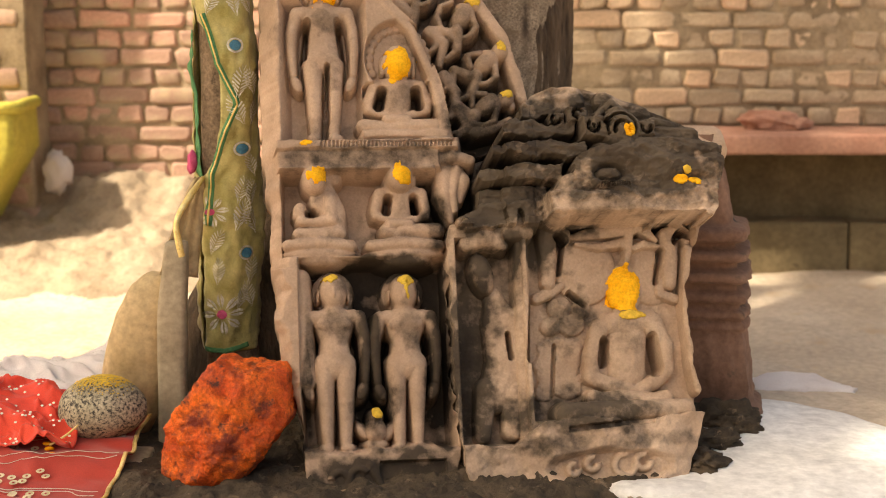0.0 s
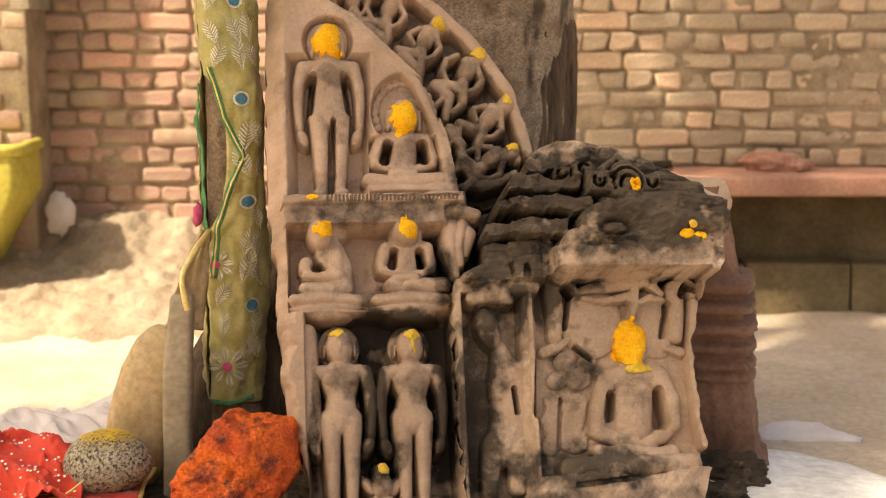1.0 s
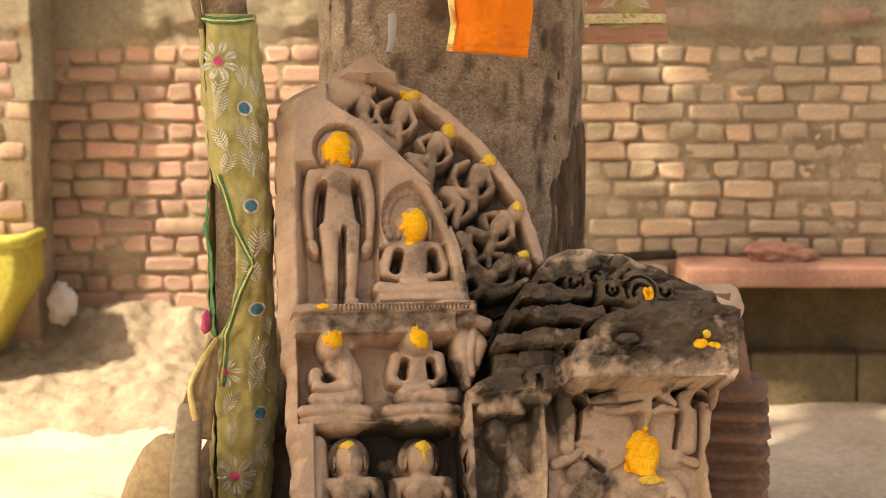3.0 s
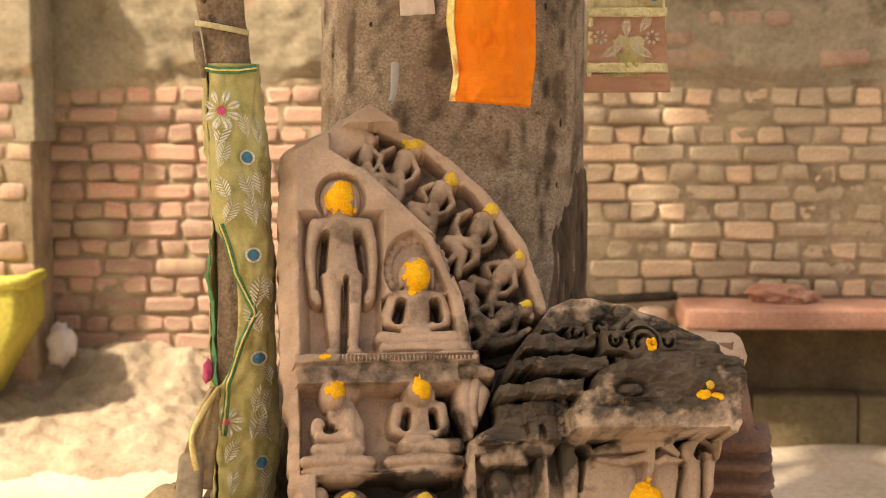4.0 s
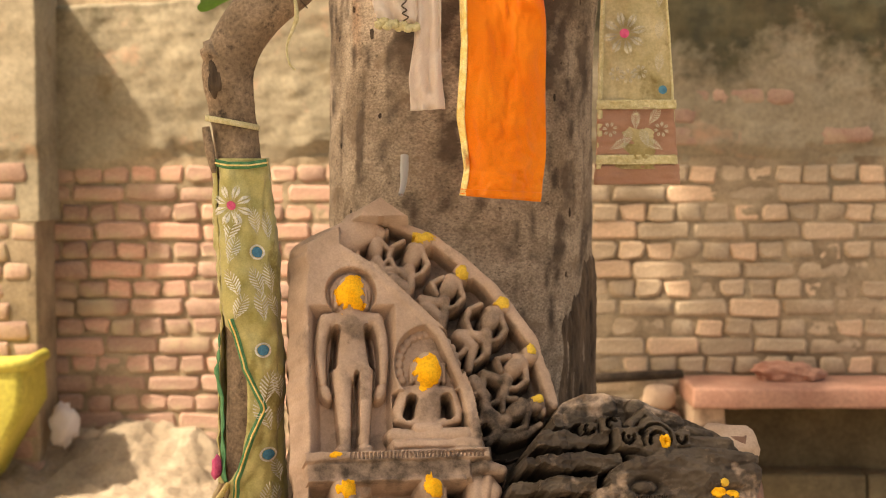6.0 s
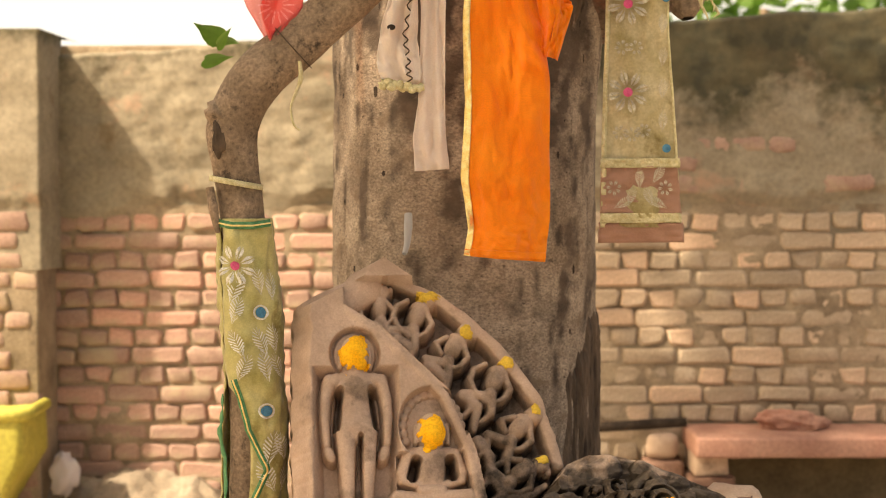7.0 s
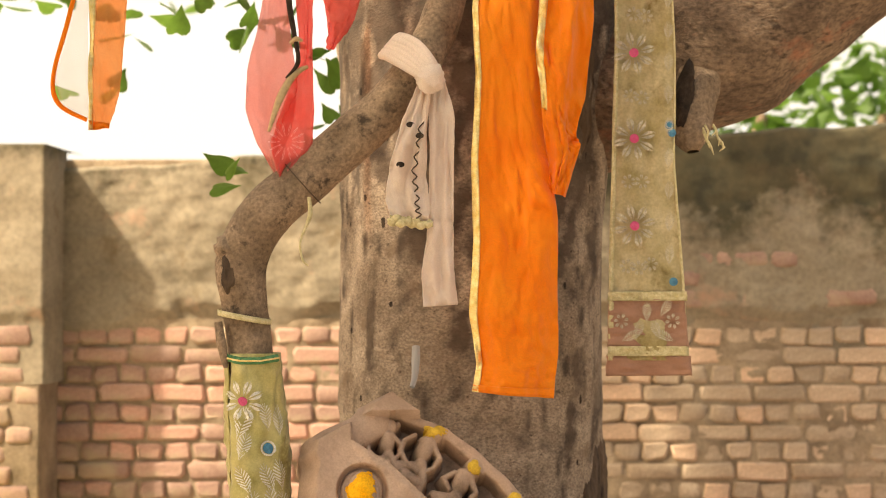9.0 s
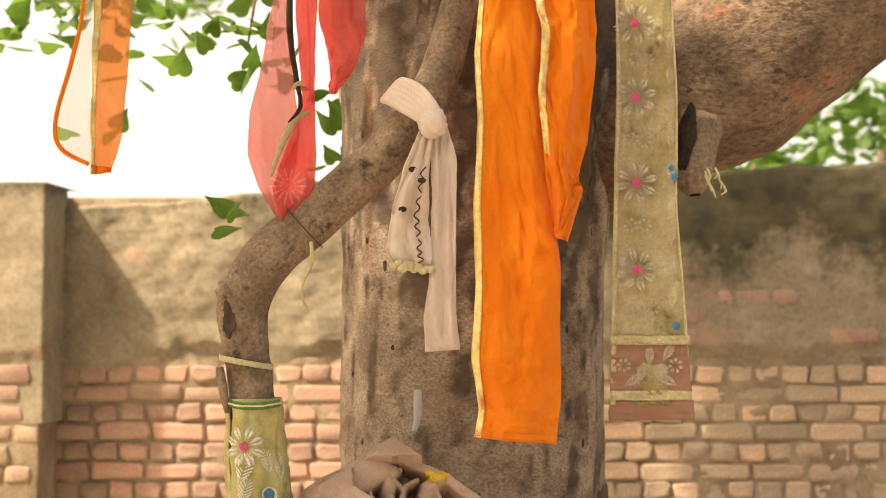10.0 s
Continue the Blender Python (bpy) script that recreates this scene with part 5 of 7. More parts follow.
sq = 1 / np.maximum(np.abs(np.cos(aa + 0.2)), np.abs(np.sin(aa + 0.2))) ** 0.8
rr = prof * sq * (1 + 0.05 * fbm(aa * 2 + zz * 0, zz, 7, 113) + 0.025 * fbm(aa * 2 + zz * 0, zz, 30, 117))
cx = 0.845 + (zz - 0.4) * -0.13
pillar_rows = np.stack([cx + rr * np.cos(aa), -0.66 + rr * np.sin(aa) + 0 * zz, zz + 0 * aa], -1)
grid_mesh("shaft", pillar_rows, True, M_REDSTONE, pillar)
part("broken_top", lump((0.80, -0.66, 0.80), (0.085, 0.09, 0.06), 31, 0.3, 1.5, 3), M_RUIN, pillar)

# ---- the fig tree ----
tree = thing("fig_tree", (0.13, -0.12, 0), "old fig tree with smooth grey-brown bark and a big limb", "tree")
TX, TY, TR = 0.117, -0.12, 0.379


def trunk_point(a, z, off=0.0):
    """A point of the trunk's skin: a = 0 faces the viewer, positive to the right."""
    flare = 0.10 * max(0.0, 0.55 - z) ** 1.5 + 0.05 * max(0.0, z - 1.9)
    f = 1 + 0.025 * math.sin(3 * a + 1.3 * z) + 0.02 * math.sin(5 * a - 2.1 * z + 1) + 0.05 * noise.fractal(Vector((math.cos(a) * 1.2, math.sin(a) * 1.2, z * 0.8)), 1.0, 2.0, 4)
    f += 0.012 * noise.fractal(Vector((math.cos(a) * 6, math.sin(a) * 6, z * 9)), 1.0, 2.0, 3)
    r = (TR + flare) * f + off
    return (TX + 0.012 * z + r * math.sin(a), TY - r * math.cos(a), z)


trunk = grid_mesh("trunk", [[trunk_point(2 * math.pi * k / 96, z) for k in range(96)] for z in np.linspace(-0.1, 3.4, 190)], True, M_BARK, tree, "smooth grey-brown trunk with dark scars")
# dark streaks, heavier up the trunk
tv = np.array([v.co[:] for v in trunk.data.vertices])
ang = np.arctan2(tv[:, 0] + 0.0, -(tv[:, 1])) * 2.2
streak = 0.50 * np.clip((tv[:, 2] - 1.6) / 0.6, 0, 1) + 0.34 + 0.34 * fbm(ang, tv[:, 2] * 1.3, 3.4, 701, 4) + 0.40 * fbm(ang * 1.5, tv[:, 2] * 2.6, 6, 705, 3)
trunk.data.attributes.new("stain_shade", "FLOAT", "POINT").data.foreach_set("value", np.clip(streak, 0, 0.95).tolist())
# torn bark down the trunk's flank, and small dark scars
rnd = random.Random(5)


def torn_bark(a0, a1, z0, z1, cover, seed):
    """A sheet of rough bark over part of the trunk; cover(a, z) is over 0 where it shows."""
    ta, tz = np.meshgrid(np.linspace(a0, a1, 90), np.linspace(z0, z1, 130))
    ridge = 1 - np.abs(fbm(ta * 3.2 + 0.25 * tz, tz, 4.0, seed, 4)) * 1.5
    fade = np.clip(cover(ta, tz), 0, 1)
    grid_mesh("torn_bark", [[trunk_point(ta[i, j], tz[i, j], -0.02 * (1 - fade[i, j]) + fade[i, j] * (0.002 + 0.009 * ridge[i, j])) for j in range(90)] for i in range(130)], False, M_TORN, tree, "rough dark torn bark")


torn_bark(0.25, 1.9, 0.35, 1.46, lambda a, z: np.minimum((a - 0.44 - 0.25 * np.abs(fbm(a, z, 3, 611)) - 0.75 * np.clip(z - 0.98, 0, 1)) * 4, (1.38 - z + 0.10 * fbm(a, z, 5, 613)) * 5), 601)
torn_bark(0.45, 1.6, 1.75, 2.75, lambda a, z: 1.2 - np.abs(a - 0.86 - 0.22 * (2.3 - z)) * 6 + 0.9 * fbm(a, z, 4, 641) - np.clip(1.95 - z, 0, 1) * 6, 643)
torn_bark(-0.75, 0.15, 1.9, 2.8, lambda a, z: 0.35 - np.abs(a + 0.3) * 2.4 + 1.1 * fbm(a, z, 5, 651) + (z - 2.3) * 0.8, 653)
crack = bmesh.new()
for i in range(34):
    a, z, ln = rnd.uniform(-1.4, 1.2), rnd.uniform(1.0, 2.6), rnd.uniform(0.004, 0.016)
    if i < 16:
        a, z, ln = rnd.uniform(-1.3, 0.3), rnd.gauss(2.02, 0.12), rnd.uniform(0.006, 0.02)
    wd = rnd.uniform(0.002, 0.009) / TR
    ring = [crack.verts.new(trunk_point(a + wd * math.cos(t) * rnd.uniform(0.6, 1.2), z + ln * math.sin(t) * rnd.uniform(0.6, 1.1), 0.0012)) for t in np.linspace(0, 5.6, 8)]
    crack.faces.new(ring)
tagged(part("bark_scars", crack, M_CRACK, tree, "small dark bark scars"), kind="stuff")

grid_mesh("big_limb", tube([(0.20, -0.05, 2.12), (0.45, -0.12, 2.19), (0.62, -0.17, 2.265), (0.83, -0.21, 2.42), (1.12, -0.28, 2.66), (1.65, -0.4, 3.05), (2.5, -0.6, 3.6)], [0.20, 0.185, 0.19, 0.27, 0.27, 0.25, 0.2], 40, 0.07, 3, 10), True, M_BARK_RED, tree, "thick forking limb")
grid_mesh("broken_stub", tube([(0.76, -0.30, 2.28), (0.722, -0.42, 2.19), (0.712, -0.46, 2.09), (0.715, -0.47, 2.045)], [0.085, 0.062, 0.046, 0.016], 28, 0.3, 9, 10), True, M_LIMB, tree, "ragged broken stub")
# near-black lump; its colour stands for the shade inside the hollow
part("stub_hollow", lump((0.690, -0.485, 2.19), (0.024, 0.03, 0.085), 67, 0.4, 2.0, 3, 0, 10), M_CRACK, tree, "dark lump painted as the shade in the stub's hollow")
for i in range(9):
    x, z = 0.752 + rnd.uniform(-0.02, 0.03), 2.06 + rnd.uniform(-0.02, 0.09)
    dz = rnd.uniform(0.02, 0.05)
    grid_mesh("bark_shred", tube([(x, -0.515, z), (x + 0.006, -0.53, z - dz * 0.5), (x + rnd.uniform(-0.01, 0.015), -0.53, z - dz)], [0.003, 0.003, 0.001], 5, 0.2, i, 3), True, M_PALEGOLD, tree)
grid_mesh("root", tube([(-0.10, -0.30, 0.95), (-0.22, -0.42, 0.62), (-0.36, -0.52, 0.30), (-0.50, -0.60, -0.05)], [0.10, 0.16, 0.19, 0.20], 28, 0.18, 12, 10), True, M_TORN, tree, "dark gnarled root")
grid_mesh("root", tube([(0.35, -0.35, 0.8), (0.5, -0.45, 0.45), (0.62, -0.5, 0.15), (0.7, -0.5, -0.1)], [0.10, 0.15, 0.18, 0.2], 28, 0.18, 13, 10), True, M_TORN, tree, "dark gnarled root")
grid_mesh("back_limb", tube([(-0.05, 0.05, 2.2), (-0.16, 0.1, 2.5), (-0.30, 0.2, 2.9), (-0.6, 0.3, 3.6)], [0.17, 0.13, 0.11, 0.08], 24, 0.1, 6), True, M_BARK, tree)

# the slim stem that kneels up to a bent limb
LIMB = [(-0.385, -0.74, -0.05), (-0.386, -0.74, 0.5), (-0.384, -0.745, 1.05), (-0.41, -0.75, 1.50), (-0.425, -0.75, 1.64), (-0.43, -0.75, 1.76), (-0.37, -0.75, 1.87), (-0.25, -0.745, 1.97), (-0.06, -0.74, 2.15), (0.04, -0.70, 2.32), (0.10, -0.62, 2.55), (0.2, -0.4, 3.0)]
LIMB_R = [0.070, 0.064, 0.062, 0.055, 0.055, 0.064, 0.066, 0.060, 0.054, 0.050, 0.046, 0.05]
grid_mesh("bent_stem", tube(LIMB, LIMB_R, 28, 0.10, 8, 12), True, M_LIMB, tree, "slim bent stem with a knobbly knee")
part("knee_burl", lump((-0.462, -0.765, 1.775), (0.034, 0.045, 0.036), 61, 0.35, 1.8, 3), M_LIMB, tree, "knobbly burl on the knee")
part("knee_burl", lump((-0.455, -0.79, 1.715), (0.022, 0.025, 0.05), 63, 0.35, 1.8, 3), M_TORN, tree, "dark knot on the knee")
# twigs that carry the crown
for i, (p0, p1, p2) in enumerate((((-0.6, 0.3, 3.6), (-1.4, -0.4, 4.0), (-2.6, -1.6, 4.3)), ((0.2, -0.4, 3.0), (-0.6, -1.3, 3.7), (-1.6, -2.6, 4.2)), ((0.15, -0.1, 3.3), (0.2, 0.6, 4.0), (0.0, 1.3, 4.5)),
                                 ((1.65, -0.4, 3.05), (1.6, -1.4, 3.8), (1.2, -2.6, 4.2)), ((0.15, -0.1, 3.3), (0.0, -0.6, 4.0), (-0.6, -1.2, 4.8)))):
    grid_mesh("branch", tube([p0, p1, p2], [0.09, 0.06, 0.03], 10, 0.08, i), True, M_LIMB, tree)


def leaf_cloud(name, spots, size, seed, parent, label=""):
    """Many small pointed heart leaves as one crown. spots: positions."""
    r = random.Random(seed)
    vs, fs = [], []
    outline = ((0, 0), (0.2, -0.09), (0.38, -0.05), (0.5, 0.12), (0.5, 0.32), (0.38, 0.58), (0.16, 0.86), (0, 1.2), (-0.16, 0.86), (-0.38, 0.58), (-0.5, 0.32), (-0.5, 0.12), (-0.38, -0.05), (-0.2, -0.09))
    for p in spots:
        s = size * r.uniform(0.65, 1.2)
        m = Matrix.Translation(p) @ Euler((r.uniform(1.9, 3.6), r.uniform(-0.7, 0.7), r.uniform(0, 6.28))).to_matrix().to_4x4()
        o = len(vs)
        for i, (x, y) in enumerate(outline):
            vs.append(tuple(m @ Vector((x * s, y * s, 0.10 * s * abs(x) * 2 - 0.06 * s * y * y))))
        vs.append(tuple(m @ Vector((0, 0.35 * s, -0.03 * s))))
        fs.extend((o + i, o + (i + 1) % 14, o + 14) for i in range(14))
    me = bpy.data.meshes.new(name)
    me.from_pydata(vs, [], fs)
    return mesh_object(name, me, M_LEAF, parent, label)


def away(c, p):
    """How far the sunbeam that reaches p passes from c."""
    d = Vector(c) - Vector(p)
    return (d - SUN_DIR * d.dot(SUN_DIR)).length


r = random.Random(77)
spots = []
clumps = []
while len(clumps) < 470:
    p = Vector((r.uniform(-1, 1), r.uniform(-1, 1), r.uniform(-1, 1)))
    if p.length < 1:
        c = Vector((-1.2 + p.x * 3.2, -3.6 + p.y * 3.0, 4.35 + p.z * 0.75))
        hit = c + SUN_DIR * (c.z / -SUN_DIR.z)
        # clumps left out where sun should reach the platform and yard
        if away(c, (1.45, -1.0, 0.1)) > 0.6 and (hit.x < 1.2 or r.random() < 0.02) and hit.y > -2.1 and not (hit.x > 0.75 and hit.y > 0.1):
            clumps.append(c)
# sparse unseen clumps added to dapple the right part of the wall
while len(clumps) < 502:
    p = Vector((r.uniform(-1, 1), r.uniform(-1, 1), r.uniform(-1, 1)))
    if p.length < 1:
        clumps.append(Vector((-0.75 + p.x * 1.1, 0.45 + p.y * 0.95, 4.4 + p.z * 0.5)))
# unseen clumps added on the sunbeam to shade the upper trunk
for _ in range(7):
    clumps.append(Vector((-1.35 + r.uniform(-0.35, 0.35), -1.5 + r.uniform(-0.35, 0.35), 4.4 + r.uniform(-0.2, 0.3))))
for c in clumps:
    for _ in range(38):
        spots.append(c + Vector((r.gauss(0, 0.20), r.gauss(0, 0.20), r.gauss(0, 0.13))))
tagged(leaf_cloud("crown", spots, 0.11, 3, tree, "dense crown of pointed heart-shaped green leaves"), kind="stuff")
# sprays of leaves that hang into view
hang = []
for c, n, sx, sz in (((-0.60, 0.25, 2.62), 16, 0.09, 0.09), ((-0.52, 0.2, 2.50), 8, 0.06, 0.06), ((-1.50, 0.9, 2.80), 34, 0.16, 0.08), ((-1.05, 0.9, 2.86), 16, 0.22, 0.06), ((-1.15, 0.8, 2.66), 5, 0.16, 0.06), ((-1.12, 0.6, 2.36), 3, 0.05, 0.05),
                     ((-0.28, 0.3, 2.27), 9, 0.07, 0.10), ((-0.31, 0.1, 2.02), 3, 0.06, 0.05), ((-0.55, -0.35, 2.0), 4, 0.035, 0.025), ((-0.88, 0.5, 2.66), 3, 0.06, 0.05), ((-0.33, 0.3, 2.38), 4, 0.03, 0.05)):
    for _ in range(n):
        hang.append(Vector(c) + Vector((r.gauss(0, sx), r.gauss(0, 0.08), r.gauss(0, sz))))
tagged(leaf_cloud("leaf_sprays", hang, 0.085, 4, tree, "hanging sprays of green leaves"), kind="stuff")
for i, (a, b) in enumerate((((-0.6, 0.3, 3.6), (-0.58, 0.24, 2.58)), ((-0.6, 0.3, 3.6), (-1.35, 0.9, 2.80)))):
    mid = (Vector(a) + Vector(b)) / 2 + Vector((0.05, 0, -0.08))
    grid_mesh("twig", tube([a, mid, b], [0.012, 0.008, 0.003], 6), True, M_LIMB, tree)
# woods beyond the wall
far = []
for _ in range(190):
    c = Vector((r.uniform(1.6, 7.0), r.uniform(6.5, 8.5), r.uniform(2.0, 3.65)))
    far.extend(c + Vector((r.gauss(0, 0.22), r.gauss(0, 0.25), r.gauss(0, 0.2))) for _ in range(16))
for _ in range(26):
    c = Vector((r.uniform(-3.6, -1.5), r.uniform(6.5, 8.0), r.uniform(4.35, 5.0)))
    far.extend(c + Vector((r.gauss(0, 0.16), r.gauss(0, 0.2), r.gauss(0, 0.12))) for _ in range(12))
woods = thing("far_tree", (3.5, 7.5, 0), "leafy green tree standing behind the boundary wall", "tree")
tagged(leaf_cloud("crown", far, 0.14, 6, woods), kind="stuff")
for i in range(5):
    grid_mesh("trunk", tube([(2.2 + i, 7.6, 0), (2.3 + i, 7.5, 1.8), (2.6 + i, 7.4, 3.2)], [0.14, 0.1, 0.04], 10, 0.08, i), True, M_LIMB, woods)

# ---- cloths ----
def cloth(name, left, right, rows, cols, material, parent, label="", depth=0.014, folds=3.0, seed=0, curl=0.0, crease=0.6):
    """A hanging length of cloth between two edge lines of (x, y, z), top to bottom, with soft folds."""
    L, R = np.array(left, float), np.array(right, float)
    tl, tr, t = np.linspace(0, 1, len(L)), np.linspace(0, 1, len(R)), np.linspace(0, 1, rows)
    a = np.stack([np.interp(t, tl, L[:, k]) for k in range(3)], -1)
    b = np.stack([np.interp(t, tr, R[:, k]) for k in range(3)], -1)
    for e in (a, b):
        for _ in range(2):
            e[1:-1] = (e[:-2] + 2 * e[1:-1] + e[2:]) / 4
    s = np.linspace(0, 1, cols)[None, :, None]
    P = a[:, None] * (1 - s) + b[:, None] * s
    S, T = np.meshgrid(s.ravel(), t)
    P[..., 1] += depth * (np.sin(S * folds * 6.28 + 1.7 * np.sin(T * 4 + seed)) * 0.6 + fbm(S * 1.2, T * 2.5, 3, 400 + seed) + 0.45 * np.abs(fbm(S * 1.5 + T * 2.2, T * 5, 3.2, 450 + seed, 3))) - curl * (1 - (2 * S - 1) ** 2)
    P[..., 1] += depth * 0.7 * crease * (0.6 - np.abs(fbm(S * 0.8 + T * 1.6, T * 3.2 - S * 0.8, 4.0, 470 + seed, 3))) + depth * 0.35 * crease * (0.5 - np.abs(fbm(S - T * 1.2, T * 5, 7.0, 480 + seed, 2)))
    P[..., 0] += depth * 0.35 * fbm(S, T, 4, 500 + seed)
    ob = grid_mesh(name, P, False, material, parent, label, 0.0022)
    return P


def ribbon(name, P, cols, material, parent, label="", lift=0.004):
    """A border strip that follows columns of a cloth."""
    Q = np.array(P[:, cols[0]:cols[1]])
    Q[..., 1] -= lift
    grid_mesh(name, Q, False, material, parent, label, 0.002)


def rib_rows(name, P, rows, material, parent, label="", lift=0.004):
    Q = np.array(P[rows[0]:rows[1]])
    Q[..., 1] -= lift
    grid_mesh(name, Q, False, material, parent, label, 0.002)


def petal_ring(bm, put, a, b, size, n=8, inner=0.22, turn=0.0, wide=0.2):
    for k in range(n):
        t = turn + 2 * math.pi * k / n
        ca, sa = math.cos(t), math.sin(t)
        strokes = 9
        for j in range(strokes):
            f = (j + 0.5) / strokes
            x0, half = inner + (1 - inner) * f, wide * math.sin(math.pi * min(f * 0.94 + 0.03, 1))
            for s in (-1, 1):
                quad = []
                for x, y in ((x0 - 0.05, 0.03 * s), (x0 + 0.16 * (1 - inner), half * s), (x0 + 0.16 * (1 - inner) + 0.092, half * s * 0.92), (x0 + 0.052, 0.03 * s)):
                    x, y = x * size, y * size
                    quad.append(bm.verts.new(put(a + x * ca - y * sa, b + x * sa + y * ca, 0.0025)))
                bm.faces.new(quad)


def disc(bm, put, a, b, r, off, n=16, hole=0.0):
    ring = [bm.verts.new(put(a + r * math.cos(6.2832 * k / n), b + r * math.sin(6.2832 * k / n), off)) for k in range(n)]
    if hole:
        inn = [bm.verts.new(put(a + hole * math.cos(6.2832 * k / n), b + hole * math.sin(6.2832 * k / n), off)) for k in range(n)]
        for k in range(n):
            bm.faces.new((ring[k], ring[(k + 1) % n], inn[(k + 1) % n], inn[k]))
    else:
        c = bm.verts.new(put(a, b, off + r * 0.12))
        for k in range(n):
            bm.faces.new((ring[k], ring[(k + 1) % n], c))


def flower(parent, put, a, b, size, turn=0.3, n=8, thread=M_SILVER):
    bm = bmesh.new()
    petal_ring(bm, put, a, b, size, n, 0.25, turn)
    part("flower_petals", bm, thread, parent, "silver embroidered flower petals")
    bm = bmesh.new()
    disc(bm, put, a, b, size * 0.24, 0.004)
    part("flower_heart", bm, M_PINK, parent, "pink embroidered flower heart")


def leaf_motif(parent, put, a, b, size, turn, thread=M_SILVER):
    bm = bmesh.new()
    petal_ring(bm, put, a, b, size, 1, -1.0, turn, 0.5)
    part("silver_leaf", bm, thread, parent)


# brocade sleeve wound round the slim stem
sleeve = thing("brocade_wrap", (-0.385, -0.75, 0.3), "olive-gold brocade cloth with silver flowers wound round the stem", "cloth")


def stem_axis(z):
    return np.interp(z, (0.28, 0.5, 1.05, 1.5, 1.56), (-0.388, -0.386, -0.380, -0.404, -0.408)), -0.748


def on_sleeve(a, z, off=0.0):
    return sleeve_point(a, z, off + 0.0075)


def sleeve_point(a, z, off=0.0):
    """a: metres round the wrap, 0 towards the viewer."""
    x, y = stem_axis(z)
    rad = np.interp(z, (0.28, 0.6, 1.03, 1.35, 1.525), (0.064, 0.074, 0.074, 0.066, 0.060))
    t = a / 0.072
    wob = 1 + 0.05 * math.sin(7 * z + 2 * t) + 0.045 * math.sin(26 * z + 4 * t + 3 * math.sin(5 * z)) * max(0, math.sin(4.3 * z + 0.6)) + 0.13 * noise.fractal(Vector((math.sin(t) * 1.5, math.cos(t) * 1.5, z * 7)), 1.0, 2.0, 3) + 0.13 * abs(noise.fractal(Vector((math.sin(t) * 3.5 + z * 6, math.cos(t) * 3.5, z * 20)), 0.8, 2.0, 2))
    r = rad * wob + off
    return Vector((x + r * math.sin(t), y - r * math.cos(t), z))


# overlapping cloth with an open slit low on one side
rows_z = np.linspace(0.295, 1.525, 230)
slit = lambda z: 0.085 * max(0.0, 1 - ((z - 0.93) / 0.19) ** 2) ** 0.5 if abs(z - 0.93) < 0.19 else 0.0
grid_mesh("wrap", [[tuple(sleeve_point(-0.052 + slit(z) * 0.62 + k / 60 * (0.44 - slit(z) * 1.0), z, 0.004 + 0.003 * (k < 6))) for k in range(61)] for z in rows_z], False, M_BROCADE, sleeve, thick=0.003)


def trim(line, wd, material, parent, put=sleeve_point, off=0.010, name="trim", label="green and gold trim"):
    pts = []
    for i in range(len(line) - 1):
        for k in range(10):
            t = k / 10
            pts.append((line[i][0] * (1 - t) + line[i + 1][0] * t, line[i][1] * (1 - t) + line[i + 1][1] * t))
    pts.append(line[-1])
    rows = []
    for i, (a, b) in enumerate(pts):
        q = pts[min(i + 1, len(pts) - 1)]
        p = pts[max(i - 1, 0)]
        d = Vector((q[0] - p[0], q[1] - p[1])).normalized()
        rows.append([tuple(put(a - d.y * s * wd, b + d.x * s * wd, off)) for s in (-1, -0.33, 0.33, 1)])
    grid_mesh(name, rows, False, material, parent, label, 0.002)


trim([(-0.062, 1.515), (-0.02, 1.508), (0.03, 1.508), (0.075, 1.515)], 0.0085, M_GREEN, sleeve)
trim([(-0.062, 1.515), (-0.02, 1.508), (0.03, 1.508), (0.075, 1.515)], 0.002, M_GOLD, sleeve, off=0.0135)
zig = [(-0.03, 1.14), (-0.005, 1.02), (0.03, 0.935), (0.033, 0.92), (0.01, 0.86), (-0.02, 0.75), (-0.03, 0.62)]
trim(zig, 0.0065, M_GREEN, sleeve)
trim(zig, 0.0016, M_GOLD, sleeve, off=0.0135)
zig = [(-0.082, 1.10), (-0.078, 0.98), (-0.06, 0.80), (-0.05, 0.74)]
trim(zig, 0.006, M_GREEN, sleeve, off=0.009)
trim([(-0.05, 0.303), (0.0, 0.300), (0.06, 0.312)], 0.006, M_GREEN, sleeve)
flower(sleeve, on_sleeve, -0.018, 1.412, 0.046, 0.4)
flower(sleeve, on_sleeve, -0.005, 0.395, 0.048, 0.1)
flower(sleeve, on_sleeve, -0.025, 0.655, 0.036, 0.2)
for a, z in ((0.036, 1.300), (0.034, 1.064), (0.042, 0.812), (0.052, 0.55)):
    bm = bmesh.new()
    disc(bm, on_sleeve, a, z, 0.013, 0.0055)
    part("blue_sequin", bm, M_BLUE, sleeve, "blue sequin disc")
    bm = bmesh.new()
    disc(bm, on_sleeve, a, z, 0.0185, 0.0045, 18, 0.0145)
    part("sequin_ring", bm, M_SILVER, sleeve)
rs = random.Random(8)
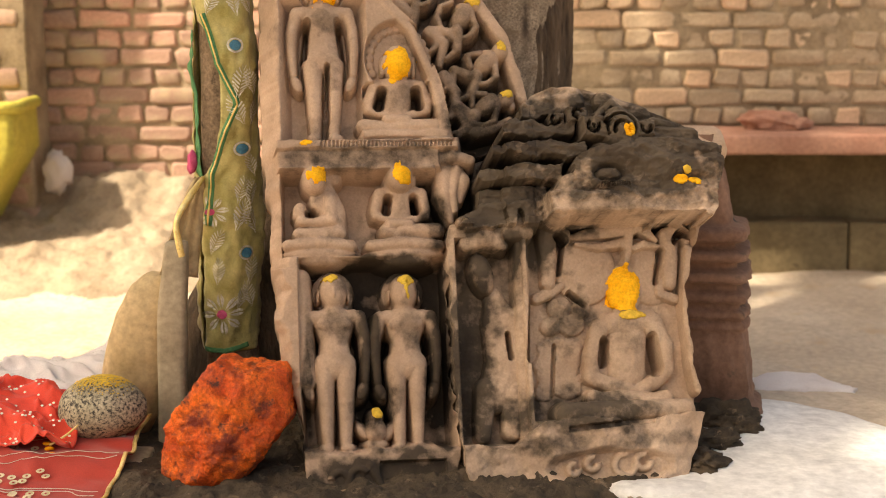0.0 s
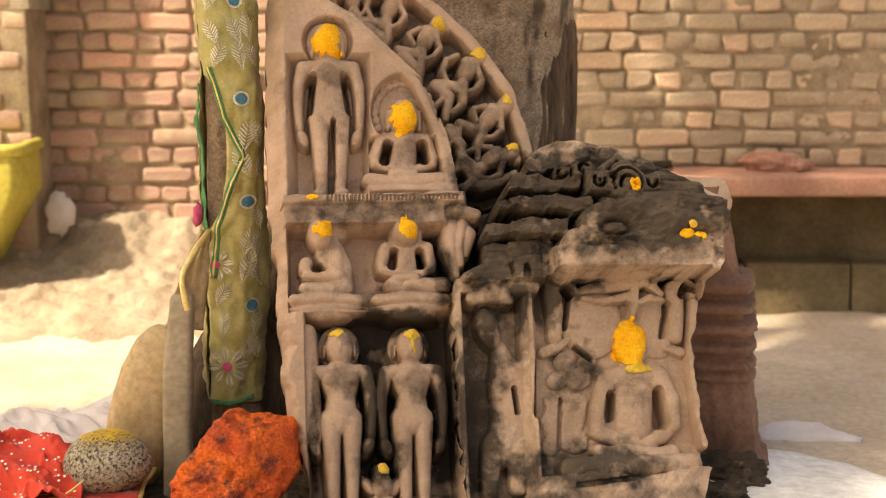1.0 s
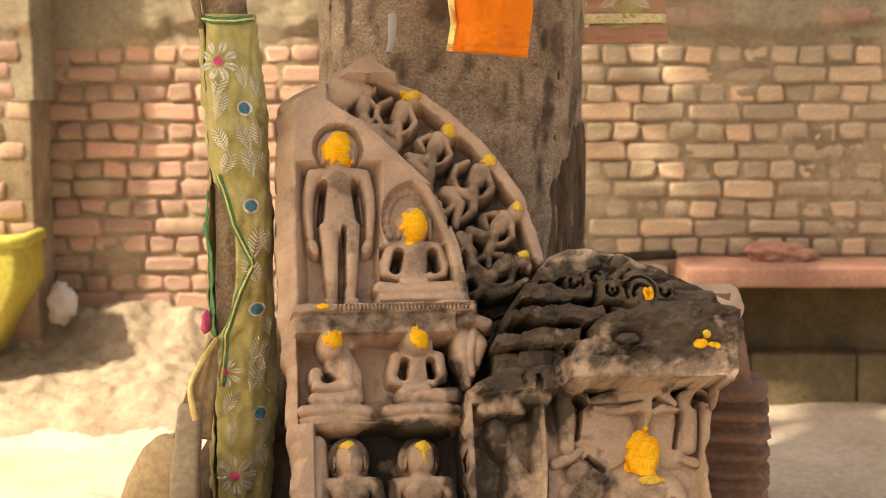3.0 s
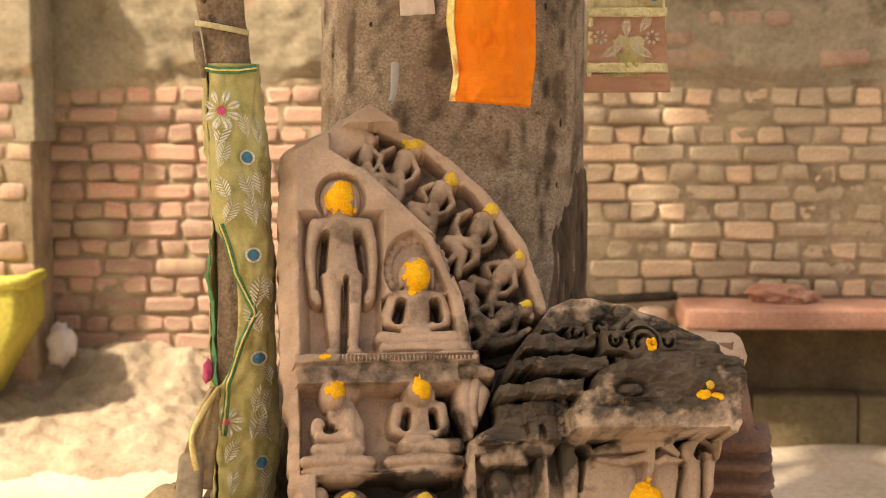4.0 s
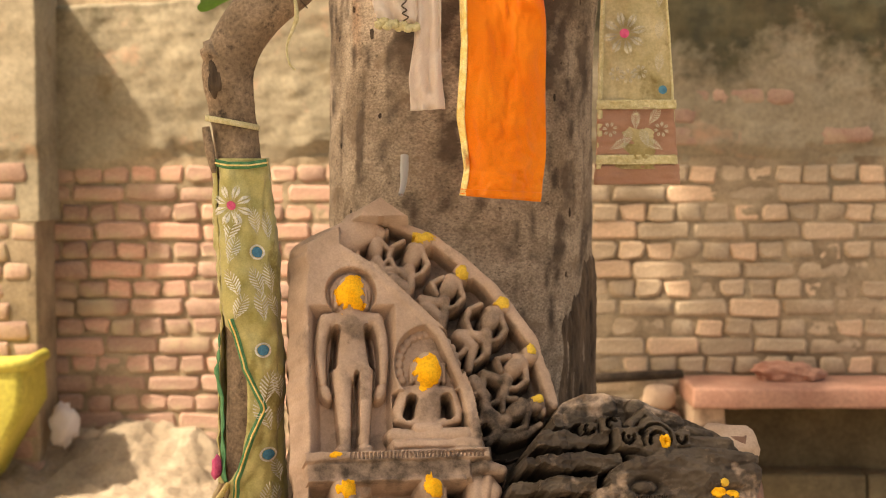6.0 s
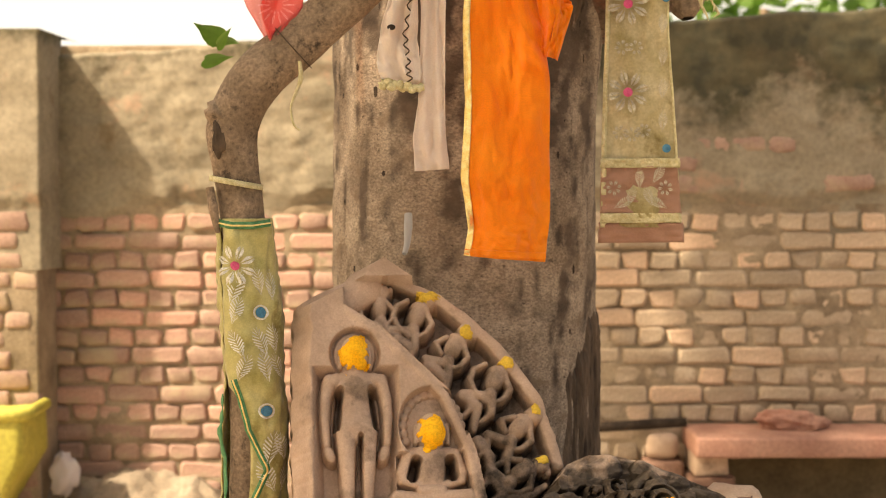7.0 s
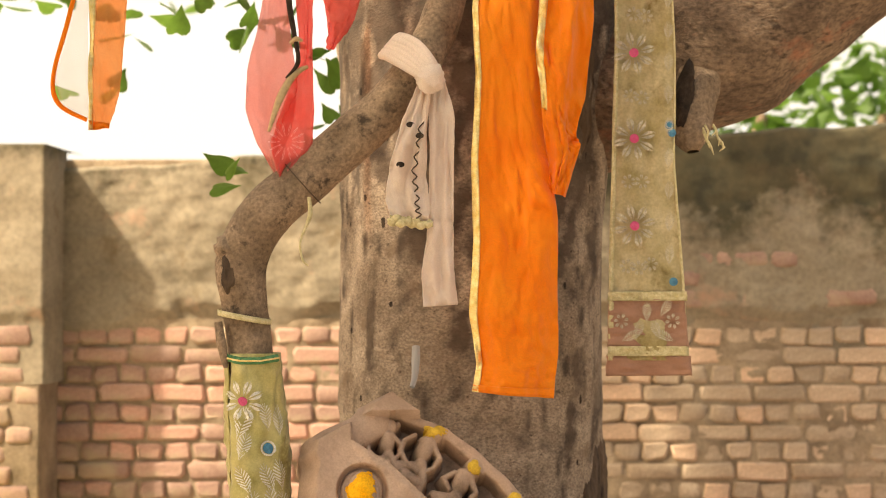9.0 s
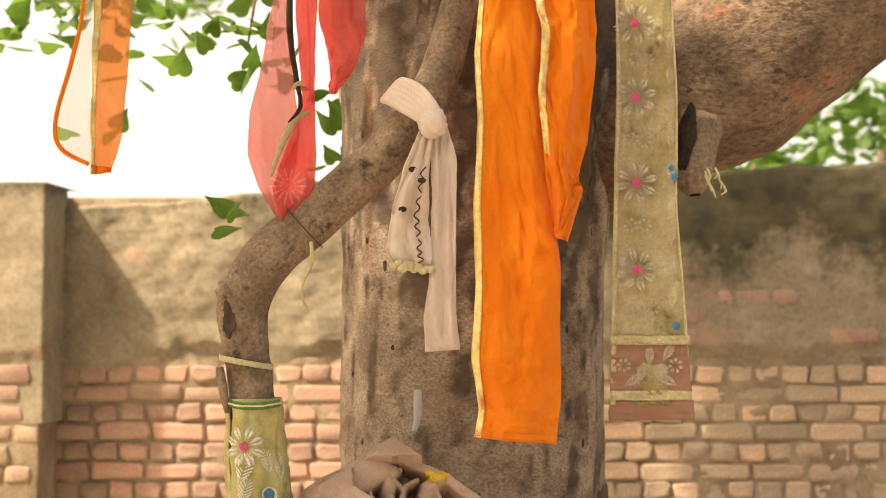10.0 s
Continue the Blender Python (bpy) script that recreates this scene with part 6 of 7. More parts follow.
for i in range(15):
    z = 1.36 - i * 0.066
    for a in (0.040, -0.015, 0.068):
        if all(math.hypot(a - p, z - q) > 0.05 for p, q in ((0.036, 1.3), (0.034, 1.064), (0.042, 0.812), (0.052, 0.55), (-0.018, 1.412), (-0.005, 0.395), (-0.025, 0.655))) and not (a < 0 and 0.72 < z < 1.12):
            leaf_motif(sleeve, on_sleeve, a + rs.uniform(-0.006, 0.006), z + rs.uniform(-0.01, 0.01), rs.uniform(0.030, 0.040), rs.uniform(1.1, 2.0))
cord = thing("tied_ribbon", (-0.42, -0.75, 1.6), "thin yellow cloth ribbon tied round the bent stem", "ribbon")
ring = [(-0.425 + 0.064 * math.sin(t), -0.75 - 0.064 * math.cos(t), 1.612 - 0.012 * math.sin(t)) for t in np.linspace(-2.2, 2.2, 22)]
grid_mesh("band", [[(p[0], p[1], p[2] + s) for s in (-0.007, 0.0, 0.007)] for p in ring], False, M_PALEGOLD, cord, thick=0.003)
flap = thing("torn_bark_strip", (-0.48, -0.78, 1.56), "dry torn strip hanging under the cord", "bark")
grid_mesh("strip", tube([(-0.482, -0.79, 1.60), (-0.472, -0.795, 1.55), (-0.462, -0.797, 1.49)], [0.010, 0.012, 0.005], 8, 0.3, 2), True, M_LIMB, flap)
string = thing("gold_string", (-0.27, -0.8, 1.95), "thin gold string knotted round the bent stem", "string")
ax0 = Vector((-0.285, -0.747, 1.94))
d = Vector((0.19, 0, 0.17)).normalized()
e = Vector((-d.z, 0, d.x))
grid_mesh("loop", tube([ax0 + e * 0.066 * math.cos(t) + Vector((0, -1, 0)) * 0.066 * math.sin(t) for t in np.linspace(-0.2, 3.4, 12)], [0.0016] * 12, 6, 0, 0, 3), True, M_TORN, string)
grid_mesh("tail", tube([(-0.262, -0.815, 1.90), (-0.258, -0.82, 1.86), (-0.268, -0.82, 1.83), (-0.282, -0.82, 1.79), (-0.276, -0.82, 1.75), (-0.262, -0.82, 1.735)], [0.004, 0.006, 0.004, 0.003, 0.003, 0.002], 6, 0.1, 0, 4), True, M_PALEGOLD, string)

# loose tail of the brocade with yellow hem, beside the stem's foot
tail = thing("brocade_tail", (-0.47, -0.85, 0.5), "loose yellow-hemmed end of brocade hanging beside the stem", "cloth")
cloth("tail", [(-0.455, -0.82, 0.74), (-0.475, -0.88, 0.68), (-0.50, -0.92, 0.60), (-0.515, -0.95, 0.52)], [(-0.43, -0.82, 0.74), (-0.43, -0.85, 0.68), (-0.43, -0.86, 0.60), (-0.44, -0.88, 0.5)], 24, 14, M_TANSTONE, tail, depth=0.008)
grid_mesh("hem", tube([(-0.43, -0.83, 0.74), (-0.452, -0.90, 0.70), (-0.474, -0.945, 0.65), (-0.470, -0.95, 0.60), (-0.463, -0.95, 0.565)], [0.006, 0.009, 0.007, 0.009, 0.008], 8, 0.1), True, M_GOLD, tail)
pinkf = thing("pink_tassel", (-0.46, -0.8, 0.78), "small faded pink cloth tassel beside the stem", "tassel")
part("tuft", lump((-0.462, -0.80, 0.775), (0.012, 0.014, 0.03), 3, 0.3, 2, 2), M_PINK, pinkf)

# saffron sash
sash = thing("saffron_sash", (0.23, -0.85, 2.5), "bright saffron cloth sash with gold borders hanging on the tree", "cloth")
OY = -0.80
P = cloth("panel", [(0.150, OY, 2.95), (0.146, OY, 2.50), (0.130, OY, 2.36), (0.140, OY, 2.20), (0.126, OY - 0.01, 2.0), (0.130, OY - 0.01, 1.80), (0.122, OY - 0.02, 1.62), (0.136, OY - 0.02, 1.50), (0.128, OY - 0.03, 1.436)],
          [(0.42, OY, 2.95), (0.290, OY, 2.50), (0.300, OY, 2.25), (0.312, OY, 2.0), (0.332, OY - 0.01, 1.85), (0.334, OY - 0.01, 1.66), (0.338, OY - 0.02, 1.52), (0.326, OY - 0.03, 1.420)], 190, 60, M_ORANGE, sash, depth=0.012, folds=1.2, seed=3, curl=0.03, crease=0.9)
ribbon("gold_border", P, (0, 6), M_GOLD, sash, "gold lace border")
rib_rows("hem", P, (183, 189), M_ORANGE, sash, "folded saffron hem")
P = cloth("overfold", [(0.280, OY - 0.02, 2.95), (0.275, OY - 0.03, 2.50), (0.295, OY - 0.03, 2.40), (0.285, OY - 0.03, 2.25), (0.30, OY - 0.025, 2.1), (0.318, OY - 0.02, 1.98), (0.318, OY - 0.02, 1.91)],
          [(0.44, OY, 2.95), (0.418, OY - 0.01, 2.50), (0.422, OY - 0.01, 2.33), (0.402, OY - 0.01, 2.14), (0.375, OY - 0.015, 2.05), (0.385, OY - 0.03, 2.02), (0.352, OY - 0.02, 1.90)], 110, 36, M_ORANGE, sash, "folded-over end", depth=0.015, folds=1.2, seed=5, curl=0.02, crease=1.0)
ribbon("gold_border", P[:72], (0, 6), M_GOLD, sash, "gold lace border")

# cream muslin scarf knotted on the bent limb
scarf = thing("cream_scarf", (0.0, -0.8, 2.2), "cream dotted muslin scarf knotted round the bent limb", "cloth")
for i in range(6):
    o = Vector((0.010, 0, 0.012)) * (i - 2.5)
    grid_mesh("knot_fold", tube([Vector((-0.080, -0.762, 2.262)) + o * 0.45, Vector((-0.064, -0.806, 2.266)) + o * 0.75, Vector((-0.02, -0.832, 2.240)) + o * 0.8, Vector((0.028, -0.848, 2.195)) + o * 0.5, Vector((0.045, -0.830, 2.165)) + o * 0.2], [0.008, 0.0105, 0.011, 0.010, 0.008], 10, 0.25, 70 + i), True, M_CREAM, scarf)
part("knot", lump((0.03, -0.842, 2.182), (0.034, 0.028, 0.036), 25, 0.22, 2.4, 4, 0, 30), M_CREAM, scarf)
P = cloth("short_tail", [(0.0, -0.825, 2.17), (-0.04, -0.83, 2.08), (-0.065, -0.83, 1.98), (-0.082, -0.83, 1.90), (-0.06, -0.83, 1.835)], [(0.03, -0.825, 2.17), (0.022, -0.83, 2.05), (0.018, -0.83, 1.95), (0.03, -0.83, 1.87), (0.028, -0.83, 1.825)], 50, 24, M_CREAM, scarf, depth=0.012, folds=2.2, seed=11)
rib_rows("gold_lace", P, (45, 50), M_PALEGOLD, scarf, "ragged gold lace hem")
for i, (rr, cc) in enumerate(((12, 8), (14, 17), (24, 7))):
    c = Vector(P[rr, cc])
    bm = bmesh.new()
    disc(bm, lambda a, b, o: c + Vector((a, -0.006 - o, b * 0.7)), 0, 0, 0.010, 0.0)
    part("dot", bm, M_CRACK, scarf, "dark brown dot")
zag = [Vector(P[r_, 17]) + Vector((0.006 * (-1) ** i, -0.006, 0)) for i, r_ in enumerate(range(10, 46, 2))]
grid_mesh("zigzag_thread", tube(zag, [0.0019] * len(zag), 6, 0, 0, 3), True, M_TORN, scarf, "dark gold zigzag thread")
for i in range(12):
    c = P[48 - (i % 3), int(i * 23 / 11)]
    part("lace_tuft", lump((c[0], c[1] - 0.006, c[2] - 0.002 * (i % 2)), (0.011, 0.007, 0.010), 140 + i, 0.5, 2.5, 2), M_PALEGOLD, scarf, "ragged gold lace tuft")
cloth("long_tail", [(0.028, -0.815, 2.19), (0.032, -0.82, 2.0), (0.022, -0.82, 1.82), (0.012, -0.82, 1.72), (0.012, -0.82, 1.637)], [(0.062, -0.80, 2.20), (0.085, -0.81, 2.10), (0.088, -0.815, 1.9), (0.088, -0.815, 1.75), (0.092, -0.815, 1.642)], 60, 22, M_CREAM, scarf, depth=0.010, folds=2.5, seed=13)

# coral scarf
coral = thing("coral_scarf", (-0.3, -0.75, 2.6), "torn coral red scarf hanging from the tree", "cloth")
P = cloth("faded_panel", [(-0.36, -0.76, 2.9), (-0.365, -0.76, 2.50), (-0.385, -0.77, 2.38), (-0.42, -0.77, 2.22), (-0.424, -0.77, 2.12), (-0.40, -0.77, 2.04), (-0.345, -0.77, 1.955)],
          [(-0.31, -0.76, 2.9), (-0.325, -0.76, 2.45), (-0.315, -0.77, 2.30), (-0.30, -0.77, 2.18), (-0.31, -0.77, 2.08), (-0.335, -0.77, 2.02), (-0.338, -0.77, 1.95)], 70, 22, M_PINKSHEER, coral, depth=0.010, folds=1.4, seed=21)
P = cloth("red_panel", [(-0.30, -0.765, 2.9), (-0.305, -0.765, 2.45), (-0.285, -0.775, 2.25), (-0.34, -0.785, 2.10), (-0.365, -0.785, 2.04), (-0.335, -0.785, 1.945)],
          [(-0.26, -0.765, 2.9), (-0.255, -0.765, 2.45), (-0.258, -0.775, 2.28), (-0.252, -0.78, 2.12), (-0.262, -0.78, 2.02), (-0.325, -0.785, 1.945)], 70, 20, M_CORAL, coral, depth=0.010, folds=1.6, seed=23)
C = Vector((-0.318, -0.80, 2.035))
bm = bmesh.new()
petal_ring(bm, lambda a, b, o: C + Vector((a, -o, b)), 0, 0, 0.04, 14, 0.35, 0.0, 0.05)
part("white_print", bm, M_LILAC, coral, "white printed sunburst")
P = cloth("side_panel", [(-0.24, -0.74, 2.9), (-0.25, -0.74, 2.46), (-0.235, -0.745, 2.38), (-0.225, -0.75, 2.30), (-0.222, -0.75, 2.27)], [(-0.15, -0.74, 2.9), (-0.142, -0.74, 2.46), (-0.136, -0.745, 2.40), (-0.175, -0.75, 2.33), (-0.210, -0.75, 2.268)], 50, 22, M_CORAL, coral, "bright coral end", depth=0.016, folds=1.5, seed=27)
grid_mesh("knotted_cord", tube([(-0.32, -0.79, 2.6), (-0.318, -0.79, 2.42), (-0.30, -0.795, 2.30), (-0.29, -0.80, 2.23), (-0.32, -0.80, 2.19)], [0.006, 0.008, 0.006, 0.005, 0.002], 8, 0.5, 3), True, M_CRACK, coral, "dark twisted cord")
grid_mesh("hem", tube([(-0.268, -0.79, 2.22), (-0.30, -0.795, 2.20), (-0.335, -0.80, 2.14), (-0.362, -0.80, 2.06)], [0.004, 0.009, 0.010, 0.004], 8, 0.2), True, M_TANSTONE, coral, "tan folded hem")
grid_mesh("hem", tube([(-0.31, -0.795, 2.275), (-0.295, -0.80, 2.285), (-0.28, -0.80, 2.28)], [0.005, 0.007, 0.003], 8, 0.1), True, M_TANSTONE, coral, "tan folded hem")

# sheer saffron scarf on the open side
sheer = thing("sheer_saffron_scarf", (-0.8, -0.75, 2.6), "sheer saffron and white scarf hanging in the open", "cloth")
P = cloth("panel", [(-0.79, -0.75, 3.2), (-0.81, -0.75, 2.50), (-0.815, -0.75, 2.40), (-0.812, -0.755, 2.25), (-0.812, -0.755, 2.07)], [(-0.69, -0.75, 3.2), (-0.713, -0.75, 2.50), (-0.726, -0.75, 2.30), (-0.735, -0.755, 2.16), (-0.76, -0.755, 2.075)], 60, 18, M_SHEER_ORANGE, sheer, depth=0.008, folds=1.2, seed=31)
ribbon("gold_border", P, (0, 4), M_GOLD, sheer, "gold lace border")
rib_rows("hem", P, (57, 60), M_ORANGE, sheer)
cloth("white_panel", [(-0.83, -0.748, 3.2), (-0.832, -0.748, 2.50), (-0.858, -0.748, 2.36), (-0.895, -0.748, 2.20), (-0.88, -0.75, 2.13), (-0.83, -0.75, 2.105)], [(-0.80, -0.748, 3.2), (-0.812, -0.748, 2.50), (-0.818, -0.748, 2.36), (-0.815, -0.748, 2.20), (-0.815, -0.75, 2.14), (-0.813, -0.75, 2.10)], 50, 12, M_SHEER_WHITE, sheer, "sheer white panel", depth=0.006, seed=33)
grid_mesh("hem", tube([(-0.833, -0.752, 2.7), (-0.836, -0.752, 2.48), (-0.862, -0.752, 2.35), (-0.899, -0.752, 2.205), (-0.885, -0.752, 2.135), (-0.815, -0.755, 2.095)], [0.005, 0.005, 0.006, 0.006, 0.006, 0.005], 8, 0.1), True, M_ORANGE, sheer, "rolled saffron hem")

# pale brocade strip on the trunk's flank
strip = thing("brocade_strip", (0.58, -0.52, 2.4), "pale gold net strip embroidered with silver flowers hanging on the trunk", "cloth")
SY = -0.585
P = cloth("net", [(0.497, SY, 2.56), (0.496, SY, 2.3), (0.486, SY, 2.0), (0.480, SY, 1.70), (0.476, SY, 1.500)], [(0.642, SY, 2.56), (0.652, SY, 2.3), (0.652, SY, 2.0), (0.672, SY, 1.70), (0.686, SY, 1.500)], 110, 30, M_BROCADE_PALE, strip, depth=0.006, folds=1.1, seed=41)
ribbon("yellow_hem", P, (0, 3), M_PALEGOLD, strip, "yellow rolled hem")
ribbon("yellow_hem", P, (28, 30), M_PALEGOLD, strip, "yellow rolled hem")
Q = cloth("border_panel", [(0.479, SY - 0.004, 1.655), (0.477, SY - 0.004, 1.535)], [(0.672, SY - 0.004, 1.655), (0.682, SY - 0.004, 1.535)], 24, 30, M_DUSKROSE, strip, "dusky rose border", depth=0.004, seed=43)
cloth("fringe", [(0.474, SY, 1.512), (0.472, SY, 1.46)], [(0.687, SY, 1.512), (0.69, SY, 1.462)], 10, 24, M_DUSKROSE, strip, "dusky rose lower edge", depth=0.004, seed=45)
for z0, z1 in ((1.652, 1.675), (1.512, 1.536)):
    cloth("rope_band", [(0.477, SY - 0.008, z1), (0.477, SY - 0.008, z0)], [(0.678, SY - 0.008, z1), (0.68, SY - 0.008, z0)], 6, 30, M_PALEGOLD, strip, "twisted gold band", depth=0.004, folds=9, seed=47)


def strip_point(a, b, o):
    return Vector((0.575 + a, SY - 0.012 - o, b))


for x, z in ((-0.032, 2.475), (-0.030, 2.285), (-0.030, 2.065), (-0.030, 1.842)):
    flower(strip, strip_point, x, z, 0.050, 0.25, 8, M_SILVER_DULL)
for i in range(9):
    leaf_motif(strip, strip_point, 0.058, 2.42 - i * 0.082, 0.024, 1.5, M_SILVER_DULL)
for x, z in ((-0.04, 2.175), (-0.01, 2.17), (-0.045, 1.955), (-0.01, 1.955), (-0.05, 1.74), (-0.02, 1.735), (0.01, 1.745), (-0.03, 2.385), (0.0, 2.38), (-0.065, 1.60), (0.065, 1.60)):
    bm = bmesh.new()
    petal_ring(bm, strip_point, x, z, 0.018, 7, 0.3, x * 9, 0.22)
    part("silver_rosette", bm, M_SILVER_DULL, strip)
for x, z, tt in ((-0.022, 1.575, 1.3), (0.024, 1.575, 1.9), (0.0, 1.62, 1.57), (-0.045, 1.56, 0.5), (0.05, 1.56, 2.6), (0.045, 1.63, 1.0)):
    leaf_motif(strip, strip_point, x, z, 0.024, tt, M_SILVER_DULL)
for x, z in ((0.066, 2.08), (0.068, 1.70), (0.06, 2.10)):
    bm = bmesh.new()
    disc(bm, strip_point, x, z, 0.011, 0.002)
    part("blue_sequin", bm, M_BLUE, strip, "faded blue sequin disc")
tubeob = thing("plastic_sleeve", (0.01, -0.62, 1.46), "small clear plastic sleeve stuck on the trunk", "plastic")
grid_mesh("sleeve", tube([(-0.020, -0.64, 1.435), (-0.014, -0.62, 1.46), (-0.012, -0.60, 1.50), (-0.012, -0.585, 1.535)], [0.006, 0.008, 0.011, 0.010], 12), True, M_CLEAR, tubeob)

# ---- things on the ground ----
red = thing("vermilion_rock", (-0.33, -1.15, 0.06), "rough rock smeared with bright orange vermilion paste", "rock")
bm = bmesh.new()
bmesh.ops.create_icosphere(bm, subdivisions=6, radius=1)
facets = [(Vector(n).normalized(), d) for n, d in (((0.16, 0, 0.99), 0.160), ((0.98, 0, 0.18), 0.152), ((0.80, -0.1, -0.60), 0.092), ((0.75, 0, -0.66), 0.118), ((-0.4, 0, -0.91), 0.152), ((-0.7, 0, -0.72), 0.150),
          ((-0.99, 0, 0.14), 0.138), ((-0.78, 0.1, 0.62), 0.121), ((-0.4, -0.92, 0.12), 0.098), ((0.5, -0.82, 0.25), 0.106), ((0.15, -0.88, -0.42), 0.108), ((-0.05, -0.75, 0.66), 0.128), ((0, 1, 0), 0.10))]
for v in bm.verts:
    p = v.co.copy()
    r = sum((max(n.dot(p), 0) / d) ** 26 for n, d in facets) ** (-1 / 26)
    r *= 1 + 0.05 * noise.fractal(p * 2.2 + Vector((3, 1, 4)), 1.0, 2.0, 4) + 0.07 * abs(noise.fractal(p * 3.2, 1.0, 2.0, 4)) + 0.030 * noise.fractal(p * 9, 0.8, 2.0, 3) + 0.014 * noise.fractal(p * 26, 0.7, 2.0, 2)
    q = p * r
    for c, rr, dp in ((Vector((0.005, -0.085, 0.135)), 0.020, 0.42), (Vector((0.01, -0.115, 0.075)), 0.022, 0.34), (Vector((0.085, -0.09, 0.05)), 0.018, 0.3), (Vector((-0.03, -0.10, 0.10)), 0.03, 0.06), (Vector((0.03, -0.12, -0.03)), 0.024, 0.16), (Vector((-0.08, -0.09, -0.05)), 0.03, 0.07), (Vector((0.03, -0.11, 0.03)), 0.04, 0.06)):
        r *= 1 - dp * math.exp(-((q - c).length / rr) ** 2)
    v.co = Vector((-0.312, -1.215, 0.212)) + p * r * 0.98
part("rock", bm, M_VERMILION, red)

grey = thing("speckled_stone", (-0.64, -1.06, 0.2), "smooth oval speckled stone dusted with turmeric on top", "stone")
bm = lump((-0.640, -1.07, 0.222), (0.104, 0.085, 0.076), 14, 0.05, 1.0, 4, 0, -4)
part("stone", bm, M_GRANITE, grey)
bm = bmesh.new()
bmesh.ops.create_icosphere(bm, subdivisions=6, radius=1)
keep = [f for f in bm.faces if f.calc_center_median().z + 0.34 * noise.fractal(f.calc_center_median() * 26, 0.5, 2, 4) < 0.85]
bmesh.ops.delete(bm, geom=keep, context="FACES")
for v in bm.verts:
    v.co = Vector((-0.636 + v.co.x * 0.101, -1.07 + v.co.y * 0.085, 0.2235 + v.co.z * 0.0785))
part("turmeric_dust", bm, M_TURMERIC_DULL, grey, "dusting of yellow turmeric")
tan = thing("tan_boulder", (-0.60, -0.9, 0.1), "tall tan river stone leaning behind the offerings", "stone")
part("boulder", lump((-0.585, -0.90, 0.30), (0.088, 0.06, 0.235), 17, 0.07, 0.9, 4, 0.1, 14), M_TANSTONE, tan)
slab = thing("leaning_slab", (-0.49, -0.95, 0.1), "narrow grey stone slab leaning upright beside the stem", "stone")
bm = box(-0.53, -0.462, -1.0, -0.95, 0.05, 0.60, 0.012)
bmesh.ops.subdivide_edges(bm, edges=[e for e in bm.edges if e.calc_length() > 0.2], cuts=14)
for v in bm.verts:
    v.co += noise.noise_vector(v.co * 9) * 0.004 + Vector((0.035 * max(0, v.co.z - 0.3) + (0.03 if v.co.x < -0.5 else 0) * max(0, v.co.z - 0.45) * 3, 0.08 * v.co.z, 0))
part("slab", bm, M_GREYSTONE, slab)
dark = thing("dark_stone", (-0.66, -0.85, 0.1), "dark weathered stone behind the tan boulder", "stone")
part("stone", lump((-0.60, -0.78, 0.30), (0.075, 0.05, 0.22), 19, 0.08, 1.0, 3, 0.2, 22), M_LIMB, dark)
chip = thing("pale_chip", (-0.55, -1.12, 0.08), "small pale stone chip lying on the earth", "stone")
part("chip", box(-0.585, -0.52, -1.16, -1.04, 0.08, 0.125, 0.01, 0.008, 5), M_GREYSTONE, chip)
flat = thing("flat_stone", (-0.2, -1.3, 0.06), "flat dark stone half buried in the earth bed", "stone")
part("stone", lump((-0.17, -1.17, 0.09), (0.09, 0.07, 0.025), 23, 0.2, 1.3, 3, 0.2), M_LIMB, flat)


def rumpled(x0, x1, y0, y1, height, seed, material, name, parent, edge=0.1, n=80, freq=5.0, amp=0.03, label=""):
    X, Y = np.meshgrid(np.linspace(x0, x1, n), np.linspace(y0, y1, n))
    fold = np.sqrt(fbm(X * 0.7 + 0.5 * Y, Y * 1.2, freq, seed, 3) ** 2 + 0.012)
    fine = np.abs(fbm(X * 0.8 + 0.9 * Y, Y * 0.7, freq * 2.6, seed + 3, 3))
    Z = height(X, Y) + amp * np.clip(1.1 - fold, 0, 1.1) ** 2 + 0.34 * amp * np.clip(1.0 - fine * 1.6, 0, 1) ** 2
    X2 = X + edge * 0.25 * fbm(X, Y, 4, seed + 9)
    Y2 = Y + edge * 0.25 * fbm(X, Y, 4, seed + 19)
    P = np.stack([X2, Y2, Z], -1)
    grid_mesh(name, P, False, material, parent, label, 0.003)
    return P


hill = lambda X, Y: 0.10 + 0.09 * np.exp(-(((X + 0.86) / 0.2) ** 2 + ((Y + 1.0) / 0.16) ** 2))
maroon = thing("maroon_cloth", (-0.8, -1.2, 0.1), "maroon cloth with gold sequins and printed lines spread on the ground", "cloth")
MP = rumpled(-1.25, -0.565, -1.42, -0.98, lambda X, Y: 0.085 + 0.08 * np.clip((Y + 1.42) / 0.44, 0, 1) + 0.03 * np.clip((-0.7 - X), 0, 1), 131, M_MAROON, "cloth", maroon, 0.2, 70, 4.5, 0.026)
rs = random.Random(4)
for i in range(72):
    a, b = (10, 13, 25, 28, 44, 58)[i % 6] + rs.randrange(-1, 2), 12 + (i // 6) * 4 + rs.randrange(-1, 3)
    c = Vector(MP[a, b]) + Vector((0, -0.003, 0.0035))
    bm = bmesh.new()
    disc(bm, lambda p, q, o: c + Vector((p, q * 0.9 - o * 0.4, o + q * 0.25)), 0, 0, 0.0098, 0.001, 12, 0.003)
    part("sequin", bm, M_SEQUIN, maroon, "round cream gold sequin")
for k in (16, 34, 50):
    for dk in (0, 2):
        grid_mesh("printed_line", [[tuple(Vector(MP[k + dk, j]) + Vector((0, -0.002, 0.0028))), tuple(Vector(MP[k + dk, j]) + Vector((0, 0.001, 0.0034)))] for j in range(10, 68)], False, M_SILVER, maroon, "pale printed line")
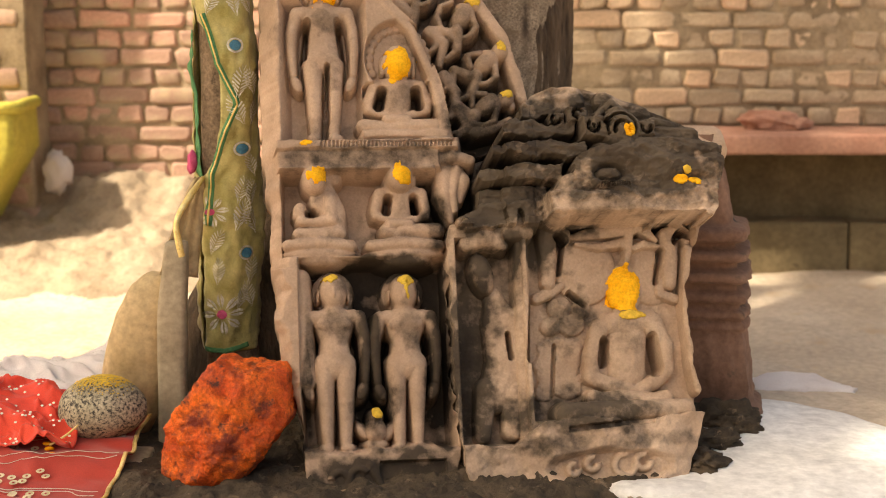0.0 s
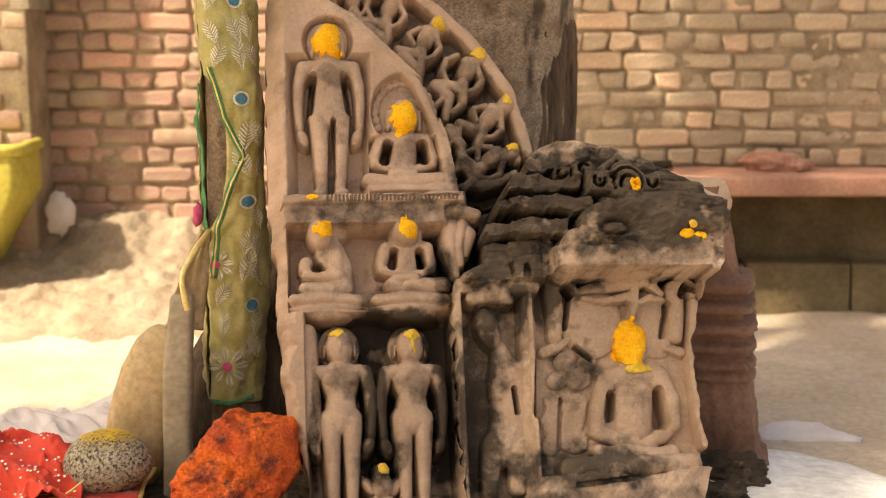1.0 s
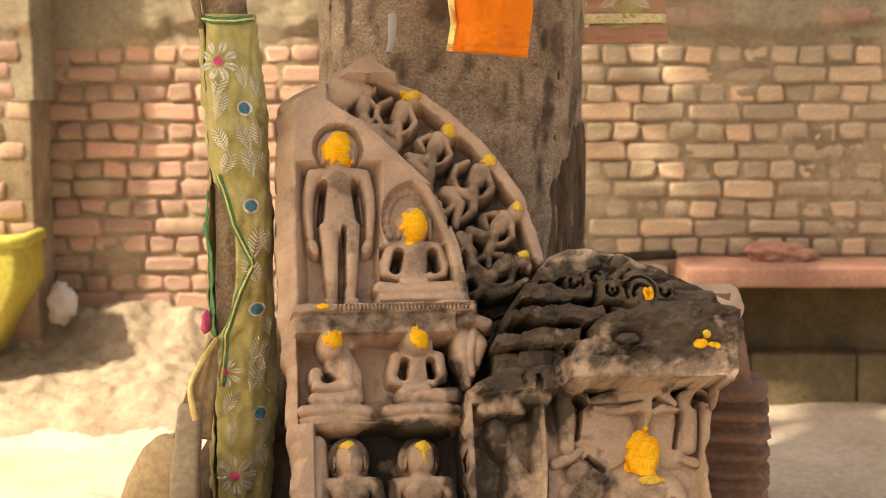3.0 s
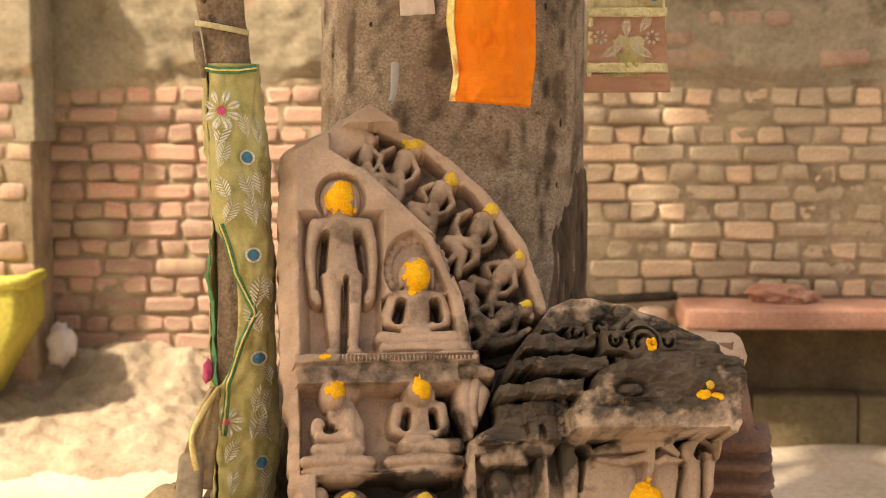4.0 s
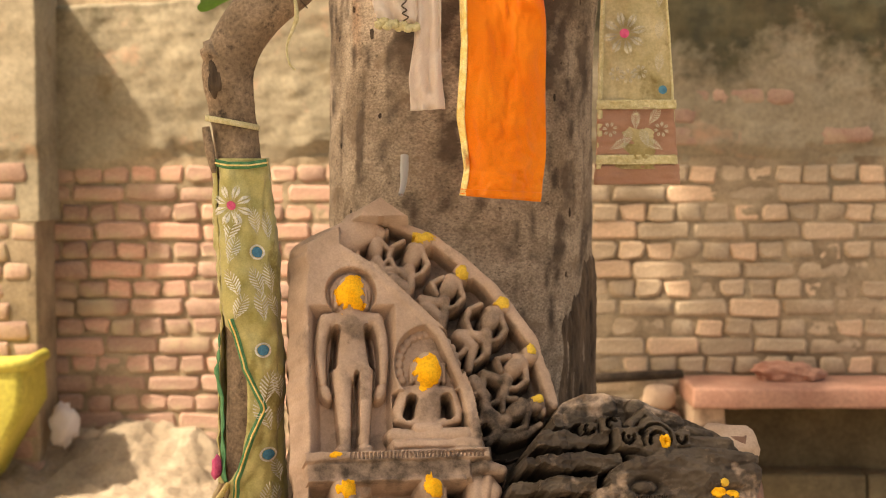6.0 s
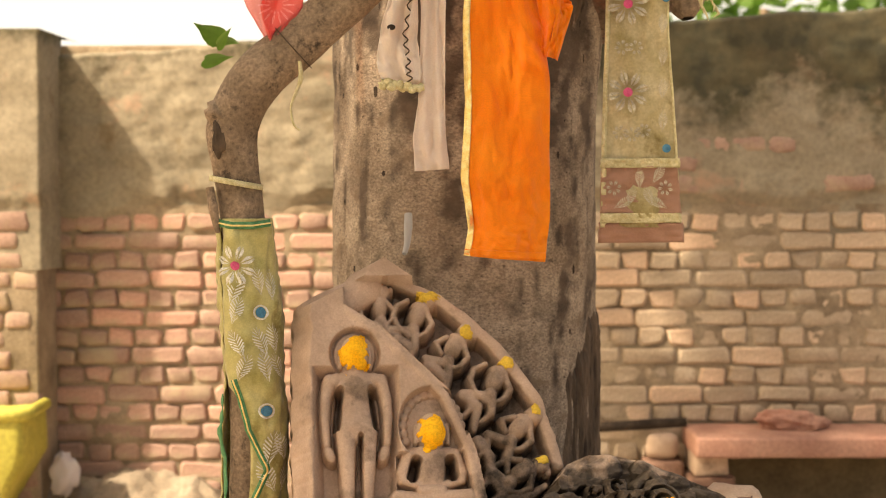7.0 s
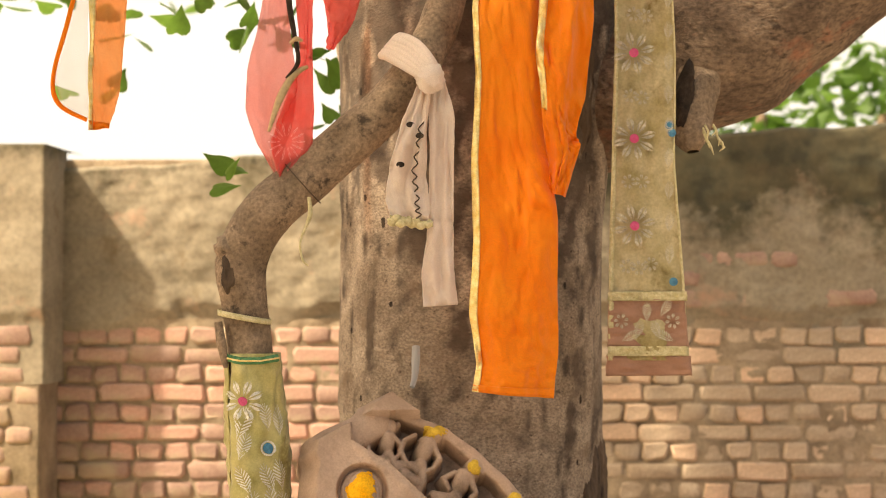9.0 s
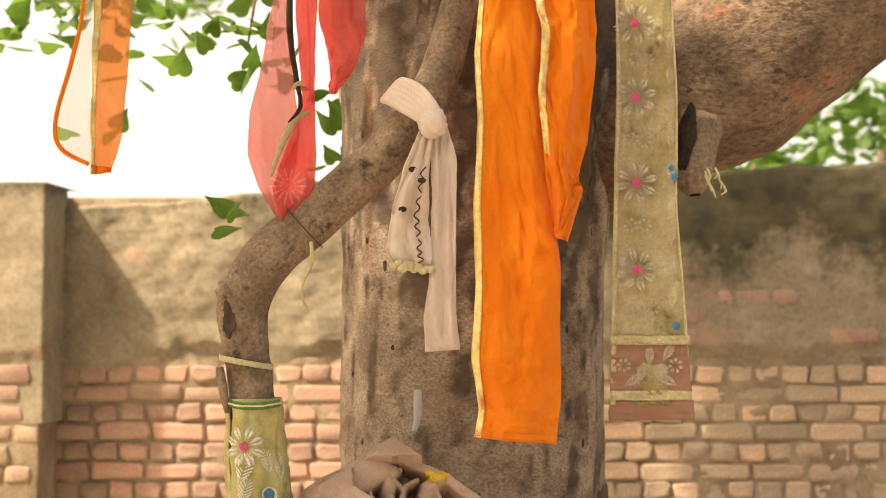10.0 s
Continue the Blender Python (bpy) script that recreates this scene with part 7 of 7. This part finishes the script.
grid_mesh("hem", [[tuple(Vector(MP[i, -1]) + Vector((s, 0, 0.003))) for s in (-0.006, 0.004)] for i in range(70)], False, M_GOLD, maroon, "gold hem", 0.003)
redc = thing("red_cloth", (-0.85, -1.05, 0.15), "crumpled bright red cloth with white sequin dots", "cloth")
RP = rumpled(-1.15, -0.665, -1.20, -0.88, lambda X, Y: 0.150 + 0.090 * np.exp(-(((X + 0.90) / 0.24) ** 2 + ((Y + 1.0) / 0.14) ** 2)) + 0.02 * np.clip(-0.9 - X, 0, 1), 141, M_RED, "cloth", redc, 0.16, 130, 10.0, 0.040)
for i in range(280):
    c = Vector(RP[rs.randrange(4, 126), rs.randrange(4, 126)]) + Vector((0, -0.004, 0.003))
    bm = bmesh.new()
    disc(bm, lambda p, q, o: c + Vector((p, q * 0.6 - o, q * 0.6 + o)), 0, 0, 0.0035, 0.0005, 8)
    part("sequin", bm, M_SILVER, redc)
white = thing("white_cloth", (-0.95, -0.75, 0.2), "crumpled white and lilac cloth heaped behind the red cloth", "cloth")
WP = rumpled(-1.3, -0.675, -0.95, -0.62, lambda X, Y: 0.12 + 0.14 * np.clip((X + 1.35) / 0.6, 0, 1) * np.exp(-((Y + 0.78) / 0.13) ** 2), 151, M_LILAC, "cloth", white, 0.12, 120, 6.5, 0.045)
grid_mesh("lace_trim", WP[0:7] + np.array([0, -0.004, 0.004]), False, M_PALEGOLD, white, "gold lace trim", 0.003)
petal = thing("marigold_petals", (-0.735, -1.16, 0.17), "scattered yellow marigold petals on the red cloths", "petals")
for i, (x, y, z) in enumerate(((-0.735, -1.18, 0.158), (-0.722, -1.20, 0.152), (-0.745, -1.165, 0.165), (-0.69, -1.0, 0.262), (-0.72, -0.97, 0.255), (-0.665, -0.985, 0.27))):
    part("petal", lump((x, y, z), (0.012, 0.008, 0.004), 40 + i, 0.5, 2, 2), M_TURMERIC, petal)
grid_mesh("stalk", tube([(-0.735, -1.18, 0.165), (-0.70, -1.165, 0.185), (-0.675, -1.15, 0.205)], [0.003, 0.003, 0.002], 6), True, M_GOLD, petal)

# limewashed platform and cloth beyond the carvings
dais = thing("white_dais", (0.86, -1.15, 0), "rounded limewashed plaster platform with worn edges", "platform")
aa = np.linspace(0, 2 * math.pi, 90, endpoint=False)[None]
q = np.array([0.0, 0.25, 0.5, 0.75, 0.9, 0.96, 1.0, 1.01, 1.01])[:, None]
hz = np.array([0.118, 0.118, 0.115, 0.108, 0.100, 0.092, 0.065, 0.01, -0.05])[:, None]
rad = 1 + 0.02 * fbm(np.cos(aa) * 2, np.sin(aa) * 2, 2, 161)
XX, YY = 0.985 + q * rad * 0.41 * np.cos(aa), -1.15 + q * rad * 0.68 * np.sin(aa)
DP = np.stack([XX, YY, hz + 0.006 * fbm(XX, YY, 6, 163)], -1)
grid_mesh("platform_top", DP[:7], True, M_WHITE, dais)
grid_mesh("platform_side", DP[6:], True, M_WHITE, dais)
bundle = thing("white_bundle", (1.1, -0.4, 0.03), "crumpled dusty white cloth lying beyond the platform", "cloth")
part("cloth", lump((1.14, -0.36, 0.06), (0.17, 0.07, 0.055), 51, 0.25, 1.6, 4), M_LILAC, bundle)
kerb = thing("pale_stone_piece", (0.65, -1.3, 0.05), "broken whitewashed stone at the foot of the block", "stone")
part("stone", lump((0.66, -1.27, 0.098), (0.13, 0.06, 0.022), 53, 0.2, 1.3, 3, 0.3), M_WHITE, kerb)

for i, (x, y, sx, sy, sz) in enumerate(((0.80, -0.98, 0.085, 0.06, 0.035), (0.90, -0.86, 0.06, 0.05, 0.03), (0.775, -1.12, 0.045, 0.07, 0.025), (0.86, -0.80, 0.10, 0.05, 0.05))):
    tagged(part("earth_clod", lump((x, y, 0.118), (sx, sy, sz), 81 + i, 0.45, 2.4, 4), M_DIRT), "dark mossy clod of earth at the pillar's foot", "earth", "clods of earth")

crumbs = bmesh.new()
cr = random.Random(31)
for i in range(170):
    x, y = cr.uniform(-0.55, 0.95), cr.uniform(-1.42, -1.1)
    s = cr.uniform(0.004, 0.014)
    q = bmesh.ops.create_icosphere(crumbs, subdivisions=1, radius=s)["verts"]
    z = 0.085 + 0.02 * cr.random()
    for v in q:
        v.co = Vector((x + v.co.x * cr.uniform(0.7, 1.4), y + v.co.y, z + v.co.z * 0.7))
tagged(part("crumbled_stone", crumbs, M_GREYSTONE, None, "small stone crumbs and grit strewn on the earth", smooth=False), category="grit", kind="stuff")
for i in range(12):
    x, y, a = cr.uniform(-0.5, 0.9), cr.uniform(-1.38, -1.15), cr.uniform(0, 6.28)
    d = Vector((math.cos(a), math.sin(a), 0)) * cr.uniform(0.03, 0.07)
    p = Vector((x, y, 0.105))
    tagged(grid_mesh("twig", tube([p - d, p + Vector((0, 0, 0.006)), p + d], [0.002, 0.003, 0.0015], 6, 0.2, i, 3), True, M_LIMB), "small dry brown twig lying on the earth bed", "twig", "twigs on the earth bed")

# ---- loose and laid bricks ----
# courses that show through the worn render
ghost = random.Random(91)
for z in (1.665, 1.75, 1.835):
    x = 0.72 + ghost.uniform(0, 0.1)
    while x < 2.3:
        w = ghost.choice((0.228, 0.111))
        if ghost.random() < 1.3 * (2.0 - z):
            lay(kinds[0, w, ghost.randrange(7)], 0, (x + w / 2, 1.9855 + ghost.uniform(-0.001, 0.005), z), ghost.uniform(-0.02, 0.02), False, wall)
        x += w + 0.0115
brick_field(wall, -1.66, 2.35, WALL_Y, 0.02 + COURSE / 2, BRICK_TOP, True, 0)
brick_field(wall, -6.0, -4.4, WALL_Y, 0.02 + COURSE / 2, BRICK_TOP, False, 0)
brick_field(wall, 2.35, 6.0, WALL_Y, 0.02 + COURSE / 2, BRICK_TOP, False, 0)
brick_field(pier, -2.75, -1.664, 1.733, 0.03 + COURSE / 2, 1.56, False, 1)
for dusty, m in ((0, M_BRICK), (1, M_BRICK_DUSTY)):
    vs, fs = spare[dusty]
    if vs:
        me = bpy.data.meshes.new("brickwork")
        me.from_pydata(vs, [], fs)
        tagged(mesh_object("brickwork", me, m, wall, "rest of the laid bricks"), kind="stuff")
